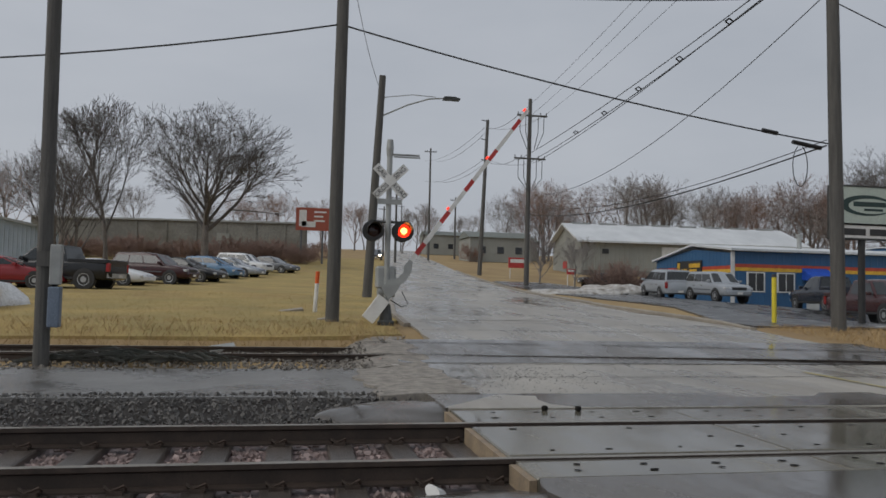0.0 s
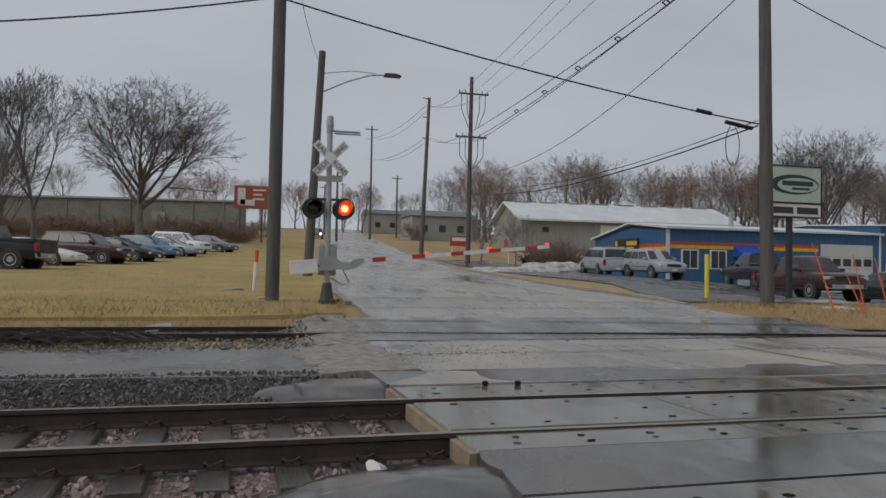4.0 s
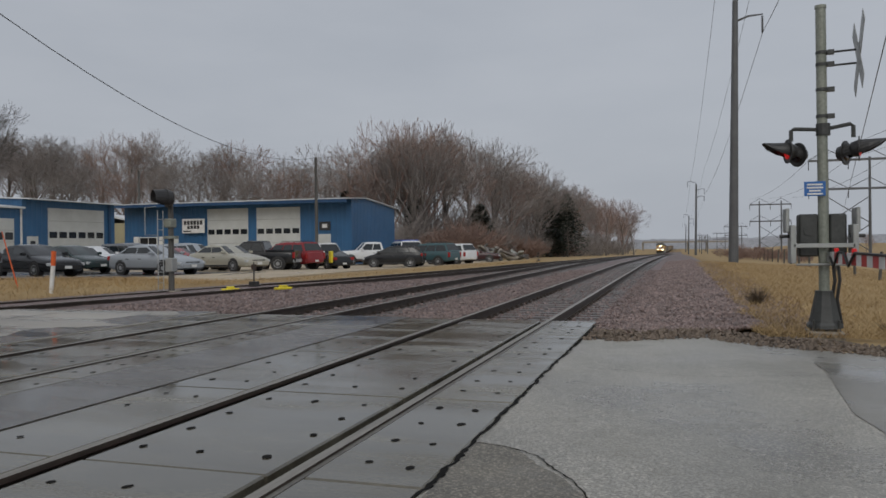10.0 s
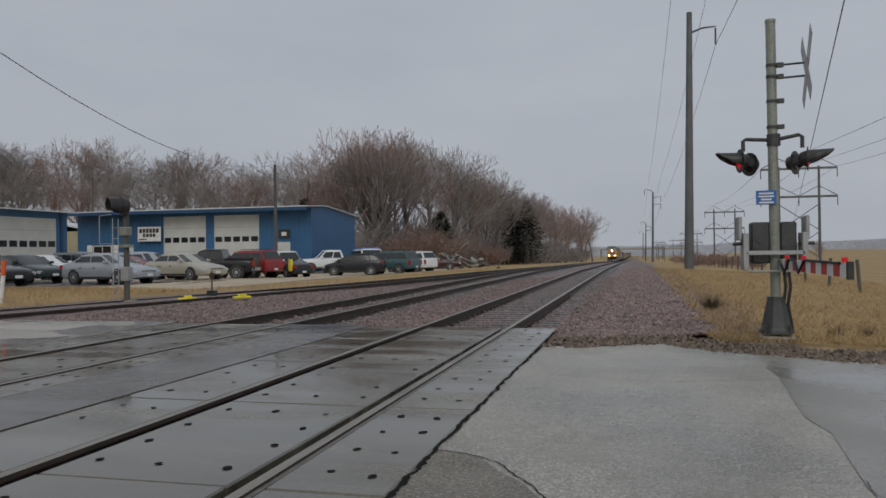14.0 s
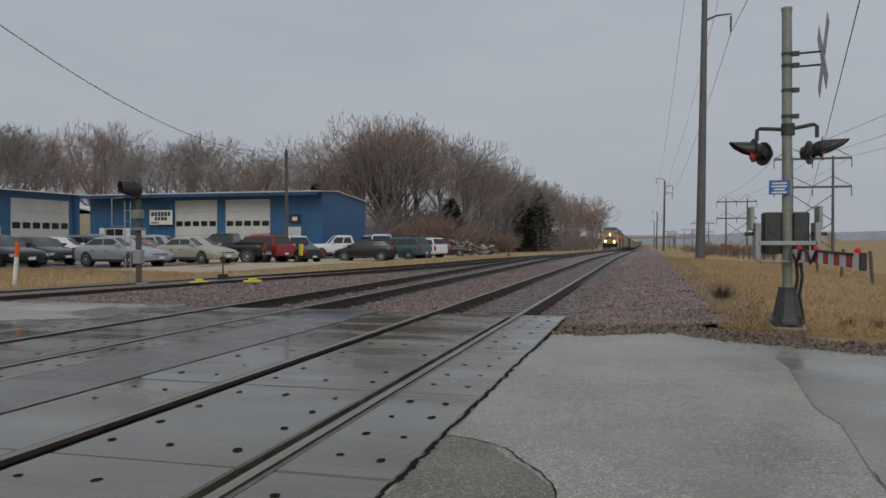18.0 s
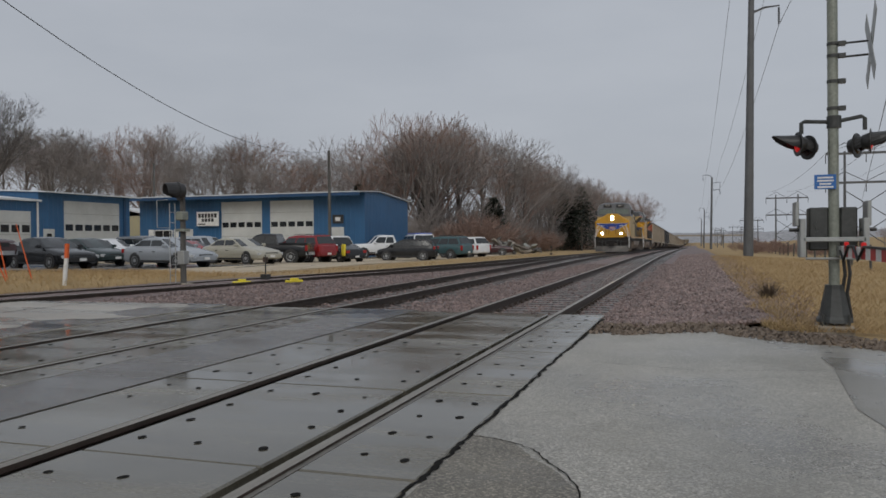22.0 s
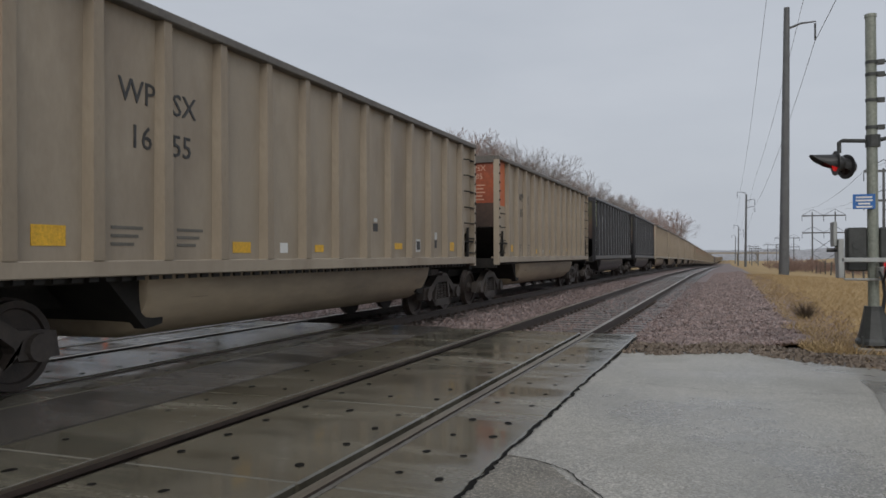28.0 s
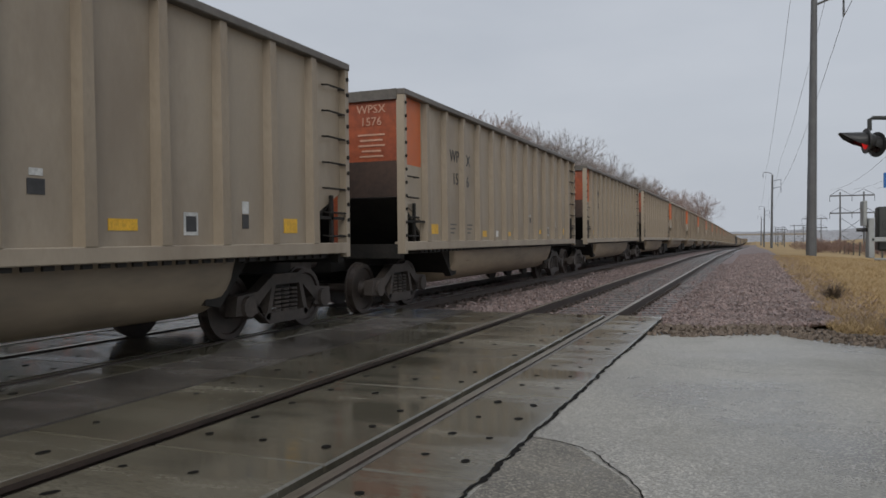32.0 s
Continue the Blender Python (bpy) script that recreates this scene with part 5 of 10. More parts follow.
def poles():
    p1 = pole("utility_pole", -13.0, -3.53, 11.5, 0.115, 0.09, "weathered grey wooden utility pole with a meter box", lean=(0, -0.12))
    z = 0.0
    bm = bmesh.new()
    box(bm, -12.94, -12.82, -3.43, -3.27, z + 1.18, z + 1.78)
    bevel(bm, 0.015)
    part("meter_box", bm, GALV, p1, "grey metal meter box")
    bm = bmesh.new()
    box(bm, -12.95, -12.80, -3.43, -3.26, z + 0.55, z + 1.15)
    bevel(bm, 0.015)
    part("meter_box", bm, mat("box_blue_grey", (0.16, 0.20, 0.26), (0.13, 0.165, 0.215), rough=0.5, scale=2), p1, "blue-grey lower meter box")
    bm = bmesh.new()
    box(bm, -12.87, -12.86, -3.62, -3.42, z + 1.45, z + 1.68)
    part("tag_plate", bm, POLE_WOOD, p1)
    p2 = pole("utility_pole", -18.8, 1.06, 12.0, 0.165, 0.13, "tall weathered wooden utility pole", lean=(0, 0.06))
    p3 = pole("utility_pole", -18.7, 14.45, 15.0, 0.19, 0.14, "tall weathered wooden utility pole with cable splices", lean=(0, -0.25))
    pole("utility_pole", -18.8, -22, 12, 0.16, 0.13, "tall weathered wooden utility pole")
    lamp = pole("street_lamp", -32.0, 3.12, 9.2, 0.2, 0.14, "leaning wooden street lamp pole with a long bracket arm", lean=(0, 0.42))
    bm = bmesh.new()
    pipe(bm, [(-32, 3.5, 8.35), (-32, 4.6, 8.9), (-32, 5.5, 9.22), (-32, 6.2, 9.3)], 0.035, 6)
    pipe(bm, [(-32, 3.55, 9.15), (-32, 4.8, 9.35), (-32, 5.8, 9.32)], 0.018, 5)
    arm = part("bracket_arm", bm, GALV, lamp)
    bm = bmesh.new()
    prism(bm, [(6.1, 9.22), (6.8, 9.22), (6.85, 9.30), (6.6, 9.37), (6.15, 9.36)], "x", -32.12, -31.88)
    part("lamp_head", bm, DARKGREY, arm, "dark cobra-head lamp, unlit")
    tp = pole("utility_pole", -57.2, 17.7, 14.4, 0.2, 0.14, "tall wooden power pole with two crossarms", lean=(0, 0.1))
    crossarm(tp, -57.1, 17.95, 14.85, 1.2)
    crossarm(tp, -57.1, 17.8, 11.5, 1.25)
    for dy in (-0.95, -0.5, 0.5, 0.95):
        bm = bmesh.new()
        pipe(bm, [(-57.0, 17.9 + dy, 14.8), (-57.0, 17.9 + dy, 13.6), (-57.0, 17.9 + dy * 0.4, 12.2)], 0.03, 4)
        pipe(bm, [(-57.0, 17.8 + dy, 11.4), (-57.0, 17.8 + dy, 10.0), (-57.0, 17.8 + dy * 0.2, 9.0)], 0.03, 4)
        part("jumper", bm, DARKGREY, tp)
    t2 = pole("utility_pole", -79, 19.35, 16.4, 0.24, 0.16, "tall bare steel-grey power pole", lean=(0, 0.6))
    for z in (19.2, 17.2, 15.0):
        bm = bmesh.new()
        cyl(bm, (-79, 19.85, z), (-79, 19.3, z + 0.1), 0.05, None, 6)
        part("stub_arm", bm, DARKGREY, t2)
    for x, y, h in ((-128, 22.5, 19), (-147, 31, 12), (-112, 14.8, 10), (-155, 18, 10), (-230, 32, 14)):
        q = pole("utility_pole", x, y, h, 0.2, 0.14, "distant wooden utility pole beside the road")
        crossarm(q, x, y, land(x, y) + h - 0.6, 1.0)
    pm = pole("utility_pole", -27.4, 56.0, 8.6, 0.14, 0.11, "short grey wooden pole beside the blue workshop")
    pole("utility_pole", -52, 66, 9.5, 0.14, 0.1, "thin wooden pole behind the workshops")
    # steel line along the railway
    tops = []
    for x, y, h in ((3.95, 62, 19.5), (4.1, 200, 17.4), (4.1, 340, 16), (4.2, 480, 16)):
        s = pole("steel_power_pole", x, y, h, 0.36 if y < 100 else 0.3, 0.2, "tall tapered steel power pole beside the railway", GALV_DK, lean=(0.28, 0))
        z = land(x, y)
        for k, (dz, sx) in enumerate(((h - 1.25, 1), (h + 0.6, -1), (h - 3.0, 1))):
            if y < 100 and k != 0:
                continue
            bm = bmesh.new()
            pipe(bm, [(x + 0.2, y, z + dz - 0.35), (x + 0.2 + sx * 1.0, y, z + dz), (x + 0.2 + sx * 2.0, y, z + dz + 0.05)], [0.09, 0.07, 0.05], 6)
            a = part("davit_arm", bm, GALV_DK, s)
            bm = bmesh.new()
            for q in range(9):
                cyl(bm, (x + 0.2 + sx * 1.95, y, z + dz - 0.1 - q * 0.14), (x + 0.2 + sx * 1.95, y, z + dz - 0.2 - q * 0.14), 0.09, 0.05, 8)
            part("insulator_string", bm, DARKGREY, a)
        tops.append((x, y, z + h))
    line = [(3.9, -60, 18.8)] + tops
    for (x0, y0, z0), (x1, y1, z1) in zip(line, line[1:]):
        for dx, dz in ((2.15, -2.6), (-1.0, 1.5), (2.2, 4.0)):
            wire((x0 + dx, y0, z0 + dz), (x1 + dx, y1, z1 + dz), 1.6, 0.02, "high-voltage conductor along the railway", "power lines")
    # H-frame transmission towers
    for x, y, w, h, beams in ((20.9, 110, 4.9, 12.6, (12.3, 8.6)), (20.1, 190, 4.6, 12.8, (12.0, 8.2)), (22, 330, 4.6, 12, (11.5, 8)), (24, 480, 4.6, 12, (11.5, 8)), (13, 420, 3, 9, (8.6,)), (16, 560, 4, 12, (11.5, 8))):
        z = land(x, y) + (0.6 if y < 150 else 0)
        s = thing("transmission_tower", "grey H-frame transmission tower with cross bracing", "pylon", "transmission towers")
        for sx in (-0.5, 0.5):
            bm = bmesh.new()
            cyl(bm, (x + sx * w, y, z - 0.5), (x + sx * w, y, z + h), 0.2, 0.14, 8)
            part("leg", bm, GALV_DK, s)
        for b in beams:
            bm = bmesh.new()
            box(bm, x - w * 0.95, x + w * 0.95, y - 0.12, y + 0.12, z + b - 0.14, z + b + 0.14)
            part("beam", bm, GALV_DK, s)
            for sx in (-0.95, 0.0, 0.95):
                bm = bmesh.new()
                cyl(bm, (x + sx * w, y, z + b - 0.1), (x + sx * w, y, z + b - 1.2), 0.06, None, 5)
                part("insulator_string", bm, DARKGREY, s)
            for sx in (-1, 1):
                bm = bmesh.new()
                cyl(bm, (x + sx * w * 0.5, y, z + b + 1.4), (x + sx * w * 0.95, y, z + b + 0.1), 0.05, None, 5)
                cyl(bm, (x + sx * w * 0.5, y, z + b + 1.4), (x, y, z + b + 0.1), 0.05, None, 5)
                part("stay", bm, GALV_DK, s)
        bm = bmesh.new()
        b = beams[-1]
        cyl(bm, (x - w / 2, y, z + b - 1), (x + w / 2, y, z + b - 4.4), 0.06, None, 5)
        cyl(bm, (x + w / 2, y, z + b - 1), (x - w / 2, y, z + b - 4.4), 0.06, None, 5)
        cyl(bm, (x + w / 2, y, z + b - 4.6), (x - w / 2, y, z + b - 8), 0.06, None, 5)
        cyl(bm, (x - w / 2, y, z + b - 4.6), (x + w / 2, y, z + b - 8), 0.06, None, 5)
        part("bracing", bm, GALV_DK, s)
    for sx in (-1, 0, 1):
        wire((20.9 + sx * 4.6, 110, 11.8), (20.1 + sx * 4.3, 190, 11.2), 1.2, 0.02, "high-voltage conductor between the grey towers", "power lines")
        wire((20.9 + sx * 4.6, 110, 11.8), (32 + sx * 5, -10, 16), 1.6, 0.02, "high-voltage conductor between the grey towers", "power lines")
    wire((20.3, 110, 5.2), (-8.6, -60, 10.8), 0.3, 0.02, "thin power cable passing beside the signal mast", "power lines")
    # cables over the road
    wire((-18.75, 1.1, 7.5), (-18.7, 14.15, 5.4), 0.18, 0.022, "thick black telephone cable across the road")
    wire((-18.75, 1.0, 7.5), (-18.8, -22, 5.6), 0.9, 0.022, "thick black telephone cable")
    for a, b, sag, r in (((-18.7, 14.1, 5.35), (-57.1, 17.8, 7.2), 0.75, 0.024), ((-18.7, 14.1, 5.5), (-57.1, 17.8, 7.9), 0.9, 0.014), ((-18.7, 14.2, 9.6), (-57.1, 17.8, 8.7), 1.6, 0.014), ((-18.7, 14.3, 11.1), (-57.1, 16.8, 11.3), 0.35, 0.02), ((-18.7, 14.6, 11.2), (-57.1, 18.4, 11.3), 0.35, 0.02), ((-18.7, 14.5, 11.0), (-57.1, 17.6, 11.1), 0.35, 0.02),
                         ((-18.7, 13.4, 14.5), (-57.1, 16.9, 14.9), 0.4, 0.01), ((-18.7, 14.2, 14.7), (-57.1, 18.0, 15.0), 0.4, 0.01), ((-18.7, 15.2, 14.5), (-57.1, 18.9, 14.9), 0.4, 0.01)):
        wire(a, b, sag, r)
    wire((-18.7, 14.4, 9.3), (-27.4, 56.0, 8.3), 2.0, 0.016, "black service cable to the workshop")
    wire((-18.8, 1.1, 9.8), (-32, 3.5, 9.4), 0.5, 0.01, "thin cable to the street lamp")
    for dz, dy in ((0, -1.0), (0, 1.0), (-3.4, -1.0), (-3.4, 1.0)):
        wire((-57.1, 17.9 + dy, 14.9 + dz), (-79, 19.9 + dy * 0.3, 18.5 + dz), 0.5, 0.018)
        wire((-79, 19.9 + dy * 0.3, 18.5 + dz), (-128, 22.5 + dy, 23 + dz), 1.0, 0.02)
    wire((-18.75, 1.1, 8.55), (-18.75, 14.2, 9.5), 0.28, 0.014, "thin black cable high over the road")
    for t in (0.06, 0.16, 0.27, 0.39, 0.52, 0.66):
        x, y, z = -18.7 - 38.4 * t, 14.45 + 3.2 * t, 11.1 + 0.13 * t - 1.4 * t * (1 - t)
        bm = bmesh.new()
        for da, db in (((-0.16, 0.0), (0.0, 0.11)), ((0.0, 0.11), (0.16, 0.0)), ((0.16, 0.0), (0.0, -0.11)), ((0.0, -0.11), (-0.16, 0.0))):
            cyl(bm, (x, y + da[0], z + da[1]), (x, y + db[0], z + db[1]), 0.03, None, 5)
        solo("cable_spacer", bm, WIRE, "dark diamond-shaped spacer on the bundled cables", "cable spacer", "cable spacers")
    # splice cases and the drip loop
    for y, z in ((12.4, 5.62), (13.3, 5.36), (13.7, 5.3)):
        bm = bmesh.new()
        cyl(bm, (-18.7, y - 0.22, z + 0.03), (-18.7, y + 0.22, z - 0.03), 0.06, None, 8)
        solo("splice_case", bm, WIRE, "black cable splice case hanging on the cable", "cable case", "splice cases")
    bm = bmesh.new()
    pipe(bm, [(-18.7, 13.3 + 0.22 * math.sin(a), 4.75 - 0.55 * math.cos(a)) for a in np.linspace(-2.8, 2.8, 15)], 0.012, 4)
    solo("cable_loop", bm, WIRE, "thin spare cable loop hanging by the pole", "cable")


poles()


# ---- buildings ----
BLUE = mat("blue_steel_siding", (0.03, 0.115, 0.245), (0.025, 0.095, 0.205), rough=0.42, scale=0.6, fine=12, bump=0.03, grain=(0.88, 1.07))
BLUE_DK = mat("blue_shadow_trim", (0.02, 0.07, 0.165), rough=0.45, scale=1)
ROOF_W = mat("white_steel_roof", (0.66, 0.68, 0.69), (0.55, 0.57, 0.58), rough=0.5, scale=0.4, fine=8, bump=0.03, grain=(0.88, 1.07))
DOOR_W = mat("white_garage_door", (0.55, 0.56, 0.54), (0.47, 0.48, 0.46), rough=0.5, scale=0.8, fine=10, bump=0.03, grain=(0.88, 1.07))
GLASS = glass_dark("window_glass")
STONE_W = mat("pale_grey_siding", (0.30, 0.305, 0.275), (0.25, 0.255, 0.23), rough=0.7, scale=0.3, fine=6, bump=0.1, grain=(0.88, 1.07))
BLOCK = mat("weathered_block_wall", (0.24, 0.235, 0.21), (0.17, 0.165, 0.15), rough=0.8, scale=0.2, fine=4, bump=0.2, dirt=(0.12, 0.11, 0.09))
BRICKY = mat("brown_plinth", (0.16, 0.12, 0.10), (0.12, 0.095, 0.08), rough=0.8, scale=0.4, fine=6)


def frame_of(o, u, v=(0, 0, 1)):
    """A wall's own axes: along u, up, and outwards to the right of u."""
    u = Vector(u).normalized()
    v = Vector(v)
    m = Matrix.Identity(4)
    n = u.cross(v)
    for i, c in enumerate((u, v, n)):
        for r in range(3):
            m[r][i] = c[r]
    m.translation = Vector(o)
    return m


def ribbed(root, name, m, w, h, material, pitch=0.3, label="", top=None, proud=0.02):
    """Ribbed steel siding: a wall with upright ribs; top(x) gives the height along it."""
    bm = bmesh.new()
    top = top or (lambda x: h)
    n = max(2, int(w / pitch))
    for k in range(n):
        x0, x1 = w * k / n, w * (k + 1) / n
        a, b, c = x0, x0 + (x1 - x0) * 0.72, x0 + (x1 - x0) * 0.8
        d = x0 + (x1 - x0) * 0.92
        for s0, s1, o0, o1 in ((a, b, 0, 0), (b, c, 0, proud), (c, d, proud, proud), (d, x1, proud, 0)):
            q = [bm.verts.new(m @ Vector(p)) for p in ((s0, 0, o0), (s1, 0, o1), (s1, top(s1), o1), (s0, top(s0), o0))]
            bm.faces.new(q)
    back = [bm.verts.new(m @ Vector(p)) for p in ((0, 0, -0.2), (w, 0, -0.2), (w, top(w), -0.2), (w / 2, top(w / 2), -0.2), (0, top(0), -0.2))]
    bm.faces.new(back[::-1])
    return part(name, bm, material, root, label)


def slab_on(root, name, m, x0, x1, y0, y1, d0, d1, material, label="", parent=None, bev=0.0):
    bm = bmesh.new()
    box(bm, x0, x1, y0, y1, d0, d1, m)
    if bev:
        bevel(bm, bev)
    return part(name, bm, material, parent or root, label)


def garage_door(root, m, x0, x1, h, rows=4, zg=(2.0, 2.45), z0=0.0):
    d = slab_on(root, "garage_door", m, x0, x1, z0, h, -0.06, 0.03, DOOR_W, "white sectional garage door with a window row")
    for k in range(1, rows):
        z = z0 + (h - z0) * k / rows
        slab_on(root, "seam", m, x0, x1, z - 0.012, z + 0.012, 0.03, 0.034, STONE_W, parent=d)
    n = max(3, int((x1 - x0) / 0.75))
    za, zb = zg
    for k in range(n):
        a = x0 + (x1 - x0) * (k + 0.12) / n
        b = x0 + (x1 - x0) * (k + 0.88) / n
        slab_on(root, "pane", m, a, b, za, zb, 0.028, 0.04, GLASS, "dark glass pane", d)
    return d


def window_at(root, m, x0, x1, z0, z1, panes=2):
    f = slab_on(root, "window", m, x0 - 0.07, x1 + 0.07, z0 - 0.07, z1 + 0.07, 0.0, 0.06, WHITE, "white framed window")
    for k in range(panes):
        a, b = x0 + (x1 - x0) * k / panes, x0 + (x1 - x0) * (k + 1) / panes
        slab_on(root, "pane", m, a + 0.03, b - 0.03, z0, z1, 0.05, 0.07, GLASS, "dark glass pane", f)


# the three blue buildings share one origin near the crossing
GROW = Matrix.Translation((0, 0.4, 1.23)) @ Matrix.Diagonal((1.12, 1.12, 1.12, 1)) @ Matrix.Translation((0, -0.4, -1.23))


def shop():
    """Low blue tyre shop with yellow and red stripes, its eave side to the tracks."""
    x, y0, y1, xb = -40.0, 24.5, 39.6, -49.2
    root = thing("tire_shop", "low blue steel shop with yellow and orange-red stripes", "shop building", m=GROW)
    z0 = 0.25
    eave, ridge = 3.82, 4.30
    f = frame_of((x, y0, z0), (0, 1, 0))
    ribbed(root, "front_wall", f, y1 - y0, eave - z0, BLUE, 0.4, proud=0.015)
    gl = frame_of((xb, y0, z0), (1, 0, 0))
    w = x - xb
    ribbed(root, "gable_wall", gl, w, 4, BLUE, 0.4, "", lambda u: eave - z0 - 0.25 + (ridge - eave + 0.05) * (1 - abs(u - w * 0.55) / (w * 0.55) if u < w * 0.55 else 1 - (u - w * 0.55) / (w * 0.45) * 0.7), 0.015)
    r = bmesh.new()
    prof = [(xb - 0.2, eave - 0.35), (xb + w * 0.55, ridge), (x + 0.35, eave + 0.02), (x + 0.35, eave + 0.14), (xb + w * 0.55, ridge + 0.12), (xb - 0.2, eave - 0.23)]
    prism(r, prof, "y", y0 - 0.25, y1)
    part("roof", r, ROOF_W, root, "white steel roof with a bright eave trim")
    for m, w2, zz in ((f, 10.4, 0), (gl, w, -0.1)):
        for k, (mt, a, b) in enumerate(((mat("stripe_red", (0.55, 0.08, 0.04), rough=0.45), 2.66, 2.86), (mat("stripe_yellow", (0.80, 0.48, 0.05), rough=0.45), 2.46, 2.66))):
            slab_on(root, "stripe", m, 0.02, w2, a + zz, b + zz, 0.016, 0.03, mt, ("orange-red", "yellow")[k] + " painted stripe")
    slab_on(root, "corner_trim", f, -0.12, 0.12, 0, eave - z0, 0.02, 0.06, WHITE, "white downspout trim")
    slab_on(root, "corner_trim", f, y1 - y0 - 0.12, y1 - y0 + 0.02, 0, eave - z0, 0.02, 0.06, WHITE, "white downspout trim")
    for a in (0.95, 2.85):
        window_at(root, f, a, a + 1.0, 1.35, 2.35)
    slab_on(root, "door", f, 4.7, 5.5, 0.2, 2.1, 0.0, 0.05, DOOR_W, "pale entrance door")
    bm = bmesh.new()
    prism(bm, [(x, 2.98), (x + 0.95, 2.42), (x + 0.95, 2.18), (x, 2.3)], "y", y0 + 4.4, y0 + 6.0)
    part("awning", bm, mat("awning_blue", (0.02, 0.10, 0.55), rough=0.6), root, "bright blue canvas awning")
    garage_door(root, f, 10.6, 14.5, 2.95, 4, (1.62, 2.08))
    s = slab_on(root, "sign_board", gl, 3.0, 6.0, 2.35, 3.15, 0.03, 0.1, BLACKM, "dark sign board with orange lettering bars")
    for a, b, c, d in ((3.08, 3.4, 2.45, 3.05), (4.55, 5.85, 2.72, 2.98), (4.55, 5.5, 2.5, 2.62), (3.65, 4.3, 2.55, 2.66)):
        slab_on(root, "sign_bar", gl, a, b, c, d, 0.1, 0.11, MATS["stripe_yellow"], parent=s)
    bm = bmesh.new()
    cyl(bm, (x - 3, y0 + 6.4, ridge - 0.4), (x - 3, y0 + 6.4, ridge + 0.75), 0.14, None, 8)
    cyl(bm, (x - 3, y0 + 6.4, ridge + 0.75), (x - 3, y0 + 6.4, ridge + 0.9), 0.22, None, 8)
    part("flue", bm, GALV, root, "galvanised roof flue")
    # taller bay behind, facing the tracks too
    root = thing("workshop", "taller blue steel workshop bay with a wide white door", "workshop building", "workshops", GROW)
    z0, eave = -0.3, 4.5
    y0, y1 = 39.65, 48.1
    f = frame_of((x, y0, z0), (0, 1, 0))
    ribbed(root, "front_wall", f, y1 - y0, eave - z0, BLUE, 0.4, proud=0.015)
    gl = frame_of((x - 13, y0, z0), (1, 0, 0))
    ribbed(root, "gable_wall", gl, 13, 5, BLUE, 0.4, "", lambda u: eave - z0 - 0.03 + 0.3 * (1 - abs(u - 6.5) / 6.5), 0.015)
    r = bmesh.new()
    prism(r, [(x - 13.3, eave - 0.05), (x - 6.5, eave + 0.30), (x + 0.8, eave - 0.06), (x + 0.8, eave + 0.01), (x - 6.5, eave + 0.37), (x - 13.3, eave + 0.02)], "y", y0 - 0.2, y1 + 0.25)
    part("roof", r, ROOF_W, root, "white steel roof")
    garage_door(root, f, 2.1, 7.3, 4.3, 5, (2.3, 2.72))
    slab_on(root, "door", f, 0.35, 1.25, 0.25, 2.4, 0, 0.05, DOOR_W, "white side door")
    slab_on(root, "pane", f, 0.6, 1.0, 1.4, 2.1, 0.05, 0.06, GLASS)
    slab_on(root, "corner_trim", f, 7.75, 8.0, 0, eave - z0, 0.02, 0.06, BLUE_DK)


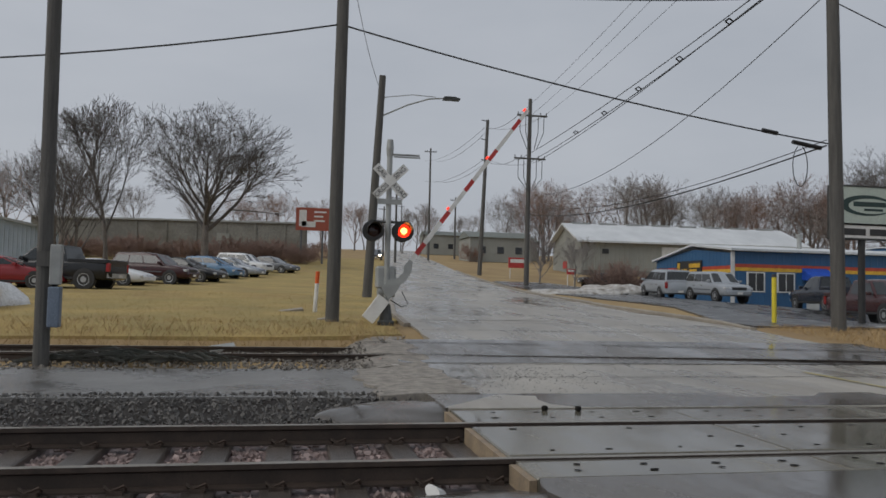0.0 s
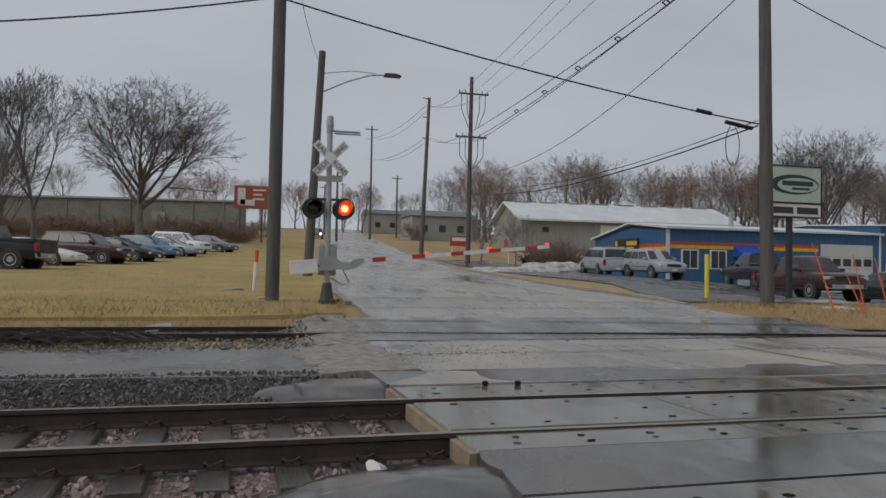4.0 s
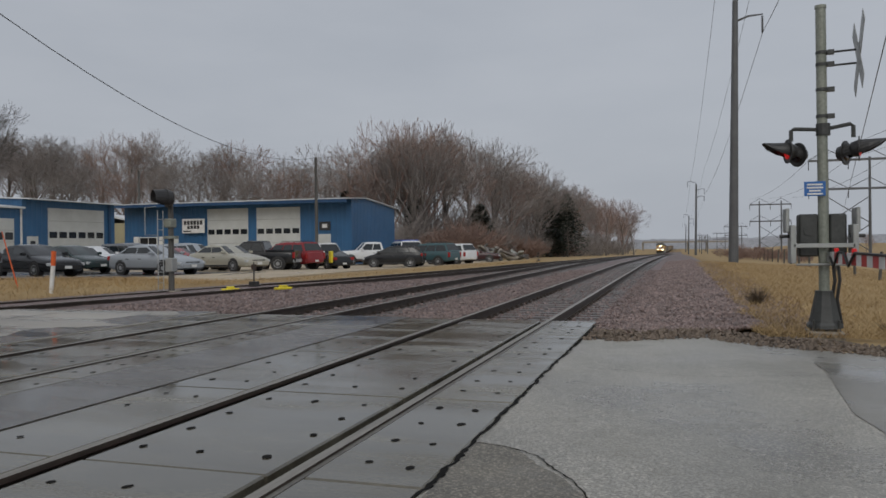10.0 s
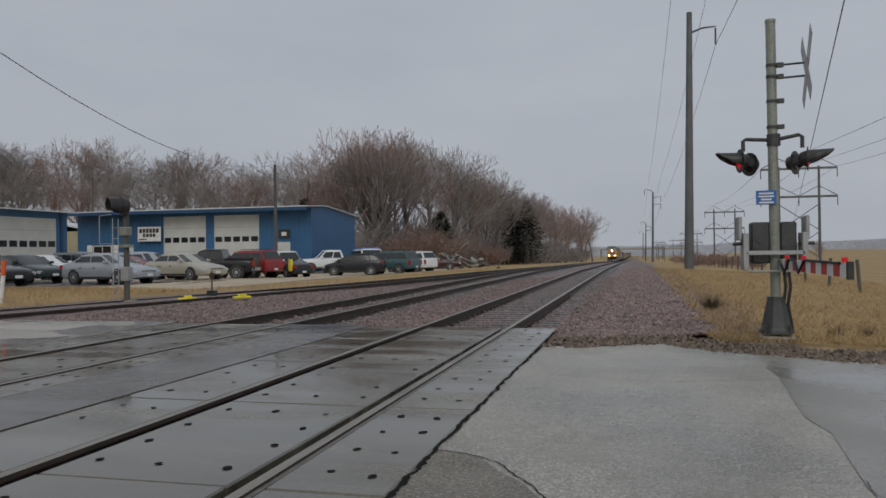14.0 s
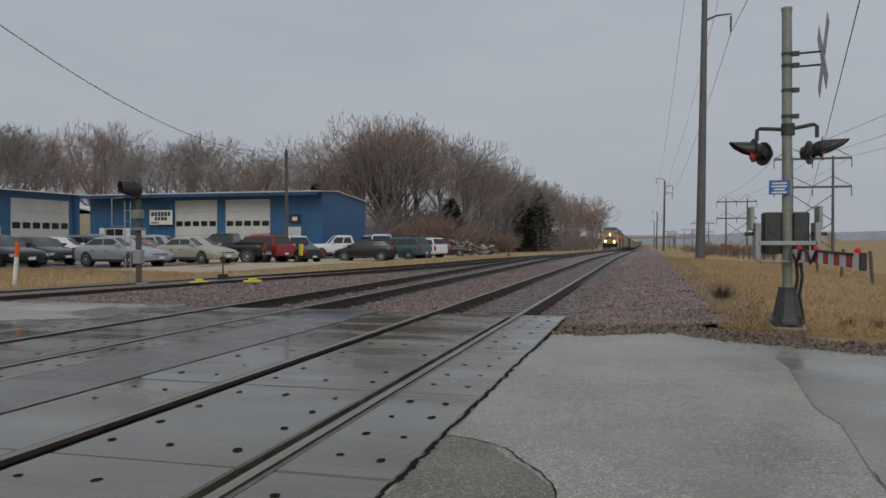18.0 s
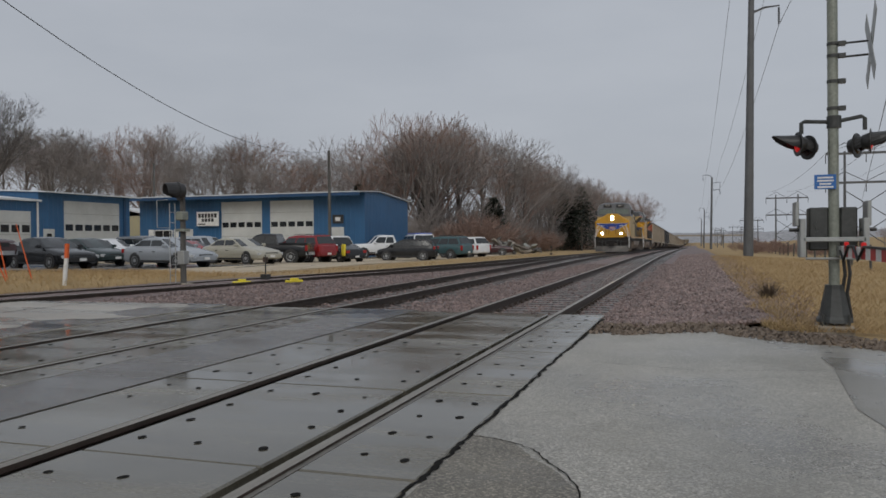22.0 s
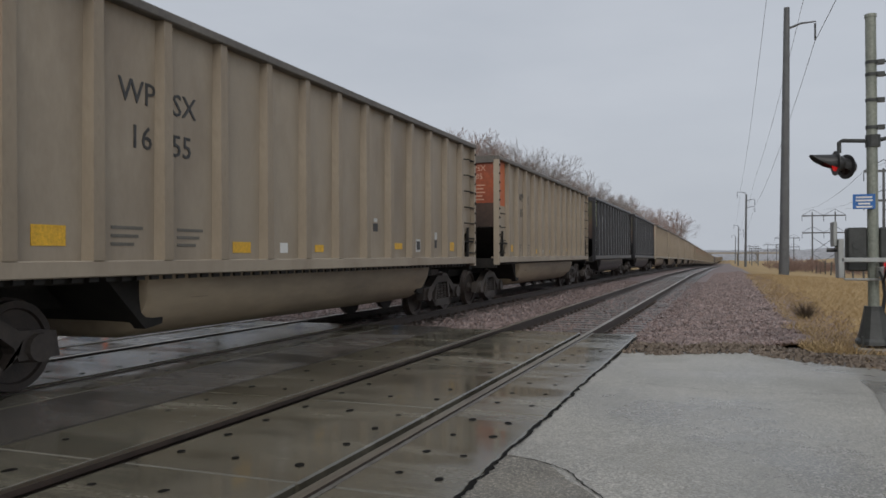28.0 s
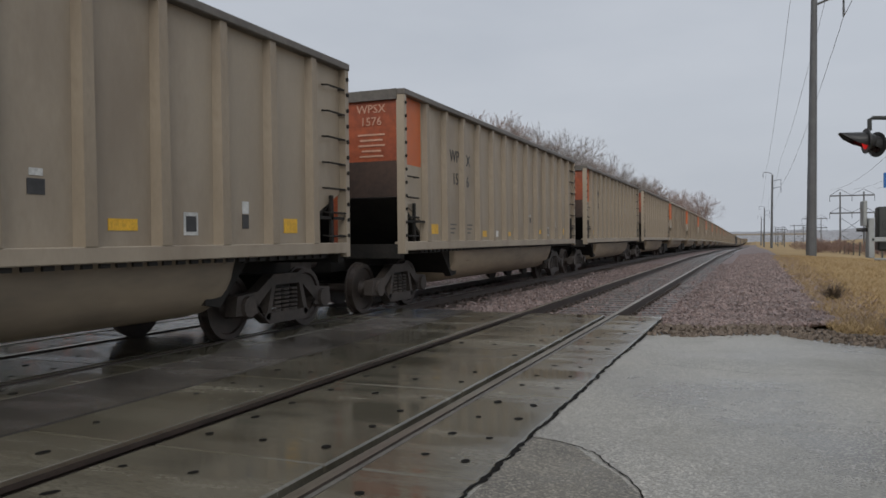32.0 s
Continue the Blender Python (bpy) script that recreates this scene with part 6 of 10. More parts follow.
def long_shop():
    """Blue workshop with two bay doors, front to the road, gable to the tracks."""
    xr, xl, y, d = -24.8, -46.4, 57.0, 9.6
    z0, eave = -0.35, 5.0
    root = thing("workshop", "long blue steel workshop with two white bay doors", "workshop building", "workshops", GROW)
    f = frame_of((xl, y, z0), (1, 0, 0))
    w = xr - xl
    ribbed(root, "front_wall", f, w, eave - z0, BLUE, 0.4, proud=0.015)
    gl = frame_of((xr, y, z0), (0, 1, 0))
    ribbed(root, "gable_wall", gl, d, eave, BLUE, 0.3, "", lambda u: eave - z0 + 0.02 + 0.13 * min(1, u / 2.6) - (0.53 * (u - 2.6) / (d - 2.6) if u > 2.6 else 0), 0.025)
    r = bmesh.new()
    prism(r, [(y - 1.5, eave - 0.04), (y + 2.6, eave + 0.17), (y + d + 0.25, eave - 0.37), (y + d + 0.25, eave - 0.31), (y + 2.6, eave + 0.23), (y - 1.5, eave + 0.03)], "x", xl - 0.3, xr + 0.25)
    part("roof", r, ROOF_W, root, "white-edged low pitched steel roof")
    slab_on(root, "fascia", f, -0.25, w + 0.2, eave - z0 - 0.30, eave - z0 - 0.05, 1.42, 1.47, BLUE_DK, "dark blue eave fascia")

    def at(px):
        # along the front from the left corner
        return px * w
    garage_door(root, f, at(0.388), at(0.568), 4.85, 5, (2.7, 3.12))
    garage_door(root, f, at(0.605), at(0.79), 4.85, 5, (2.7, 3.12))
    window_at(root, f, at(0.075), at(0.155), 1.4, 2.5)
    for a in (0.045, 0.165):
        slab_on(root, "shutter", f, at(a), at(a) + 0.5, 1.3, 2.6, 0.02, 0.06, WHITE, "white shutter")
    slab_on(root, "door", f, at(0.215), at(0.255), 0.3, 2.6, 0, 0.05, DOOR_W, "white door")
    slab_on(root, "door", f, at(0.865), at(0.915), 0.3, 2.6, 0, 0.05, DOOR_W, "white door")
    s = slab_on(root, "sign_board", f, at(0.285), at(0.385), 2.85, 4.05, 0.32, 0.38, WHITE, "white sign board with dark lettering bars")
    for a, b, c, d2 in [(0.293 + 0.0145 * k, 0.304 + 0.0145 * k, 3.55, 3.9) for k in range(6)] + [(0.308 + 0.0145 * k, 0.319 + 0.0145 * k, 3.2, 3.48) for k in range(4)] + [(0.29, 0.325, 2.95, 3.05)]:
        slab_on(root, "sign_bar", f, at(a), at(b), c, d2, 0.38, 0.39, BLACKM, parent=s)
    s = slab_on(root, "sign_board", f, at(0.87), at(0.915), 2.9, 3.6, 0.05, 0.09, BLACKM, "small dark sign with a white emblem")
    slab_on(root, "sign_bar", f, at(0.882), at(0.902), 3.1, 3.4, 0.09, 0.1, WHITE, parent=s)
    for a in (0.05, 0.3, 0.55, 0.8):
        bm = bmesh.new()
        cyl(bm, (xl + at(a), y + 3, eave - 0.2), (xl + at(a), y + 3, eave + 0.5), 0.09, None, 6)
        part("roof_vent", bm, GALV, root)
    # pale shed seen between the two workshops
    root = thing("storage_shed", "pale tan storage shed behind the workshops", "shed", m=GROW)
    bm = bmesh.new()
    box(bm, -54.5, -47.5, 60, 66, -0.1, 3.6)
    part("wall", bm, mat("tan_shed", (0.42, 0.38, 0.24), (0.36, 0.33, 0.22), rough=0.7, scale=0.5), root)
    bm = bmesh.new()
    prism(bm, [(-54.8, 3.55), (-51, 4.3), (-47.2, 3.55), (-47.2, 3.7), (-51, 4.45), (-54.8, 3.7)], "y", 59.8, 66.2)
    part("roof", bm, ROOF_W, root)


def other_buildings():
    # grey hall with a pale roof across the road
    root = thing("grey_hall", "grey steel hall with a pale ridged roof", "hall building")
    ln, dp, e, r = 29.0, 12.0, 4.2, 6.5
    f = frame_of((-88.5, 34.3, 3.5), (0.05, 0.998, 0))
    gl = frame_of(f @ Vector((0, 0, -dp)), f.to_3x3() @ Vector((0, 0, 1)))
    ribbed(root, "front_wall", f, ln, e, STONE_W, 0.6, proud=0.04)
    ribbed(root, "gable_wall", gl, dp, e, STONE_W, 0.6, "", lambda u: e + (r - e) * (1 - abs(u - dp / 2) / (dp / 2)), 0.04)
    bm = bmesh.new()
    prof = [(0.7, e - 0.28), (-dp / 2, r), (-dp - 0.6, e - 0.25), (-dp - 0.6, e - 0.05), (-dp / 2, r + 0.22), (0.7, e - 0.05)]
    loft(bm, [[f @ Vector((u, v, w)) for w, v in prof] for u in (-0.7, ln + 0.6)])
    part("roof", bm, ROOF_W, root, "pale weathered steel roof")
    for k in range(8):
        u = ln * (k + 0.5) / 8
        slab_on(root, "ridge_vent", f, u - 1.2, u + 1.2, r + 0.1, r + 0.36, -dp / 2 - 0.25, -dp / 2 + 0.25, GALV)
    slab_on(root, "door", f, 10.2, 14.4, 0.1, 3.6, 0, 0.08, WHITE, "white roller door")
    slab_on(root, "window", gl, dp * 0.4, dp * 0.4 + 1.6, 0.9, 1.8, 0, 0.08, RED, "red-framed window")
    slab_on(root, "vent", f, 2.6, 3.4, 2.6, 3.2, 0, 0.08, BLACKM)
    slab_on(root, "plinth", f, 0, ln, -0.6, 0.6, 0.05, 0.12, BLOCK)
    # long weathered building on the left
    root = thing("warehouse", "long low weathered grey warehouse with a brown base", "warehouse")
    f = frame_of((-117.5, -36.0, 4.6), (5.3, 37.0, 0))
    ln = math.hypot(5.3, 37.0)
    bm = bmesh.new()
    box(bm, 0, ln, 0, 5.6, -9, 0, f)
    part("wall", bm, BLOCK, root)
    slab_on(root, "plinth", f, 0, ln, 0, 1.7, 0, 0.1, BRICKY, "brown brick base")
    slab_on(root, "roof", f, -0.3, ln + 0.3, 5.6, 5.85, -9.3, 0.3, GALV, "grey parapet roof edge")
    for k in range(9):
        slab_on(root, "pilaster", f, ln * (k + 0.5) / 9 - 0.15, ln * (k + 0.5) / 9 + 0.15, 0, 5.6, 0.0, 0.12, BLOCK)
    slab_on(root, "door", f, ln * 0.69, ln * 0.69 + 1.8, 0.6, 4.0, 0, 0.14, STONE_W, "pale steel door")
    # pale shed at the far left
    root = thing("metal_shed", "pale blue-grey metal shed with a sloping roof", "shed")
    f = frame_of((-74, -37, 2.4), (-4, 15.5, 0))
    w = math.hypot(4, 15.5)
    ribbed(root, "wall", f, w, 5, mat("pale_blue_metal", (0.40, 0.46, 0.52), (0.34, 0.40, 0.46), rough=0.5, scale=0.4), 0.35, "", lambda u: 6.6 - 0.19 * u, 0.03)
    bm = bmesh.new()
    m = f
    box(bm, -0.4, w + 0.3, -0.05, 0.18, -9, 0.35, m @ Matrix.Translation((0, 6.6, 0)) @ pose(0, 0, 0, 0, 0, -math.degrees(math.atan(0.19))))
    part("roof", bm, GALV, root)
    bm = bmesh.new()
    box(bm, 0, w, 0, 3.4, -8.6, -0.21, f)
    part("side", bm, MATS["pale_blue_metal"], root)
    # low green-roofed houses up the road
    for x, y, w, d, h, mt in ((-136, 36, 11, 9, 4.0, STONE_W), (-152, 42, 12, 9, 3.6, BLOCK), (-128, -3, 8, 6, 3.6, STONE_W), (-190, 38, 12, 10, 4.5, STONE_W)):
        z = land(x, y)
        root = thing("house", "small pale house up the road", "house", "houses")
        bm = bmesh.new()
        box(bm, x - d / 2, x + d / 2, y - w / 2, y + w / 2, z - 0.3, z + h)
        part("wall", bm, mt, root)
        bm = bmesh.new()
        prism(bm, [(x - d / 2 - 0.4, z + h), (x, z + h + 1.3), (x + d / 2 + 0.4, z + h)], "y", y - w / 2 - 0.3, y + w / 2 + 0.3)
        part("roof", bm, mat("roof_grey_green", (0.20, 0.22, 0.20), rough=0.7), root)
        for k in range(3):
            bm = bmesh.new()
            box(bm, x + d / 2, x + d / 2 + 0.06, y - w * 0.3 + k * w * 0.3 - 0.6, y - w * 0.3 + k * w * 0.3 + 0.6, z + 1.2, z + 2.4)
            part("window", bm, GLASS, root)
    # tyre sign on its post
    x, y = -22.7, 18.45
    z = land(x, y)
    root = thing("pylon_sign", "pale green and white pylon sign with ring emblem on black post", "sign")
    bm = bmesh.new()
    cyl(bm, (x, y, z - 0.2), (x, y, 3.4), 0.11, None, 12)
    part("post", bm, BLACKM, root)
    SIGNG = mat("sign_pale_green", (0.50, 0.57, 0.50), (0.46, 0.53, 0.47), rough=0.4, scale=1)
    for z0, z1, nm in ((3.72, 4.92, "upper_panel"), (3.24, 3.66, "lower_panel")):
        bm = bmesh.new()
        box(bm, x - 0.14, x + 0.14, 17.35, 19.62, z0, z1)
        p = part(nm, bm, SIGNG if nm == "upper_panel" else WHITE, root)
        for a, b, c, d in ((17.31, 19.66, z1, z1 + 0.05), (17.31, 19.66, z0 - 0.05, z0), (17.31, 17.36, z0, z1), (19.61, 19.66, z0, z1)):
            bm = bmesh.new()
            box(bm, x - 0.16, x + 0.16, a, b, c, d)
            part("sign_frame", bm, DARKGREY, p)
        if nm == "upper_panel":
            DKG = mat("sign_dark_green", (0.02, 0.05, 0.045), rough=0.4)
            bm = bmesh.new()
            n = 28
            outer = [bm.verts.new((x + 0.146, 18.55 + 0.98 * math.cos(k * 2 * math.pi / n), 4.32 + 0.34 * math.sin(k * 2 * math.pi / n))) for k in range(n)]
            inner = [bm.verts.new((x + 0.146, 18.68 + 0.82 * math.cos(k * 2 * math.pi / n), 4.30 + 0.25 * math.sin(k * 2 * math.pi / n))) for k in range(n)]
            for k in range(n):
                q = (k + 1) % n
                bm.faces.new((outer[k], outer[q], inner[q], inner[k]))
            part("ring_emblem", bm, DKG, p, "dark green oval ring")
            for a, b, c, d in ((18.05, 19.3, 4.28, 4.44), (18.45, 19.15, 4.14, 4.22)):
                bm = bmesh.new()
                box(bm, x + 0.14, x + 0.148, a, b, c, d)
                part("text_bar", bm, DKG, p)
        else:
            for a, b in ((17.5, 18.5), (18.65, 19.5)):
                bm = bmesh.new()
                box(bm, x + 0.14, x + 0.148, a, b, 3.33, 3.55)
                part("text_bar", bm, BLACKM, p)
    # red billboard up the road
    root = thing("billboard", "red roadside billboard with a white picture shape", "billboard")
    x, y, z = -96.8, 1.3, land(-96.8, 1.3)
    bm = bmesh.new()
    box(bm, x - 0.15, x + 0.15, y - 0.9, y + 3.2, z + 4.1, z + 6.9)
    b = part("board", bm, mat("billboard_red", (0.36, 0.085, 0.05), (0.32, 0.08, 0.05), rough=0.5, grain=(0.9, 1.05)), root)
    bm = bmesh.new()
    box(bm, x + 0.15, x + 0.17, y - 0.5, y + 0.4, z + 4.6, z + 6.6)
    box(bm, x + 0.15, x + 0.17, y - 0.2, y + 1.5, z + 4.5, z + 5.2)
    part("picture_shape", bm, WHITE, b)
    for k, ww in enumerate((1.5, 1.1, 1.3)):
        bm = bmesh.new()
        box(bm, x + 0.15, x + 0.17, y + 1.3, y + 1.3 + ww, z + 6.3 - 0.55 * k, z + 6.5 - 0.55 * k)
        part("text_bar", bm, WHITE, b)
    for dy in (-0.2, 2.4):
        bm = bmesh.new()
        cyl(bm, (x, y + dy, z - 0.2), (x, y + dy, z + 4.1), 0.12, None, 8)
        part("post", bm, GALV_DK, root)
    for x, y, w, h, mt in ((-72.7, 21.6, 0.9, 1.0, RED), (-66, 24.6, 0.4, 0.5, RED)):
        z = land(x, y)
        root = thing("yard_sign", "small red and white sign on short posts", "sign", "yard signs")
        bm = bmesh.new()
        box(bm, x - 0.05, x + 0.05, y - w, y + w, z + 1.0, z + 1.0 + h)
        part("board", bm, mt, root)
        bm = bmesh.new()
        box(bm, x + 0.05, x + 0.06, y - w * 0.8, y + w * 0.8, z + 1.0 + h * 0.5, z + 1.0 + h * 0.85)
        part("text_bar", bm, WHITE, root)
        for s in (-0.8, 0.8):
            bm = bmesh.new()
            cyl(bm, (x, y + s * w, z - 0.1), (x, y + s * w, z + 1.0), 0.05, None, 6)
            part("post", bm, WHITE, root)
    # road bridge far down the line
    root = thing("overpass", "distant concrete road bridge over the railway", "bridge")
    z = track_z(700)
    bm = bmesh.new()
    box(bm, -30, 44, 700, 712, z + 6.6, z + 7.9)
    part("deck", bm, CURB, root)
    for x in (-30, -14, 8, 24, 44):
        bm = bmesh.new()
        box(bm, x - 0.7, x + 0.7, 703, 709, z - 1, z + 6.6)
        part("pier", bm, CURB, root)


def snow_and_heaps():
    def heap(name, x, y, sx, sy, h, material, label, cat, seed):
        bm = bmesh.new()
        bmesh.ops.create_icosphere(bm, subdivisions=4, radius=1.0)
        z = land(x, y)
        for v in bm.verts:
            n3 = 0.3 * noise.noise((v.co.x * 1.6 + seed, v.co.y * 1.6, v.co.z)) + 0.12 * noise.noise((v.co.x * 5, v.co.y * 5 + seed, v.co.z * 3))
            v.co = Vector((x + v.co.x * sx * (1 + n3), y + v.co.y * sy * (1 + n3), z - 0.1 + max(-0.2, v.co.z) * h * (1 + 1.5 * n3)))
        solo(name, bm, material, label, cat, "snow piles" if cat == "snow" else "", smooth=True)
    heap("snowbank", -22.4, -8.9, 2.4, 1.9, 1.0, SNOW_W, "dirty old snow pile on the lawn edge", "snow", 1)
    heap("snowbank", -45.5, 16.9, 0.9, 3.6, 0.34, SNOW, "low dirty snow bank beside the drive", "snow", 2)
    heap("snowbank", -49, 21.4, 1.5, 3.0, 0.6, SNOW, "dirty grey snow bank beside the drive", "snow", 3)
    heap("snowbank", -18.2, 16.2, 0.35, 0.9, 0.12, SNOW, "thin snow patch on the verge", "snow", 4)
    heap("snowbank", -20.6, 18.0, 0.4, 1.3, 0.14, SNOW, "thin snow patch on the verge", "snow", 5)
    rng = random.Random(9)
    root = thing("rubble_pile", "heap of broken boards and rubble at the lot end", "rubble")
    for k in range(46):
        bm = bmesh.new()
        m = pose(-18.6 + rng.uniform(-3.4, 3.4), 80 + rng.uniform(-2, 2), land(-18, 80) + rng.uniform(0.0, 1.3) * (1 - rng.random() ** 2 * 0.5), rng.uniform(-35, 35), rng.uniform(-35, 35), rng.uniform(0, 180))
        box(bm, -rng.uniform(0.3, 1.3), rng.uniform(0.3, 1.3), -rng.uniform(0.1, 0.4), rng.uniform(0.1, 0.4), -0.08, 0.08, m)
        part("board", bm, rng.choice((POLE_WOOD, CURB, STONE_W, BARK)), root)


shop()
long_shop()
other_buildings()
snow_and_heaps()


# ---- parked vehicles ----
TYRE = mat("tyre_rubber", (0.02, 0.02, 0.02), (0.03, 0.03, 0.03), rough=0.7, scale=8)
RIM = mat("alloy_rim", (0.42, 0.43, 0.44), (0.34, 0.35, 0.36), rough=0.35, metal=0.5, scale=6, grain=(0.88, 1.07))
CARGLASS = mat("car_glass", (0.016, 0.02, 0.022), (0.02, 0.024, 0.025), rough=0.06, scale=0.8, fine=6, bump=0.0, spec=0.7, rvar=0.02)
CLEAR = mat("headlamp_lens", (0.55, 0.56, 0.57), (0.45, 0.46, 0.47), rough=0.15, scale=6, bump=0, grain=(0.88, 1.07))
TAIL = mat("tail_lamp", (0.35, 0.02, 0.02), (0.28, 0.015, 0.015), rough=0.2, scale=6, bump=0)
PLASTIC = mat("black_trim", (0.03, 0.03, 0.031), rough=0.6, scale=6)

# front is +x; body: (x, height of the shoulder line); cab: foot of the windscreen, roof front, roof middle, roof rear, foot of the rear glass
SHAPES = {
    "sedan": dict(w=0.90, zb=0.22, body=[(2.40, 0.52), (2.33, 0.64), (2.1, 0.72), (1.5, 0.83), (0.95, 0.92), (0, 0.94), (-1.3, 0.96), (-1.75, 0.97), (-2.2, 0.95), (-2.36, 0.86), (-2.42, 0.55)], cab=[(1.0, 0.90), (0.12, 1.36), (-0.35, 1.42), (-1.0, 1.37), (-1.8, 0.96)], wb=1.40, r=0.32),
    "hatch": dict(w=0.88, zb=0.22, body=[(2.15, 0.52), (2.08, 0.68), (1.85, 0.78), (1.35, 0.90), (1.0, 0.97), (0, 0.99), (-1.5, 1.02), (-2.0, 1.03), (-2.14, 0.9), (-2.18, 0.55)], cab=[(1.25, 0.96), (0.25, 1.45), (-0.3, 1.51), (-1.5, 1.45), (-2.05, 1.0)], wb=1.3, r=0.32),
    "suv": dict(w=0.92, zb=0.34, body=[(2.32, 0.60), (2.26, 0.86), (2.1, 0.96), (1.4, 1.03), (0.98, 1.07), (0, 1.08), (-1.6, 1.09), (-2.15, 1.08), (-2.28, 1.0), (-2.33, 0.6)], cab=[(1.05, 1.05), (0.42, 1.62), (-0.2, 1.70), (-1.85, 1.68), (-2.2, 1.08)], wb=1.36, r=0.37),
    "van": dict(w=0.97, zb=0.25, body=[(2.45, 0.55), (2.38, 0.74), (2.15, 0.86), (1.75, 0.98), (1.35, 1.02), (0, 1.03), (-1.5, 1.05), (-2.25, 1.05), (-2.4, 0.95), (-2.46, 0.6)], cab=[(1.75, 0.97), (0.75, 1.64), (0.1, 1.73), (-2.0, 1.70), (-2.36, 1.05)], wb=1.5, r=0.34),
    "pickup": dict(w=0.98, zb=0.38, body=[(2.80, 0.66), (2.76, 0.95), (2.6, 1.06), (1.9, 1.12), (1.1, 1.15), (0, 1.16), (-0.9, 1.16), (-2.68, 1.16), (-2.77, 1.12), (-2.8, 0.66)], cab=[(1.15, 1.12), (0.50, 1.74), (0.15, 1.81), (-0.72, 1.79), (-0.95, 1.15)], wb=1.75, r=0.40, bed=(-2.7, -1.02)),
    "coupe": dict(w=0.89, zb=0.20, body=[(2.32, 0.48), (2.24, 0.58), (2.0, 0.66), (1.4, 0.79), (0.85, 0.88), (0, 0.90), (-1.3, 0.92), (-2.05, 0.92), (-2.24, 0.84), (-2.31, 0.5)], cab=[(0.9, 0.86), (-0.05, 1.27), (-0.4, 1.32), (-1.0, 1.27), (-1.95, 0.91)], wb=1.36, r=0.32),
}


def car(kind, paint, label, x, y, heading, category=None, name=None, roof_rack=False, size=1.0, lower=None):
    d = SHAPES[kind]
    z = land(x, y)
    zx = (land(x + math.cos(radians(heading)), y + math.sin(radians(heading))) - z)
    root = thing(name or {"sedan": "sedan", "hatch": "hatchback", "suv": "suv", "van": "minivan", "pickup": "pickup_truck", "coupe": "coupe"}[kind], label, category or ("pickup truck" if kind == "pickup" else "car"), "parked vehicles", pose(x, y, z, 0, -math.degrees(math.atan(zx)), heading) @ Matrix.Diagonal((size, size, size, 1)))
    w, r, wb, zb = d["w"], d["r"], d["wb"], d["zb"]
    x0, x1 = d["body"][0][0], d["body"][-1][0]
    bx, bz = [-p[0] for p in d["body"]], [p[1] for p in d["body"]]
    bm = bmesh.new()
    secs = []
    stations = [x0, x0 - 0.05, x0 - 0.15, x0 - 0.3] + list(np.linspace(x0 - 0.55, x1 + 0.5, 13)) + [x1 + 0.28, x1 + 0.13, x1 + 0.05, x1]
    for sx in stations:
        zt = float(np.interp(-sx, bx, bz))
        q = abs(sx - (x0 + x1) / 2) / ((x0 - x1) / 2)
        ww = w * (1 - 0.05 * q ** 4 - 0.20 * q ** 22)
        b = zb + 0.10 * q ** 14
        half = [(ww * 0.86, b), (ww * 0.955, b + 0.07), (ww * 0.99, b + 0.2 * (zt - b) + 0.05), (ww, b + 0.55 * (zt - b)), (ww * 0.985, b + 0.8 * (zt - b)), (ww * 0.945, zt - 0.05), (ww * 0.86, zt - 0.008), (ww * 0.5, zt + 0.018), (ww * 0.12, zt + 0.026)]
        secs.append([(sx, u, v) for u, v in half] + [(sx, -u, v) for u, v in half[::-1]])
    loft(bm, secs)
    part("body", bm, paint, root, smooth=40)
    cab = d["cab"]
    base = min(cab[0][1], cab[-1][1]) - 0.04
    top = max(c[1] for c in cab)

    def half_at(zz):
        return w * (0.925 - 0.20 * max(0.0, (zz - base) / (top - base)) ** 1.15)
    cx, cz = [-c[0] for c in cab], [c[1] for c in cab]
    bm = bmesh.new()
    secs = []
    for sx in sorted(set([c[0] for c in cab] + list(np.linspace(cab[1][0], cab[3][0], 6))), reverse=True):
        zt = float(np.interp(-sx, cx, cz))
        zs = max(zt - 0.05, base + 0.01)
        h = half_at(zs)
        side = [(half_at(base + (zs - base) * k / 3), base + (zs - base) * k / 3) for k in range(4)]
        half = side + [(h * 0.95, zt - 0.015), (h * 0.75, zt + 0.004), (h * 0.3, zt + 0.016)]
        secs.append([(sx, u, v) for u, v in half] + [(sx, -u, v) for u, v in half[::-1]])
    loft(bm, secs)
    part("cabin", bm, paint, root, "painted roof and pillars", smooth=35)

    def pane(name, pts, out):
        b = bmesh.new()
        o = Vector(out)
        loft(b, [[Vector(p) + o * t for p in pts] for t in (-0.02, 0.012)])
        part(name, b, CARGLASS, root, "dark tinted glass")
    # windscreen and rear glass
    for a, c, nm, out in ((cab[0], cab[1], "windscreen", (0.5, 0, 0.85)), (cab[4], cab[3], "rear_glass", (-0.6, 0, 0.8))):
        lo, hi = (0.10, 0.93) if nm == "windscreen" or kind in ("sedan", "coupe") else (0.12, 0.85)
        pts = []
        for t, s in ((lo, 1), (hi, 1), (hi, -1), (lo, -1)):
            zz = a[1] + (c[1] - a[1]) * t
            pts.append((a[0] + (c[0] - a[0]) * t, s * (half_at(zz) - 0.07), zz))
        pane(nm, pts, out)
    zr = top
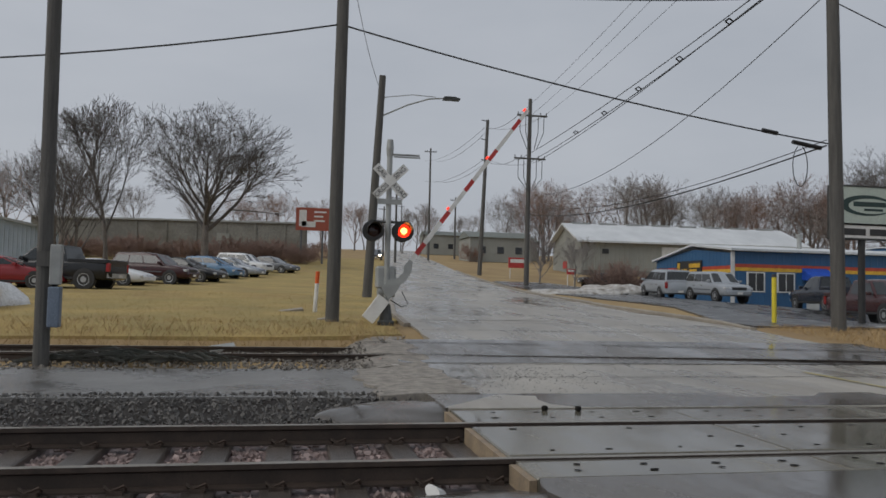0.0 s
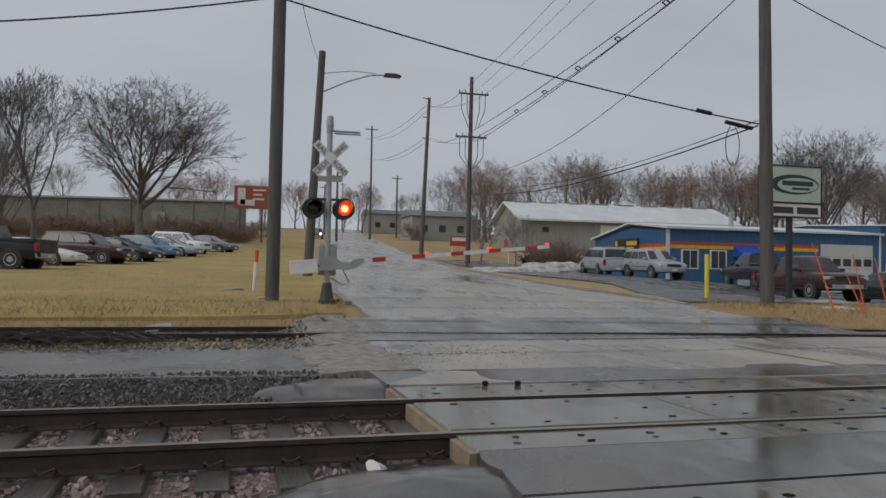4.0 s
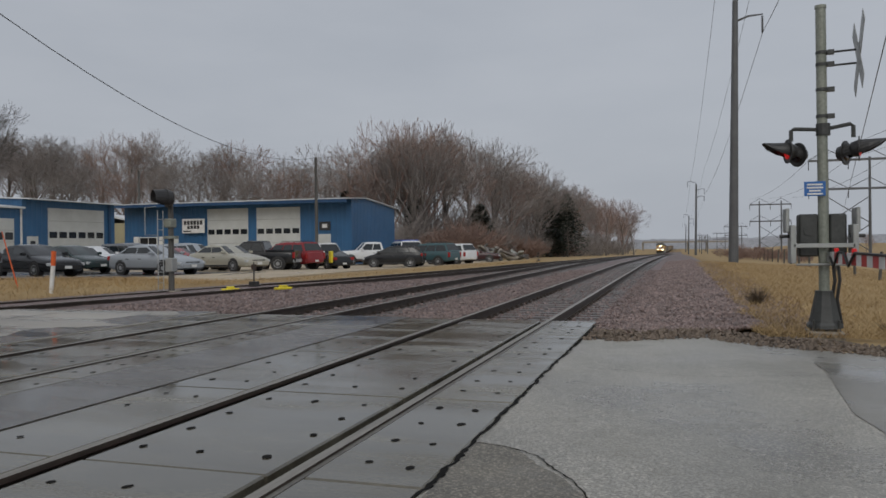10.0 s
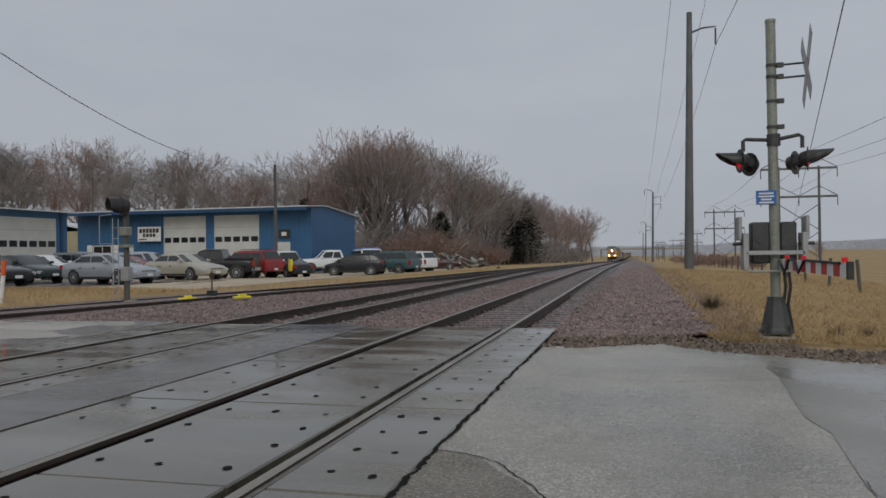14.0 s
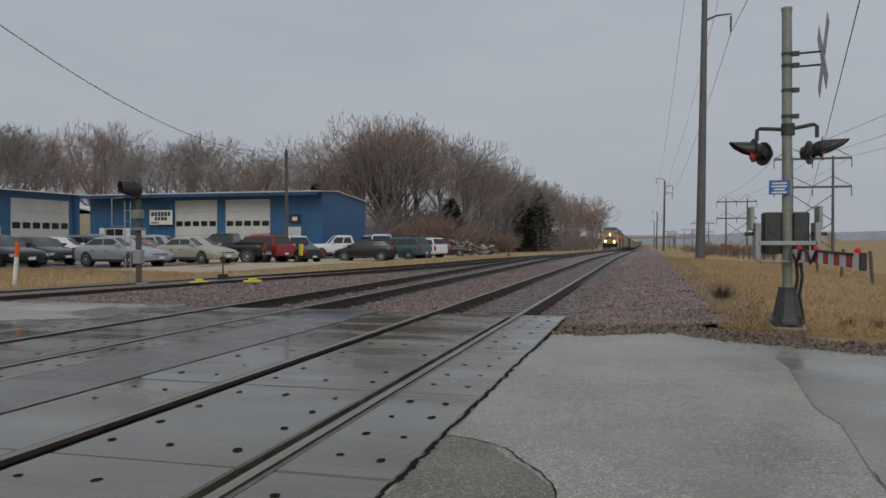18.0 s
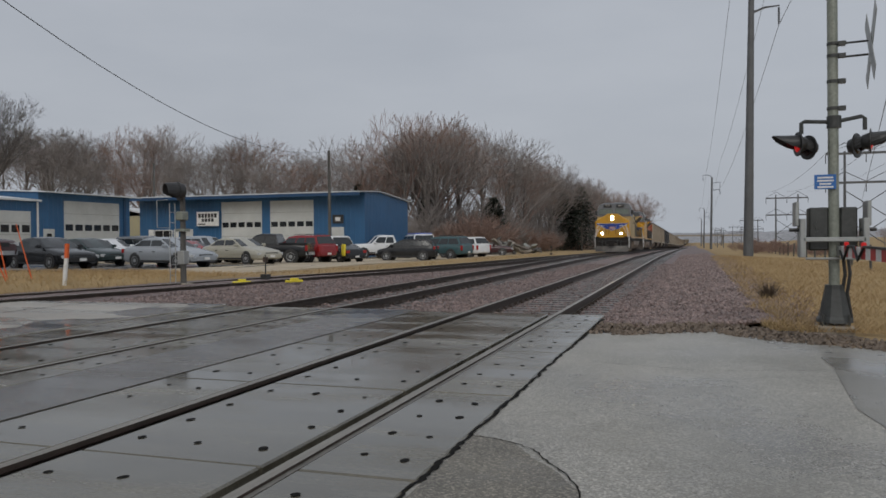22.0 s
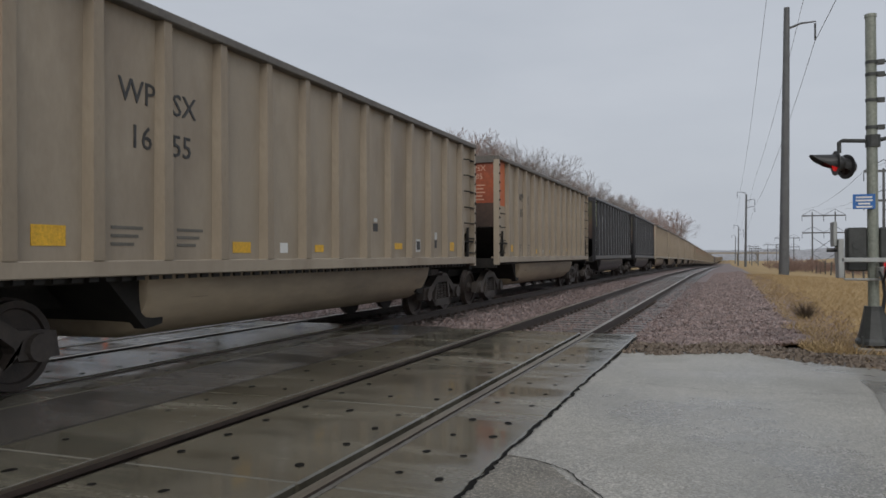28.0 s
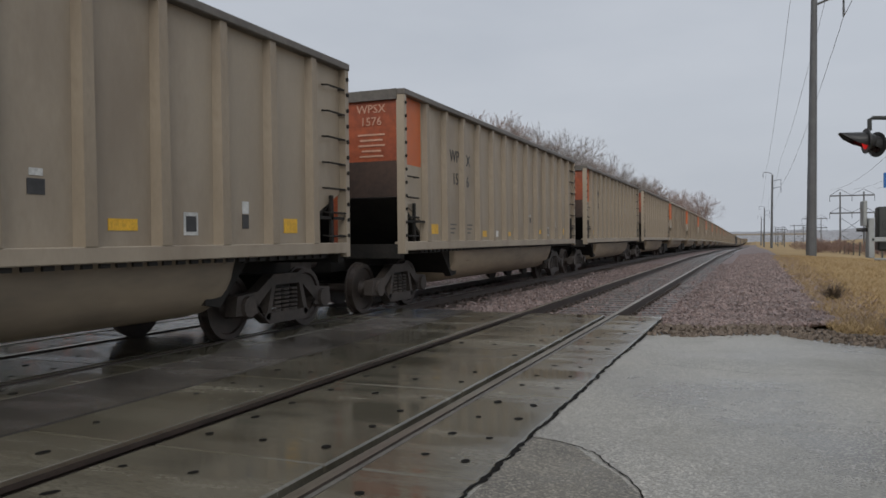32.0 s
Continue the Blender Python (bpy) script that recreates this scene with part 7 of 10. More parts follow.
    for s in (-1, 1):
        z0, z1 = max(cab[0][1], cab[-1][1]) + 0.04, min(cab[1][1], cab[3][1]) - 0.085

        def edge(a, c, zz):
            return a[0] + (c[0] - a[0]) * (zz - a[1]) / (c[1] - a[1])
        f0, f1 = edge(cab[0], cab[1], z0) - 0.13, edge(cab[0], cab[1], z1) - 0.10
        b0, b1 = edge(cab[4], cab[3], z0) + (0.16 if kind in ("suv", "van") else 0.22), edge(cab[4], cab[3], z1) + 0.13
        cuts = {"sedan": (0.5,), "hatch": (0.42, 0.80), "suv": (0.36, 0.68), "van": (0.36, 0.68), "pickup": (0.56,), "coupe": ()}[kind]
        fr = [0.0, *cuts, 1.0]
        for i in range(len(fr) - 1):
            pa, pb = (0.035 if i else 0.0), (0.035 if i < len(fr) - 2 else 0.0)
            lf, lb = f0 + (b0 - f0) * fr[i] - pa, f0 + (b0 - f0) * fr[i + 1] + pb
            uf, ub = f1 + (b1 - f1) * fr[i] - pa, f1 + (b1 - f1) * fr[i + 1] + pb
            pane("side_window", [(lf, s * half_at(z0), z0), (uf, s * half_at(z1), z1), (ub, s * half_at(z1), z1), (lb, s * half_at(z0), z0)], (0, s * 0.9, 0.2))
        for fx in (wb, -wb):
            bm = bmesh.new()
            cyl(bm, (fx, s * (w - 0.24), r + 0.01), (fx, s * (w - 0.004), r + 0.01), r + 0.055, None, 22)
            part("wheel_arch", bm, PLASTIC, root, "dark wheel arch")
            bm = bmesh.new()
            loft(bm, [[(fx + q * math.cos(k * math.pi / 11), s * yy, r + q * math.sin(k * math.pi / 11)) for k in range(22)] for yy, q in ((w - 0.21, r - 0.03), (w - 0.19, r), (w - 0.02, r), (w + 0.006, r - 0.03))])
            wh = part("wheel", bm, TYRE, root, "black tyre", smooth=40)
            bm = bmesh.new()
            loft(bm, [[(fx + q * math.cos(k * math.pi / 9), s * yy, r + q * math.sin(k * math.pi / 9)) for k in range(18)] for yy, q in ((w - 0.02, r * 0.66), (w + 0.012, r * 0.64), (w - 0.0, r * 0.5), (w + 0.012, r * 0.12))])
            part("rim", bm, RIM, wh, "silver wheel rim")
            for k in range(5):
                bm = bmesh.new()
                a = k * 1.2566
                cyl(bm, (fx + 0.42 * r * math.cos(a), s * (w - 0.01), r + 0.42 * r * math.sin(a)), (fx + 0.42 * r * math.cos(a), s * (w + 0.014), r + 0.42 * r * math.sin(a)), r * 0.12, None, 6)
                part("rim_slot", bm, PLASTIC, wh)
        fz = float(np.interp(-(x0 - 0.16), bx, bz))
        bm = bmesh.new()
        loft(bm, [[(sx, s * w * a, fz - q) for a, q in ((0.50, 0.20), (0.92, 0.20), (0.92, 0.07), (0.50, 0.07))] for sx in (x0 - 0.30, x0 - 0.045)])
        bevel(bm, 0.018)
        part("headlight", bm, CLEAR, root, "clear headlight")
        bz0 = float(np.interp(-(x1 + 0.2), bx, bz))
        bm = bmesh.new()
        tall = kind in ("suv", "van", "pickup")
        box(bm, x1 + 0.015, x1 + 0.16, min(s * w * (0.78 if tall else 0.62), s * w * 0.94), max(s * w * (0.78 if tall else 0.62), s * w * 0.94), bz0 - (0.42 if tall else 0.26), bz0 - 0.06)
        bevel(bm, 0.018)
        part("tail_light", bm, TAIL, root, "red tail light")
        bm = bmesh.new()
        box(bm, cab[0][0] - 0.38, cab[0][0] - 0.22, min(s * (w - 0.05), s * (w + 0.16)), max(s * (w - 0.05), s * (w + 0.16)), base + 0.08, base + 0.22)
        bevel(bm, 0.03)
        part("mirror", bm, paint, root)
        for hx in (-0.1, -0.95) if kind not in ("coupe",) else (-0.3,):
            bm = bmesh.new()
            box(bm, hx - 0.09, hx + 0.09, min(s * w * 0.97, s * (w + 0.016)), max(s * w * 0.97, s * (w + 0.016)), base - 0.14, base - 0.105)
            part("door_handle", bm, PLASTIC, root)
        bm = bmesh.new()
        box(bm, -wb + r + 0.06, wb - r - 0.06, min(s * w * 0.9, s * (w + 0.004)), max(s * w * 0.9, s * (w + 0.004)), zb + 0.03, zb + 0.12)
        part("side_sill", bm, PLASTIC, root)
        bm = bmesh.new()
        box(bm, -wb + r + 0.10, wb - r - 0.10, min(s * w * 0.95, s * (w + 0.009)), max(s * w * 0.95, s * (w + 0.009)), zb + 0.31, zb + 0.36)
        part("side_moulding", bm, lower or paint, root)
    bm = bmesh.new()
    loft(bm, [[(x0 - 0.12, -w * 0.9, zz), (x0 + 0.03, -w * 0.62, zz), (x0 + 0.06, 0, zz), (x0 + 0.03, w * 0.62, zz), (x0 - 0.12, w * 0.9, zz)] for zz in (zb + 0.10, zb + 0.27)])
    part("front_bumper", bm, paint if kind != "pickup" else RIM, root)
    fz = float(np.interp(-(x0 - 0.16), bx, bz))
    bm = bmesh.new()
    box(bm, x0 - 0.2, x0 - 0.006, -w * 0.46, w * 0.46, fz - 0.22 if kind in ("pickup", "suv") else fz - 0.17, fz - 0.07)
    part("grille", bm, PLASTIC, root, "dark grille")
    bm = bmesh.new()
    loft(bm, [[(x1 + 0.12, -w * 0.9, zz), (x1 - 0.03, -w * 0.62, zz), (x1 - 0.06, 0, zz), (x1 - 0.03, w * 0.62, zz), (x1 + 0.12, w * 0.9, zz)] for zz in (zb + 0.10, zb + 0.29)])
    part("rear_bumper", bm, paint if kind != "pickup" else RIM, root)
    for px in (x0 + 0.058, x1 - 0.07):
        bm = bmesh.new()
        box(bm, px, px + 0.012, -0.16, 0.16, zb + 0.13, zb + 0.25)
        part("plate_bar", bm, WHITE, root)
    if "bed" in d:
        a, b = d["bed"]
        zt = 1.18
        # Solid dark plate stands in for the shade inside the open bed.
        bm = bmesh.new()
        box(bm, a + 0.08, b - 0.05, -w * 0.78, w * 0.78, zt - 0.03, zt + 0.012)
        part("bed_opening", bm, PLASTIC, root, "dark plate painted as the shaded open bed")
        for s in (-1, 1):
            bm = bmesh.new()
            box(bm, a, b, min(s * w * 0.80, s * w * 0.96), max(s * w * 0.80, s * w * 0.96), zt - 0.1, zt + 0.07)
            bevel(bm, 0.02)
            part("bed_rail", bm, paint, root)
        bm = bmesh.new()
        box(bm, a - 0.07, a + 0.04, -w * 0.92, w * 0.92, zt - 0.5, zt + 0.06)
        bevel(bm, 0.02)
        part("tailgate", bm, paint, root)
    if roof_rack:
        for s in (-0.5, 0.5):
            bm = bmesh.new()
            pipe(bm, [(-1.6, s, zr), (-1.5, s, zr + 0.06), (0.0, s, zr + 0.06), (0.1, s, zr)], 0.018, 6)
            part("roof_rail", bm, PLASTIC, root)
    return root


def paint(name, c, rough=0.22, metal=0.0):
    return mat(name, c, tuple(v * 0.93 + 0.004 for v in c), rough=rough, metal=metal, scale=0.8, fine=8, bump=0.0, spec=0.5, grain=(0.97, 1.02), rvar=0.02)


P_SILVER = paint("paint_silver", (0.36, 0.385, 0.41), 0.26, 0.25)
P_GOLD = paint("paint_champagne", (0.42, 0.40, 0.33), 0.28, 0.2)
P_BLACK = paint("paint_black", (0.014, 0.015, 0.017), 0.16)
P_MAROON = paint("paint_maroon", (0.05, 0.016, 0.017), 0.2)
P_RED = paint("paint_red", (0.24, 0.02, 0.024), 0.22)
P_WHITE = paint("paint_white", (0.68, 0.69, 0.70), 0.25)
P_NAVY = paint("paint_navy", (0.015, 0.02, 0.032), 0.18)
P_TEAL = paint("paint_teal", (0.05, 0.10, 0.11), 0.25)
P_BLUE = paint("paint_blue", (0.10, 0.20, 0.33), 0.24)
P_GREY = paint("paint_grey", (0.13, 0.14, 0.155), 0.22)

car("pickup", P_MAROON, "dark maroon pickup truck parked behind the sign", -28.2, 23.9, -9)
car("pickup", P_NAVY, "dark navy pickup truck parked by the shop", -36.2, 27.6, 167)
car("sedan", P_BLACK, "black sedan parked facing the tracks", -27.2, 27.8, -15)
car("sedan", paint("paint_dark_green", (0.02, 0.035, 0.035), 0.18), "dark green sedan parked in the row", -30.2, 33.4, -15)
car("sedan", P_WHITE, "white sedan parked in the second row", -32.4, 37.4, -16)
car("van", P_GREY, "dark grey minivan parked behind the others", -34.2, 42.6, -16)
car("sedan", P_SILVER, "silver sedan with a rain-wet hood", -23.8, 31.6, -11)
car("coupe", P_RED, "faded red coupe between other cars", -28.4, 39.6, -14)
car("suv", P_SILVER, "silver grey suv in front of the workshop", -30.2, 43.4, -14)
car("sedan", P_GOLD, "champagne gold sedan at the end of the row", -23.2, 36.8, -17)
car("pickup", P_BLACK, "black compact pickup truck nose to the workshop", -24.0, 40.9, 192, size=0.95)
car("suv", P_RED, "dark red suv seen from behind", -23.5, 44.1, 164, roof_rack=True)
car("suv", P_WHITE, "white and black suv seen from behind", -23.4, 47.2, 150, lower=P_BLACK)
y_car = car("coupe", P_BLACK, "small black car with a yellow panel", -22.0, 46.6, 146, size=0.9)
bm = bmesh.new()
box(bm, -2.12, -1.72, 0.76, 0.93, 0.45, 1.28)
bevel(bm, 0.04)
part("side_panel", bm, YELLOW, y_car, "bright yellow side panel")
car("coupe", P_RED, "red car behind the white truck", -26.4, 61.2, 224)
car("pickup", P_WHITE, "white crew-cab pickup truck on the dirt lot", -24.4, 59.6, 218, size=1.05)
car("hatch", P_BLACK, "black hatchback wagon parked on the dirt lot", -19.2, 51.6, 189)
car("suv", P_TEAL, "teal suv parked on the dirt lot", -17.8, 55.2, 165, roof_rack=True)
car("suv", P_WHITE, "white suv at the end of the dirt lot", -18.1, 61.8, 155, lower=P_GREY)
car("sedan", P_MAROON, "dark red car at the end of the dirt lot", -17.3, 66.4, 15)
car("van", P_SILVER, "silver minivan parked beside the shop", -45.2, 23.1, 172, roof_rack=True)
car("suv", P_SILVER, "silver suv parked at the shop corner", -40.9, 24.0, 0, lower=P_GREY)
car("coupe", P_RED, "red coupe parked at the lawn edge", -35.3, -11.4, 86)
car("pickup", P_BLACK, "black pickup truck parked at the lawn edge", -35.9, -9.8, 257)
car("coupe", P_WHITE, "white coupe parked behind the pickup", -41.3, -9.0, 76)
car("suv", P_MAROON, "maroon suv in the row beside the lawn", -45.7, -7.4, 71, lower=P_GREY)
car("sedan", P_BLACK, "black sedan in the row beside the lawn", -49.6, -6.2, 68)
car("hatch", P_BLUE, "light blue hatchback in the row beside the lawn", -55.5, -5.3, 66)
car("sedan", P_SILVER, "silver sedan in the row beside the lawn", -59.4, -4.2, 64)
car("suv", P_WHITE, "white suv in the row beside the lawn", -64.4, -3.7, 63, roof_rack=True)
car("sedan", P_GREY, "dark grey car at the end of the row", -70.1, -1.6, 61)
car("suv", P_BLACK, "dark suv parked by the grey hall", -71.1, 29.6, 267)
car("suv", P_BLACK, "dark suv parked by the grey hall", -73.1, 35.0, 254)
blue_van = car("van", P_WHITE, "white van with blue roof and side bands", -24.4, 68.0, 125, size=1.2)
for s in (-1, 1):
    bm = bmesh.new()
    box(bm, -1.7, 0.9, min(s * 0.70, s * 0.99), max(s * 0.70, s * 0.99), 0.98, 1.12)
    part("blue_band", bm, paint("band_blue", (0.05, 0.10, 0.42), 0.4), blue_van, "blue painted band")
bm = bmesh.new()
box(bm, -1.9, 0.5, -0.66, 0.66, 1.70, 1.79)
bevel(bm, 0.03)
part("roof_panel", bm, MATS["band_blue"], blue_van, "blue roof panel")
root = car("suv", P_GREY, "distant car with lit headlights waiting up the road", -121.0, 13.0, -8)
for s in (-0.6, 0.6):
    bm = bmesh.new()
    disc(bm, (2.36, s, 0.82), (1, 0, 0), 0.13, 12, 0.03)
    part("lit_headlight", bm, HEADLIGHT, root, "glowing headlight")


# ---- bare trees ----
def tree_meshes(seed, h, spread, limbs, twig_mat, trunk=0.5, thick=1.0, wob=0.16, start=0.3, reach=(0.62, 0.66, 0.62, 0.58, 0.55), fine=0.012, rise=0.08, lean=0, crown_of=None):
    """Trunk and crown meshes of a leafless tree at the origin."""
    rng = random.Random(seed)
    stem, crown = ([], []), ([], [])
    levels = len(limbs)

    def tube(store, pts, radii, n):
        verts, faces = store
        base = len(verts)
        a = None
        for i, p in enumerate(pts):
            d = (pts[min(i + 1, len(pts) - 1)] - pts[max(i - 1, 0)]).normalized()
            a = d.orthogonal().normalized() if a is None else (a - d * a.dot(d)).normalized()
            b = d.cross(a)
            for k in range(n):
                t = 2 * math.pi * k / n
                verts.append(tuple(p + (a * math.cos(t) + b * math.sin(t)) * radii[i]))
        for i in range(len(pts) - 1):
            for k in range(n):
                q = (k + 1) % n
                faces.append((base + i * n + k, base + i * n + q, base + (i + 1) * n + q, base + (i + 1) * n + k))

    def spike(store, p, q, r):
        verts, faces = store
        base = len(verts)
        d = (q - p).normalized()
        a = d.orthogonal().normalized()
        b = d.cross(a)
        for k in range(3):
            t = 2.0944 * k
            verts.append(tuple(p + (a * math.cos(t) + b * math.sin(t)) * r))
        verts.append(tuple(q))
        faces.extend(((base, base + 1, base + 3), (base + 1, base + 2, base + 3), (base + 2, base, base + 3)))

    def within(p, d, length):
        """Keeps a branch inside the rounded outline of the crown."""
        if crown_of:
            cz, rx, rz = (v * h for v in crown_of)
            for _ in range(7):
                q = p + d * length
                if (q.x * q.x + q.y * q.y) / (rx * rx) + ((q.z - cz) / rz) ** 2 <= rng.uniform(0.85, 1.12):
                    break
                length *= 0.82
        return length

    def branch(p, d, length, r, level):
        if level:
            length = within(p, d, length)
        if level == levels:
            q = p + (d + Vector((0, 0, 0.15))).normalized() * length
            spike(crown, p, q, max(fine, r))
            return
        segs = (6, 4, 2, 1, 1)[min(level + lean, 4)]
        pts, radii, dirs = [p], [r * (1.35 if level == 0 else 1.0)], [d]
        for k in range(segs):
            w = wob * (0.45 if level == 0 else 1 + 0.25 * level)
            d = (d + Vector((rng.uniform(-w, w), rng.uniform(-w, w), rng.uniform(-w, w) + rise * (level > 0)))).normalized()
            p = p + d * (length / segs)
            pts.append(p)
            radii.append(max(fine, r * (1 - (0.45 if level == 0 else 0.72) * (k + 1) / segs)))
            dirs.append(d)
        tube(stem if level == 0 else crown, pts, radii, (10, 6, 4, 3, 3)[min(level + lean, 4)])
        count = limbs[level]
        s0 = start if level == 0 else 0.36 if crown_of else 0.22
        for c in range(count):
            t = min(1.0, s0 + (1 - s0) * (c + rng.uniform(0.2, 1.0)) / count)
            i = min(int(t * segs), segs - 1)
            f = t * segs - i
            q = pts[i].lerp(pts[i + 1], f)
            rr = radii[i] * (1 - f) + radii[i + 1] * f
            ax = dirs[i + 1]
            side = ax.orthogonal().normalized()
            side.rotate(Matrix.Rotation(c * 2.4 + rng.uniform(-0.5, 0.5), 3, ax))
            ang = spread[min(level, len(spread) - 1)] * rng.uniform(0.65, 1.2) * (1.25 - 0.5 * t)
            nd = (ax * math.cos(ang) + side * math.sin(ang)).normalized()
            ln = (h * (1 - trunk * t) * 0.62 if level == 0 else length * reach[min(level, len(reach) - 1)]) * rng.uniform(0.75, 1.1)
            branch(q, nd, ln, max(fine, rr * (rng.uniform(0.5, 0.72) if level < 2 else rng.uniform(0.32, 0.5))), level + 1)

    branch(Vector((0, 0, -0.3)), Vector((0, 0, 1)), h * trunk, 0.017 * h * thick, 0)
    k = h / max(v[2] for v in crown[0])
    return [raw(nm, [(x * k, y * k, z * k) for x, y, z in store[0]], store[1], mt, nm == "trunk") for store, mt, nm in ((stem, BARK, "trunk"), (crown, twig_mat, "crown"))]


def tree(meshes, x, y, label, s=1.0, turn=0.0, group="bare trees", z=None, wide=1.0):
    t = thing("tree", label, "tree", group, Matrix.Translation((x, y, land(x, y) if z is None else z)) @ pose(0, 0, 0, 0, 0, turn) @ Matrix.Diagonal((s * wide, s * wide, s, 1)))
    for me, nm in zip(meshes, ("trunk", "crown")):
        part(nm, me, None, t)
    return t


OAK = tree_meshes(6, 17.5, (0.86, 0.6, 0.66, 0.75), (12, 8, 6, 6, 4), TWIG_DK, 0.42, 1.35, 0.17, 0.52, (0, 0.6, 0.52, 0.5, 0.5), 0.012, 0.04, crown_of=(0.60, 0.56, 0.40))
TALL = tree_meshes(9, 18, (0.5, 0.55, 0.6, 0.65), (11, 7, 6, 6, 3), TWIG_DK, 0.66, 0.7, 0.15, 0.25, (0, 0.55, 0.5, 0.5), 0.013, 0.08, crown_of=(0.58, 0.33, 0.42))
CLUMP = tree_meshes(14, 12, (0.5, 0.55, 0.62, 0.65), (9, 7, 6, 7), TWIG_DK, 0.4, 0.6, 0.15, 0.02, (0, 0.55, 0.5, 0.5), 0.012, 0.08, crown_of=(0.55, 0.42, 0.45))
WOOD = [tree_meshes(20 + k, 17, (0.66 - 0.06 * (k % 3), 0.62, 0.68, 0.75), (11, 6, 5, 6), (TWIG, TWIG_RED, TWIG, TWIG, TWIG)[k], 0.60 + 0.06 * (k % 3), 0.75, 0.18, (0.34, 0.1, 0.42, 0.3, 0.12)[k], (0, 0.6, 0.55, 0.6), 0.0155, 0.06, crown_of=(0.58, (0.36, 0.42, 0.33, 0.45, 0.38)[k], 0.42)) for k in range(5)]
SMALL = [tree_meshes(40 + k, 4.6, (0.75, 0.6, 0.6), (10, 7, 6, 5), TWIG, 0.42, 0.9, 0.16, 0.3, (0, 0.55, 0.5, 0.5), 0.008, 0.1, crown_of=(0.60, 0.40, 0.40)) for k in range(2)]
BRUSH = tree_meshes(56, 2.4, (0.9, 0.7, 0.7), (14, 8, 8), TWIG, 0.34, 0.5, 0.22, 0.03, (0, 0.6, 0.6), 0.009, 0.08, 1, crown_of=(0.45, 0.55, 0.55))
SHRUB = tree_meshes(55, 2.4, (1.0, 0.75, 0.7), (16, 8, 7), TWIG_RED, 0.3, 0.5, 0.22, 0.03, (0, 0.6, 0.6), 0.012, 0.06, 1, crown_of=(0.4, 0.6, 0.55))

tree(OAK, -83.7, -8.9, "broad bare oak with a spreading crown above the car park", 0.98, 40, z=3.0, wide=1.1)
tree(TALL, -85.7, -18.9, "tall slender bare tree beside the oak", 0.98, 10, z=3.2, wide=1.1)
tree(CLUMP, -70.0, -19.5, "bare multi-stemmed tree beside the shed", 0.9, 100)
tree(CLUMP, -73.0, -18.5, "bare multi-stemmed tree beside the shed", 0.85, 200)
tree(CLUMP, -76.0, -20.5, "bare multi-stemmed tree beside the shed", 1.0, 300)
tree(WOOD[1], -108, -36.0, "bare tree behind the shed", 0.72, 50)
tree(WOOD[4], -100, -38, "bare tree behind the shed", 0.8, 150)
tree(WOOD[3], -128, -14, "bare tree behind the warehouse", 0.5, 20)
tree(SMALL[0], -59.8, 19.6, "small bare ornamental tree by the road", 1.05, 0, "ornamental trees")
tree(SMALL[1], -57.4, 21.7, "small bare ornamental tree by the road", 0.88, 60, "ornamental trees")
tree(OAK, -76.5, 68.0, "broad bare tree behind the workshops", 1.05, 170, wide=0.85)

rng = random.Random(77)


def wood(x, y, s, label):
    tree(WOOD[rng.randrange(5)], x, y, label, s, rng.uniform(0, 360), "woodland", wide=rng.uniform(0.95, 1.3))


# woods behind the workshops, in two rows, and along the line
for k in range(30):
    x = -125 + 96 * (k + rng.random()) / 30
    wood(x, 90 + rng.uniform(-5, 7) + 0.06 * (x + 118), rng.uniform(0.68, 0.95), "bare woodland tree behind the workshops")
for k in range(24):
    x = -124 + 96 * (k + rng.random()) / 24
    wood(x, 106 + rng.uniform(-4, 8), rng.uniform(0.82, 1.12), "bare woodland tree behind the workshops")
for k in range(42):
    y = 92 + 185 * ((k + rng.random()) / 42) ** 1.25
    wood(-26 - rng.uniform(0, 13), y, rng.uniform(0.92, 1.18), "tall bare tree in the wood beside the line")
for k in range(12):
    y = 270 + 190 * (k + rng.random()) / 12
    wood(-24 - rng.uniform(0, 12), y, rng.uniform(0.95, 1.25), "distant bare tree beside the line")
for k in range(32):
    t = (k + rng.random()) / 32
    wood(-135 - 30 * rng.random() + 32 * t, 42 + 66 * t, rng.uniform(0.75, 1.05), "bare tree on the rise behind the grey hall")
for x, y, s in ((-190, -6, 0.9), (-205, -14, 0.8), (-180, -20, 0.9), (-230, 8, 1.0), (-215, 17, 0.9), (-250, 40, 0.9), (-260, 30, 0.8), (-225, 52, 0.8), (-330, 36, 1.0), (-340, 48, 1.0), (-185, 26, 0.75), (-188, 31, 0.85), (-192, 34, 0.7), (-240, 22, 0.9), (-182, -12, 0.85), (-186, -3, 0.9), (-190, 3, 0.8), (-195, 8, 0.7), (-200, 44, 0.7), (-205, 60, 0.75), (-150, -28, 0.8), (-160, -42, 0.8), (-175, 62, 0.7), (-200, 70, 0.8), (-135, -48, 0.9), (-140, -5, 0.45)):
    wood(x, y, s * 0.9, "distant bare tree up the road")
for k in range(34):
    t = (k + rng.random()) / 34
    tree(SHRUB, -104 + rng.uniform(0, 12), -27 + 30 * t, "rusty brown bare shrub on the bank", rng.uniform(0.9, 1.5), rng.uniform(0, 360), "shrubs", wide=1.3)
for x, y, s in ((-62, 26.5, 1.3), (-60.5, 27.5, 1.1), (-61.4, 27.9, 1.4), (-110, 4, 1.3), (-130, 30, 1.5)):
    tree(SHRUB, x, y, "rusty brown bare shrub beside the lawn", s, rng.uniform(0, 360), "shrubs")
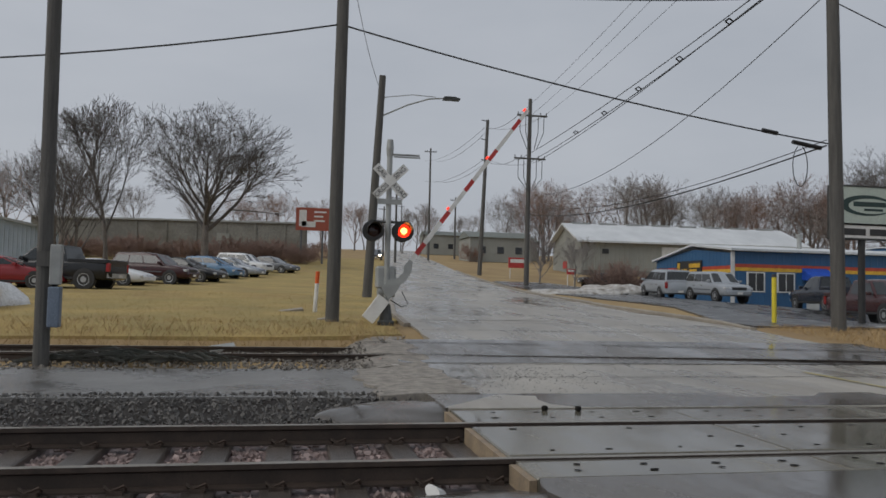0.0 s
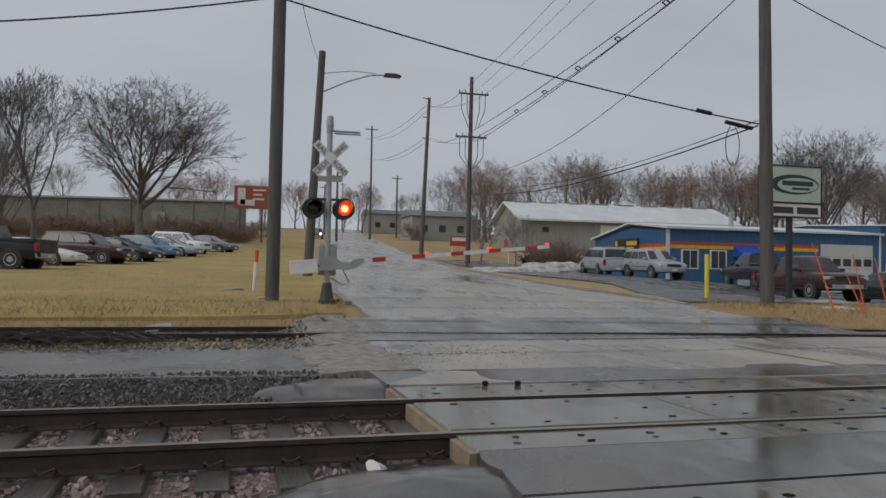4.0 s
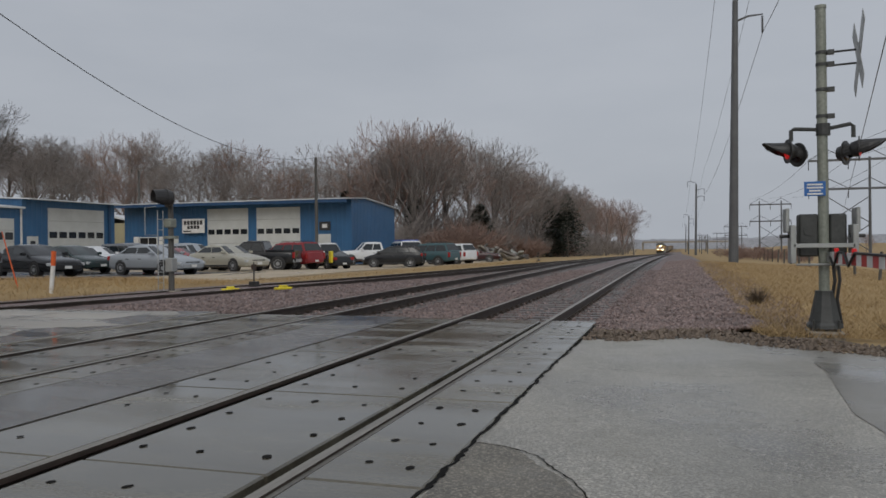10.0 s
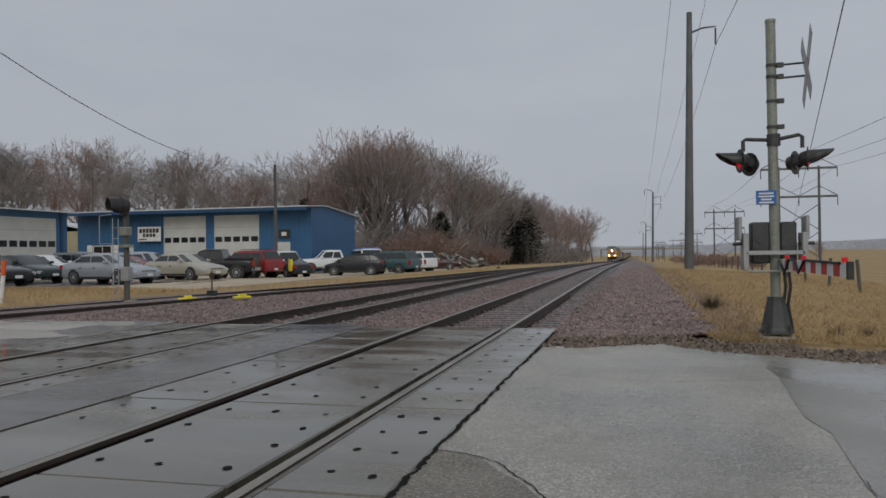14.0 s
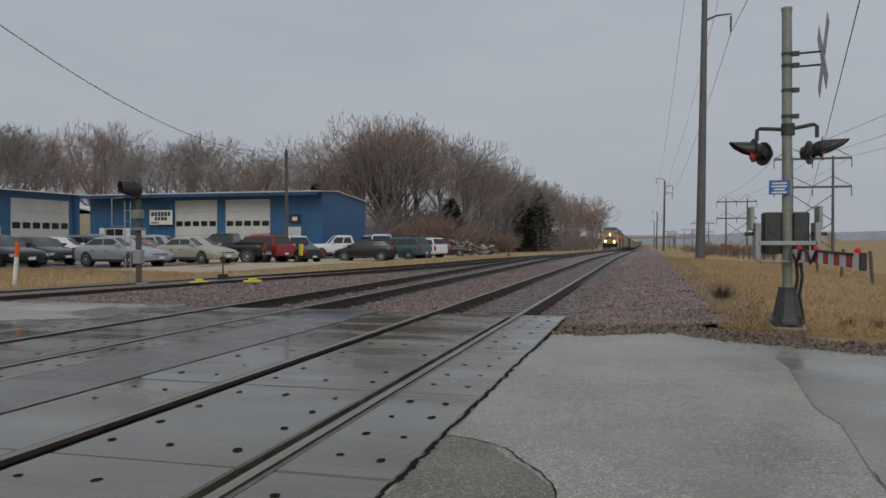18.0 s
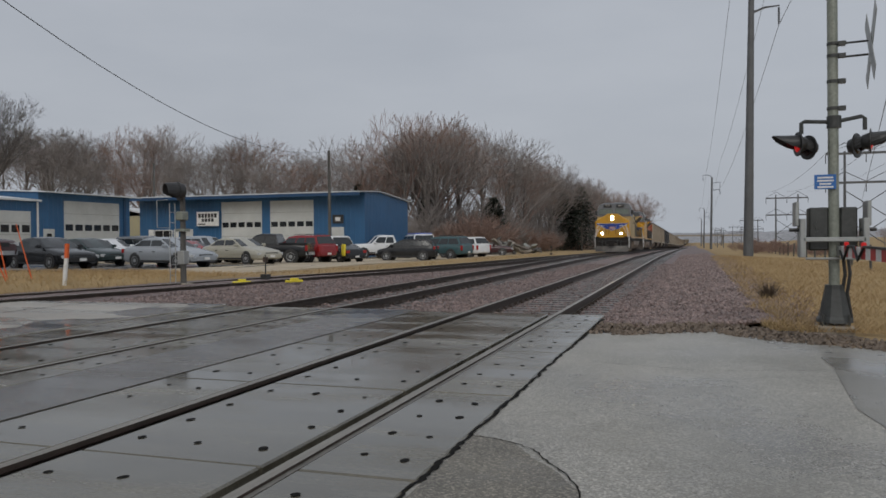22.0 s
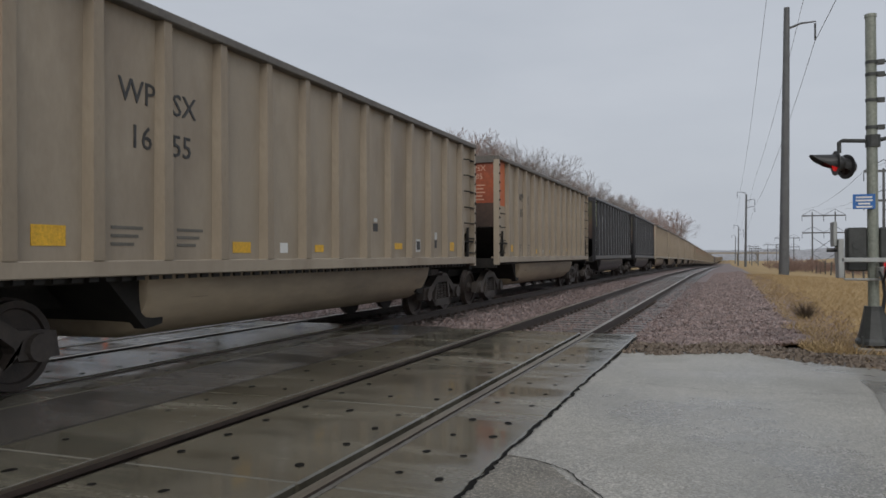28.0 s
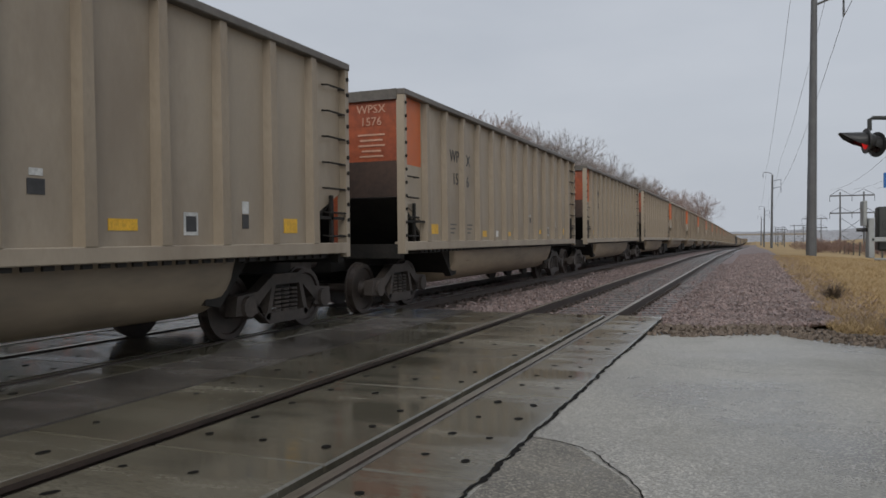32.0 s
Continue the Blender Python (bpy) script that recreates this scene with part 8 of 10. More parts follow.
for k in range(30):
    tree(SHRUB, -24 - rng.uniform(0, 10), 86 + 130 * rng.random() ** 1.5, "rusty brown undergrowth along the wood edge", rng.uniform(1.2, 2.4), rng.uniform(0, 360), "shrubs", wide=1.2)
for k in range(24):
    tree(SHRUB, 5.5 + rng.uniform(0, 9), 70 + rng.uniform(0, 60), "low brown brush beside the line", rng.uniform(0.4, 0.8), rng.uniform(0, 360), "shrubs")
for k in range(12):
    wood(40 + rng.uniform(0, 160), 330 + rng.uniform(0, 130), rng.uniform(0.35, 0.6), "distant bare tree across the field")


def conifer(x, y, h, seed, broad=0.27):
    rg = random.Random(seed)
    z = land(x, y)
    t = thing("evergreen_tree", "dark green conifer among the bare trees", "tree", "evergreens", pose(x, y, z))
    bm = bmesh.new()
    cyl(bm, (0, 0, -0.2), (0, 0, h * 0.95), 0.22, 0.03, 8)
    part("trunk", bm, BARK, t)
    v, f = [], []
    for k in range(2400):
        u = rg.random() ** 0.8
        zz = h * (0.06 + 0.93 * u)
        r = (1 - u ** 1.6) * h * broad * rg.uniform(0.3, 1.08) + 0.15
        a = rg.uniform(0, 6.283)
        c = Vector((math.cos(a) * r, math.sin(a) * r, zz - 0.15 * r))
        s = rg.uniform(0.25, 0.6)
        d = Vector((math.cos(a), math.sin(a), rg.uniform(-0.5, 0.2))) * s
        e = Vector((-math.sin(a), math.cos(a), rg.uniform(-0.3, 0.3))) * s * 0.5
        b = len(v)
        v += [tuple(c - d * 0.4), tuple(c + e), tuple(c + d), tuple(c - e)]
        f.append((b, b + 1, b + 2, b + 3))
    part("crown", raw("crown", v, f, NEEDLE), None, t)


for x, y, s in ((-22.3, 253.6, 1.12), (-18.0, 270.0, 1.15), (-16.0, 300.0, 1.0), (-25, 201, 1.1)):
    wood(x, y, s, "rounded bare tree beside the line")
for k in range(52):
    tree(BRUSH, -25 - rng.uniform(0, 9), 88 + 210 * (k + rng.random()) / 52, "tall grey-brown thicket along the wood edge", rng.uniform(2.2, 3.8), rng.uniform(0, 360), "thickets", wide=1.2)
for k in range(30):
    tree(BRUSH, -118 + 88 * (k + rng.random()) / 30, 86 + rng.uniform(-2, 5), "tall grey-brown thicket behind the workshops", rng.uniform(1.6, 2.6), rng.uniform(0, 360), "thickets", wide=1.3)
conifer(-21.5, 158, 13.0, 1, 0.36)
conifer(-23.0, 163, 11.5, 2, 0.36)
conifer(-25.5, 160, 12.5, 7, 0.34)
conifer(-25.5, 101, 7.5, 6, 0.42)
for k in range(16):
    tree(BRUSH, -19 - rng.uniform(0, 7), 172 + 150 * (k + rng.random()) / 16, "tall grey-brown thicket beside the line", rng.uniform(1.8, 3.0), rng.uniform(0, 360), "thickets", wide=1.3)
conifer(-41, 92, 9, 3)
conifer(-34.5, 100, 8, 4)
conifer(-37, 110, 9, 5)

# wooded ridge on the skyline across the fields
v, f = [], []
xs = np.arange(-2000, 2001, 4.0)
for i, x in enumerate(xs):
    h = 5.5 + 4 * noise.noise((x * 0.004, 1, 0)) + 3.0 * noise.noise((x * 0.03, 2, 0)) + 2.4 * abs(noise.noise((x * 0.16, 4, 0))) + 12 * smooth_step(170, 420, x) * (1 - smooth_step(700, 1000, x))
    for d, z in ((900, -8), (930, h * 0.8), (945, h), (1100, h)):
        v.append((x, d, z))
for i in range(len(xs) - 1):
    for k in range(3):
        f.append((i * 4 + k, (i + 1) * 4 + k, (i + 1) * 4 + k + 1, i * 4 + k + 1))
# Distance haze is put into this pale blue-grey base colour.
tagged(new("backdrop_ridge", raw("backdrop_ridge", v, f, mat("far_woods_hazed", (0.34, 0.345, 0.365), (0.27, 0.275, 0.29), rough=1.0, scale=0.02, fine=0.3, bump=0))), "far wooded ridge on the skyline, paled by painted haze", "hills", kind="structure")
root = thing("wire_fence", "old wire fence of leaning wooden posts", "fence")
for k in range(16):
    bm = bmesh.new()
    y = 30 + k * 5
    x = 7.0 + 0.02 * y
    cyl(bm, (x, y, land(x, y) - 0.2), (x + rng.uniform(-0.1, 0.1), y, land(x, y) + 1.1), 0.06, None, 6)
    part("post", bm, POLE_WOOD, root)


# ---- the train ----
TAN = mat("gondola_tan", (0.365, 0.305, 0.23), (0.30, 0.25, 0.19), rough=0.5, scale=0.9, fine=30, bump=0.06, stretch=(1, 1, 0.45), dirt=(0.225, 0.178, 0.13), grain=(0.9, 1.05))
TUB_TAN = mat("tub_tan", (0.43, 0.345, 0.24), (0.34, 0.27, 0.185), rough=0.5, scale=0.6, fine=12, bump=0.05, stretch=(1, 0.3, 1), dirt=(0.12, 0.10, 0.08), grain=(0.88, 1.07))
TAN_RIB = mat("gondola_rib_tan", (0.315, 0.258, 0.188), (0.235, 0.186, 0.132), rough=0.5, scale=1.6, fine=30, bump=0.06, stretch=(1, 1, 0.35), dirt=(0.15, 0.103, 0.066), grain=(0.88, 1.06))
GCHORD = mat("gondola_chord", (0.15, 0.135, 0.118), (0.10, 0.09, 0.079), rough=0.55, scale=0.9, fine=14)
GBLACK = mat("gondola_black", (0.032, 0.032, 0.035), (0.022, 0.022, 0.025), rough=0.36, scale=0.7, fine=20, bump=0.05, dirt=(0.05, 0.046, 0.042), stretch=(1, 1, 0.4), grain=(0.9, 1.06))
GPALE = mat("gondola_pale_panel", (0.46, 0.45, 0.41), (0.36, 0.355, 0.325), rough=0.5, scale=1.0, fine=26, bump=0.05, stretch=(1, 1, 0.35), dirt=(0.19, 0.178, 0.158), grain=(0.9, 1.05))
GORANGE_END = mat("rotary_end_sooty", (0.40, 0.09, 0.03), (0.22, 0.055, 0.03), rough=0.55, scale=0.7, fine=10, bump=0.05, dirt=(0.07, 0.035, 0.028))
GORANGE = mat("rotary_end_orange", (0.56, 0.135, 0.035), (0.44, 0.105, 0.035), rough=0.5, scale=0.8, fine=10, bump=0.05, dirt=(0.17, 0.06, 0.035), grain=(0.88, 1.07))
GGREEN = mat("rotary_end_brown", (0.085, 0.055, 0.035), (0.06, 0.062, 0.03), rough=0.5, scale=0.9, fine=10, bump=0.05, dirt=(0.03, 0.02, 0.016))
GLIME = mat("faded_green_panel", (0.33, 0.36, 0.20), (0.25, 0.26, 0.16), rough=0.5, scale=0.8)
UNDER = mat("underframe_black", (0.018, 0.017, 0.016), (0.03, 0.027, 0.024), rough=0.7, scale=3, fine=20, spec=0.2)
TRUCK = mat("truck_casting", (0.078, 0.062, 0.052), (0.046, 0.038, 0.033), rough=0.65, scale=3, fine=20, bump=0.2)
TRUCK_DUST = mat("truck_dusty", (0.165, 0.13, 0.106), (0.10, 0.08, 0.067), rough=0.7, scale=2.5, fine=20, bump=0.2, dirt=(0.05, 0.042, 0.036))
WHEEL = mat("wheel_steel", (0.068, 0.052, 0.043), (0.04, 0.032, 0.028), rough=0.5, metal=0.2, scale=4)
REFL = mat("yellow_reflector", (0.78, 0.45, 0.03), (0.68, 0.38, 0.03), rough=0.4, scale=6)
STENCIL = mat("stencil_black", (0.03, 0.03, 0.032), (0.05, 0.05, 0.05), rough=0.5, scale=6)
STENCIL_W = mat("stencil_white", (0.62, 0.62, 0.6), rough=0.5, scale=6)

GL = 15.0
RIBS = [1.68 + 0.932 * k for k in range(13)]


def wheelset(y, r=0.42):
    bm = bmesh.new()
    for s in (-1, 1):
        loft(bm, [[(s * x, y + q * math.cos(k * math.pi / 14), r + q * math.sin(k * math.pi / 14)) for k in range(28)] for x, q in ((0.675, r + 0.025), (0.70, r + 0.025), (0.705, r), (0.80, r - 0.004), (0.802, r - 0.07), (0.775, r - 0.085), (0.775, 0.16), (0.82, 0.12), (0.88, 0.10))])
    cyl(bm, (-0.95, y, r), (0.95, y, r), 0.075, None, 10)
    return mesh_of(bm, "wheelset", WHEEL)


def truck_frame(side, wb=0.89):
    """One cast side frame with its spring nest, as freight cars have."""
    bm = bmesh.new()
    x0, x1 = (0.92, 1.08) if side > 0 else (-1.08, -0.92)
    r = 0.42
    arch = [(-wb - 0.24, r - 0.1), (-wb - 0.2, r + 0.14), (-wb + 0.2, r + 0.17), (-0.32, 0.80), (0.32, 0.80), (wb - 0.2, r + 0.17), (wb + 0.2, r + 0.14), (wb + 0.24, r - 0.1), (wb - 0.2, r - 0.1), (wb - 0.25, r + 0.02), (0.34, 0.66), (-0.34, 0.66), (-wb + 0.25, r + 0.02), (-wb + 0.2, r - 0.1)]
    prism(bm, arch, "x", x0, x1)
    prism(bm, [(-0.42, 0.16), (0.42, 0.16), (0.55, 0.25), (0.5, 0.30), (-0.5, 0.30), (-0.55, 0.25)], "x", x0, x1)
    for s in (-1, 1):
        prism(bm, [(s * 0.36, 0.66), (s * 0.50, 0.24), (s * 0.42, 0.2), (s * 0.28, 0.66)], "x", x0, x1)
        prism(bm, [(s * 0.62, 0.30), (s * 0.5, 0.22), (s * (wb - 0.2), r - 0.05), (s * (wb - 0.16), r + 0.08)], "x", x0, x1)
        cyl(bm, (x0 - 0.02, s * wb, r), (x1 + 0.05, s * wb, r), 0.15, 0.13, 12)
    for k in (-0.2, 0.0, 0.2):
        for q in range(6):
            cyl(bm, ((x0 + x1) / 2, k, 0.30 + q * 0.055), ((x0 + x1) / 2, k, 0.333 + q * 0.055), 0.085, None, 8)
    return mesh_of(bm, "side_frame", TRUCK)


WS = [wheelset(-0.89), wheelset(0.89)]
TF = [truck_frame(-1), truck_frame(1)]
bm = bmesh.new()
box(bm, -1.0, 1.0, -0.17, 0.17, 0.5, 0.78)
box(bm, -0.85, 0.85, -0.62, -0.55, 0.36, 0.5)
box(bm, -0.85, 0.85, 0.55, 0.62, 0.36, 0.5)
BOLSTER = mesh_of(bm, "bolster", UNDER)
bm = bmesh.new()
prism(bm, [(-0.06, 1.2), (0.06, 1.2), (0.06, 3.62), (-0.06, 3.62)], "x", 0, 0.015)
loft(bm, [[(0, -0.105, 1.2), (0, 0.105, 1.2), (0, 0.09, 3.63), (0, -0.09, 3.63)], [(0.11, -0.07, 1.2), (0.11, 0.07, 1.2), (0.09, 0.06, 3.63), (0.09, -0.06, 3.63)]])
RIB_BM = bm


def rib_mesh(material):
    b = RIB_BM.copy()
    return mesh_of(b, "rib", material)


def gondola(scheme, number, near=True):
    side, rib, end, endside, tub = {"tan": (TAN, TAN_RIB, GORANGE, GORANGE, TUB_TAN), "black": (GBLACK, GBLACK, GGREEN, GLIME, GBLACK), "pale": (GPALE, GBLACK, GGREEN, GLIME, GBLACK)}[scheme]
    label = {"tan": "tan coal gondola with upright ribs and an orange rotary end", "black": "black coal gondola with upright ribs", "pale": "coal gondola with pale panels between black ribs"}[scheme]
    root = thing("coal_gondola", label, "freight car", "coal gondolas")
    post = TAN if scheme == "tan" else GBLACK
    ribme = rib_mesh(rib)
    if not near:
        bm = bmesh.new()
        for s in (-1, 1):
            for y in RIBS:
                box(bm, min(s * 1.46, s * 1.55), max(s * 1.46, s * 1.55), y - 0.08, y + 0.08, 1.2, 3.63)
        tagged(part("ribs", bm, rib, root), kind="stuff")
        bm = bmesh.new()
        box(bm, -1.46, 1.46, 1.55, 12.95, 1.15, 3.66)
        box(bm, -1.46, 1.46, 0.7, 13.7, 1.9, 3.66)
        part("body", bm, side, root)
        bm = bmesh.new()
        for s in (-1, 1):
            box(bm, min(s * 1.40, s * 1.57), max(s * 1.40, s * 1.57), 0.65, 13.77, 3.63, 3.72)
            box(bm, min(s * 1.36, s * 1.56), max(s * 1.36, s * 1.56), 0.7, 13.72, 1.04, 1.2)
        part("chords", bm, post, root)
        bm = bmesh.new()
        box(bm, -1.44, 1.47, 0.68, 1.5, 2.5, 3.64)
        part("rotary_end", bm, end, root)
        bm = bmesh.new()
        sec = [(1.30, 1.1), (1.25, 0.72), (0.95, 0.47), (0.2, 0.42), (-0.2, 0.42), (-0.95, 0.47), (-1.25, 0.72), (-1.30, 1.1)]
        loft(bm, [[(u, y, 1.1 + (v - 1.1) * k) for u, v in sec] for y, k in ((3.0, 0.3), (3.3, 0.97), (11.7, 0.97), (12.0, 0.3))])
        part("tub", bm, tub, root)
        bm = bmesh.new()
        box(bm, -0.35, 0.35, -0.1, 15.0, 0.72, 1.08)
        for y in (1.5, 12.9):
            box(bm, -1.05, 1.05, y - 1.05, y + 1.05, 0.3, 0.8)
            for d in (-0.82, 0.82):
                cyl(bm, (-0.85, y + d, 0.42), (0.85, y + d, 0.42), 0.42, None, 14)
        part("running_gear", bm, UNDER, root)
        return root
    for s in (-1, 1):
        bm = bmesh.new()
        box(bm, min(s * 1.43, s * 1.46), max(s * 1.43, s * 1.46), 1.55, 12.95, 1.16, 3.64)
        part("side_wall", bm, side, root)
        for y in RIBS:
            r = part("rib", ribme, None, root)
            r.matrix_basis = pose(s * 1.46, y, 0) if s > 0 else pose(s * 1.46, y, 0, 0, 0, 180)
        bm = bmesh.new()
        box(bm, min(s * 1.40, s * 1.58), max(s * 1.40, s * 1.58), 0.64, 13.78, 3.63, 3.73)
        bevel(bm, 0.012)
        part("top_chord", bm, GCHORD if scheme == "tan" else post, root)
        bm = bmesh.new()
        box(bm, min(s * 1.34, s * 1.565), max(s * 1.34, s * 1.565), 0.70, 13.72, 1.05, 1.20)
        bevel(bm, 0.01)
        part("side_sill", bm, post, root)
        bm = bmesh.new()
        for k in range(60):
            y = 1.4 + k * 0.198
            box(bm, min(s * 1.50, s * 1.53), max(s * 1.50, s * 1.53), y - 0.055, y + 0.055, 1.005, 1.05)
        tagged(part("sill_slot_row", bm, UNDER, root), kind="stuff")
        for y0, y1, front in ((0.70, 1.55, True), (12.95, 13.72, False)):
            bm = bmesh.new()
            box(bm, min(s * 1.43, s * 1.46), max(s * 1.43, s * 1.46), y0, y1, 2.5, 3.64)
            part("end_panel", bm, endside if front else side, root, "orange side end panel" if front and scheme == "tan" else "")
            bm = bmesh.new()
            low = 1.92
            prism(bm, [(y0, low - (0 if front else 0.05)), (y1, 1.55), (y1, 2.5), (y0, 2.5)] if front else [(y0, 1.55), (y1, low), (y1, 2.5), (y0, 2.5)], "x", min(s * 1.43, s * 1.46), max(s * 1.43, s * 1.46))
            part("end_panel", bm, side if scheme != "pale" else GBLACK, root)
            bm = bmesh.new()
            yc = y0 if front else y1
            box(bm, min(s * 1.42, s * 1.56), max(s * 1.42, s * 1.56), yc - 0.05, yc + 0.05, 1.0, 3.64)
            part("corner_post", bm, post, root)
            bm = bmesh.new()
            box(bm, min(s * 1.49, s * 1.53), max(s * 1.49, s * 1.53), (y0 + y1) / 2 - 0.03, (y0 + y1) / 2 + 0.03, 1.1, 1.85)
            box(bm, min(s * 1.49, s * 1.53), max(s * 1.49, s * 1.53), y0, y1, 1.52, 1.56)
            part("step_post", bm, UNDER, root)
            for z in (1.3, 1.62, 1.95, 2.3, 2.65, 3.0, 3.35):
                if front and z > 2.5:
                    continue
                bm = bmesh.new()
                a, b = (y0 + 0.08, y0 + 0.52) if front else (y1 - 0.52, y1 - 0.08)
                pipe(bm, [(s * 1.46, a, z), (s * 1.56, a, z - 0.01), (s * 1.56, b, z - 0.01), (s * 1.46, b, z)], 0.014, 5)
                part("grab_iron", bm, UNDER, root)
            bm = bmesh.new()
            for k in range(11):
                cyl(bm, (s * 1.56, yc, 1.3 + k * 0.22), (s * 1.582, yc, 1.3 + k * 0.22), 0.028, None, 6)
            part("post_bolts", bm, UNDER, root)
    for y, front in ((0.70, True), (13.72, False)):
        bm = bmesh.new()
        box(bm, -1.43, 1.43, y - 0.02, y + 0.02, 2.55, 3.64)
        e = part("end_wall", bm, (GORANGE_END if scheme == "tan" else end) if front else side, root, "orange rotary end wall" if front and scheme == "tan" else "")
        d = 1 if front else -1
        bm = bmesh.new()
        box(bm, -1.43, 1.43, y - 0.018, y + 0.018, 1.95, 2.55)
        part("end_wall_lower", bm, mat("sooty_end", (0.075, 0.045, 0.033), (0.035, 0.025, 0.021), rough=0.6, scale=0.9, fine=12, bump=0.1, dirt=(0.018, 0.015, 0.014)) if front else side, root, "sooty brown lower end wall" if front else "")
        bm = bmesh.new()
        prism(bm, [(y, 1.93), (y + d * 0.03, 1.95), (y + d * 1.25, 1.1), (y + d * 1.2, 1.05)], "x", -1.42, 1.42)
        part("slope_sheet", bm, UNDER, root, "black slope sheet")
        bm = bmesh.new()
        box(bm, -1.46, 1.46, min(y - d * 0.04, y + d * 0.12), max(y - d * 0.04, y + d * 0.12), 0.92, 1.16)
        part("end_sill", bm, UNDER, root)
        bm = bmesh.new()
        box(bm, -1.43, 1.43, y - d * 0.05 - 0.03, y - d * 0.05 + 0.03, 3.56, 3.73)
        part("end_chord", bm, GCHORD if scheme == "tan" else post, root)
        for xx in (-0.26, 0.26):
            bm = bmesh.new()
            box(bm, xx - 0.06, xx + 0.06, y - 0.07, y + 0.02, 1.1, 3.6)
            part("end_post", bm, (GORANGE_END if scheme == "tan" else end) if front else post, root)
        bm = bmesh.new()
        cyl(bm, (0, y - d * 0.02, 0.86), (0, y - d * 0.78, 0.86), 0.10, 0.08, 8)
        box(bm, -0.14, 0.14, min(y - d * 0.68, y - d * 1.0), max(y - d * 0.68, y - d * 1.0), 0.72, 1.0)
        part("coupler", bm, TRUCK, root)
        if front:
            for k in range(5):
                bm = bmesh.new()
                w = (0.5, 0.42, 0.5, 0.36, 0.44)[k]
                box(bm, 0.94 - w / 2, 0.94 + w / 2, y - 0.032, y - 0.025, 2.98 - k * 0.09, 3.01 - k * 0.09)
                part("stencil_bar", bm, mat("stencil_dull", (0.28, 0.26, 0.22), rough=0.6) if scheme != "tan" else mat("stencil_pale", (0.6, 0.35, 0.25), rough=0.5), e)
            for z, body in ((3.42, "WPSX"), (3.21, number)):
                words(body, 0.2, pose(0.94, y - 0.03, z, 90, 0, 0), mat("stencil_pale", (0.6, 0.35, 0.25), rough=0.5) if scheme == "tan" else STENCIL_W, "lettering", e)
    sec = [(1.34, 1.1), (1.34, 0.92), (1.31, 0.76), (1.24, 0.61), (1.13, 0.49), (0.98, 0.41), (0.75, 0.36), (0.1, 0.35)]
    sec = sec + [(-u, v) for u, v in sec[::-1]]
    bm = bmesh.new()
    loft(bm, [[(u, y, 1.1 + (v - 1.1) * k) for u, v in sec] for y, k in ((3.5, 0.55), (3.53, 0.86), (3.6, 0.97), (3.72, 1.0), (11.2, 1.0), (11.32, 0.97), (11.39, 0.86), (11.42, 0.55))])
    t = part("tub", bm, tub, root, "rounded belly tub", 45)
    for k in range(3):
        bm = bmesh.new()
        box(bm, 1.29, 1.315, 4.1 + 0.05 * k, 4.55 - 0.03 * k, 0.96 - 0.09 * k, 1.0 - 0.09 * k)
        part("stencil_bar", bm, mat("stencil_faint", (0.16, 0.13, 0.10), rough=0.6), t)
    bm = bmesh.new()
    box(bm, -0.35, 0.35, 0.3, 14.1, 0.70, 1.06)
    box(bm, -1.3, 1.3, 0.75, 2.7, 0.98, 1.08)
    box(bm, -1.3, 1.3, 11.7, 13.65, 0.98, 1.08)
    part("underframe", bm, UNDER, root)
    # Black wedges fill the dark gap between each truck and the tub.
    for d, y in ((1, 0.0), (-1, 14.9)):
        bm = bmesh.new()
        prism(bm, [(y + d * 3.0, 1.06), (y + d * 3.9, 1.06), (y + d * 3.85, 0.52), (y + d * 3.6, 0.48)], "x", -1.22, 1.22)
        part("hopper_slope", bm, UNDER, root, "black hopper slope")
    for y in (1.5, 12.9):
        for me in WS:
            part("wheelset", me, None, root).matrix_basis = pose(0, y, 0)
        for me in TF:
            part("side_frame", me, None, root).matrix_basis = pose(0, y, 0)
        part("bolster", BOLSTER, None, root).matrix_basis = pose(0, y, 0)
    # markings on the side that faces the crossing
    face = lambda y, z, x=1.465: Matrix.Translation((x, y, z)) @ pose(0, 0, 0, 90, 0, 90)
    ink = STENCIL if scheme != "black" else STENCIL_W
    words("WP", 0.33, face(3.20, 2.84), ink, "lettering", root, 0.003)
    words("SX", 0.33, face(3.90, 2.81), ink, "lettering", root, 0.003)
    words(number[: len(number) // 2], 0.33, face(3.25, 2.40), ink, "lettering", root, 0.003)
    words(number[len(number) // 2:], 0.33, face(3.86, 2.38), ink, "lettering", root, 0.003)
    for bay, z, w, h, mt in ((0, 1.42, 0.36, 0.18, REFL), (3, 1.34, 0.36, 0.13, REFL), (5, 1.34, 0.24, 0.10, REFL), (8, 1.40, 0.36, 0.11, REFL), (11, 1.42, 0.30, 0.18, REFL), (4, 1.34, 0.18, 0.13, WHITE), (9, 1.42, 0.22, 0.24, STENCIL_W), (7, 1.70, 0.17, 0.13, STENCIL), (7, 1.82, 0.13, 0.06, STENCIL_W), (10, 1.62, 0.12, 0.14, STENCIL_W), (10, 1.46, 0.12, 0.16, STENCIL)):
        y = (RIBS[bay] + RIBS[bay + 1]) / 2
        bm = bmesh.new()
        box(bm, 1.46, 1.466, y - w / 2, y + w / 2, z - h / 2, z + h / 2)
        p = part("reflector" if mt is REFL else "stencil_plate", bm, mt, root, "yellow reflective patch" if mt is REFL else "")
        if mt is STENCIL_W and bay == 9:
            bm = bmesh.new()
            box(bm, 1.466, 1.47, y - w * 0.36, y + w * 0.36, z - 0.08, z + 0.08)
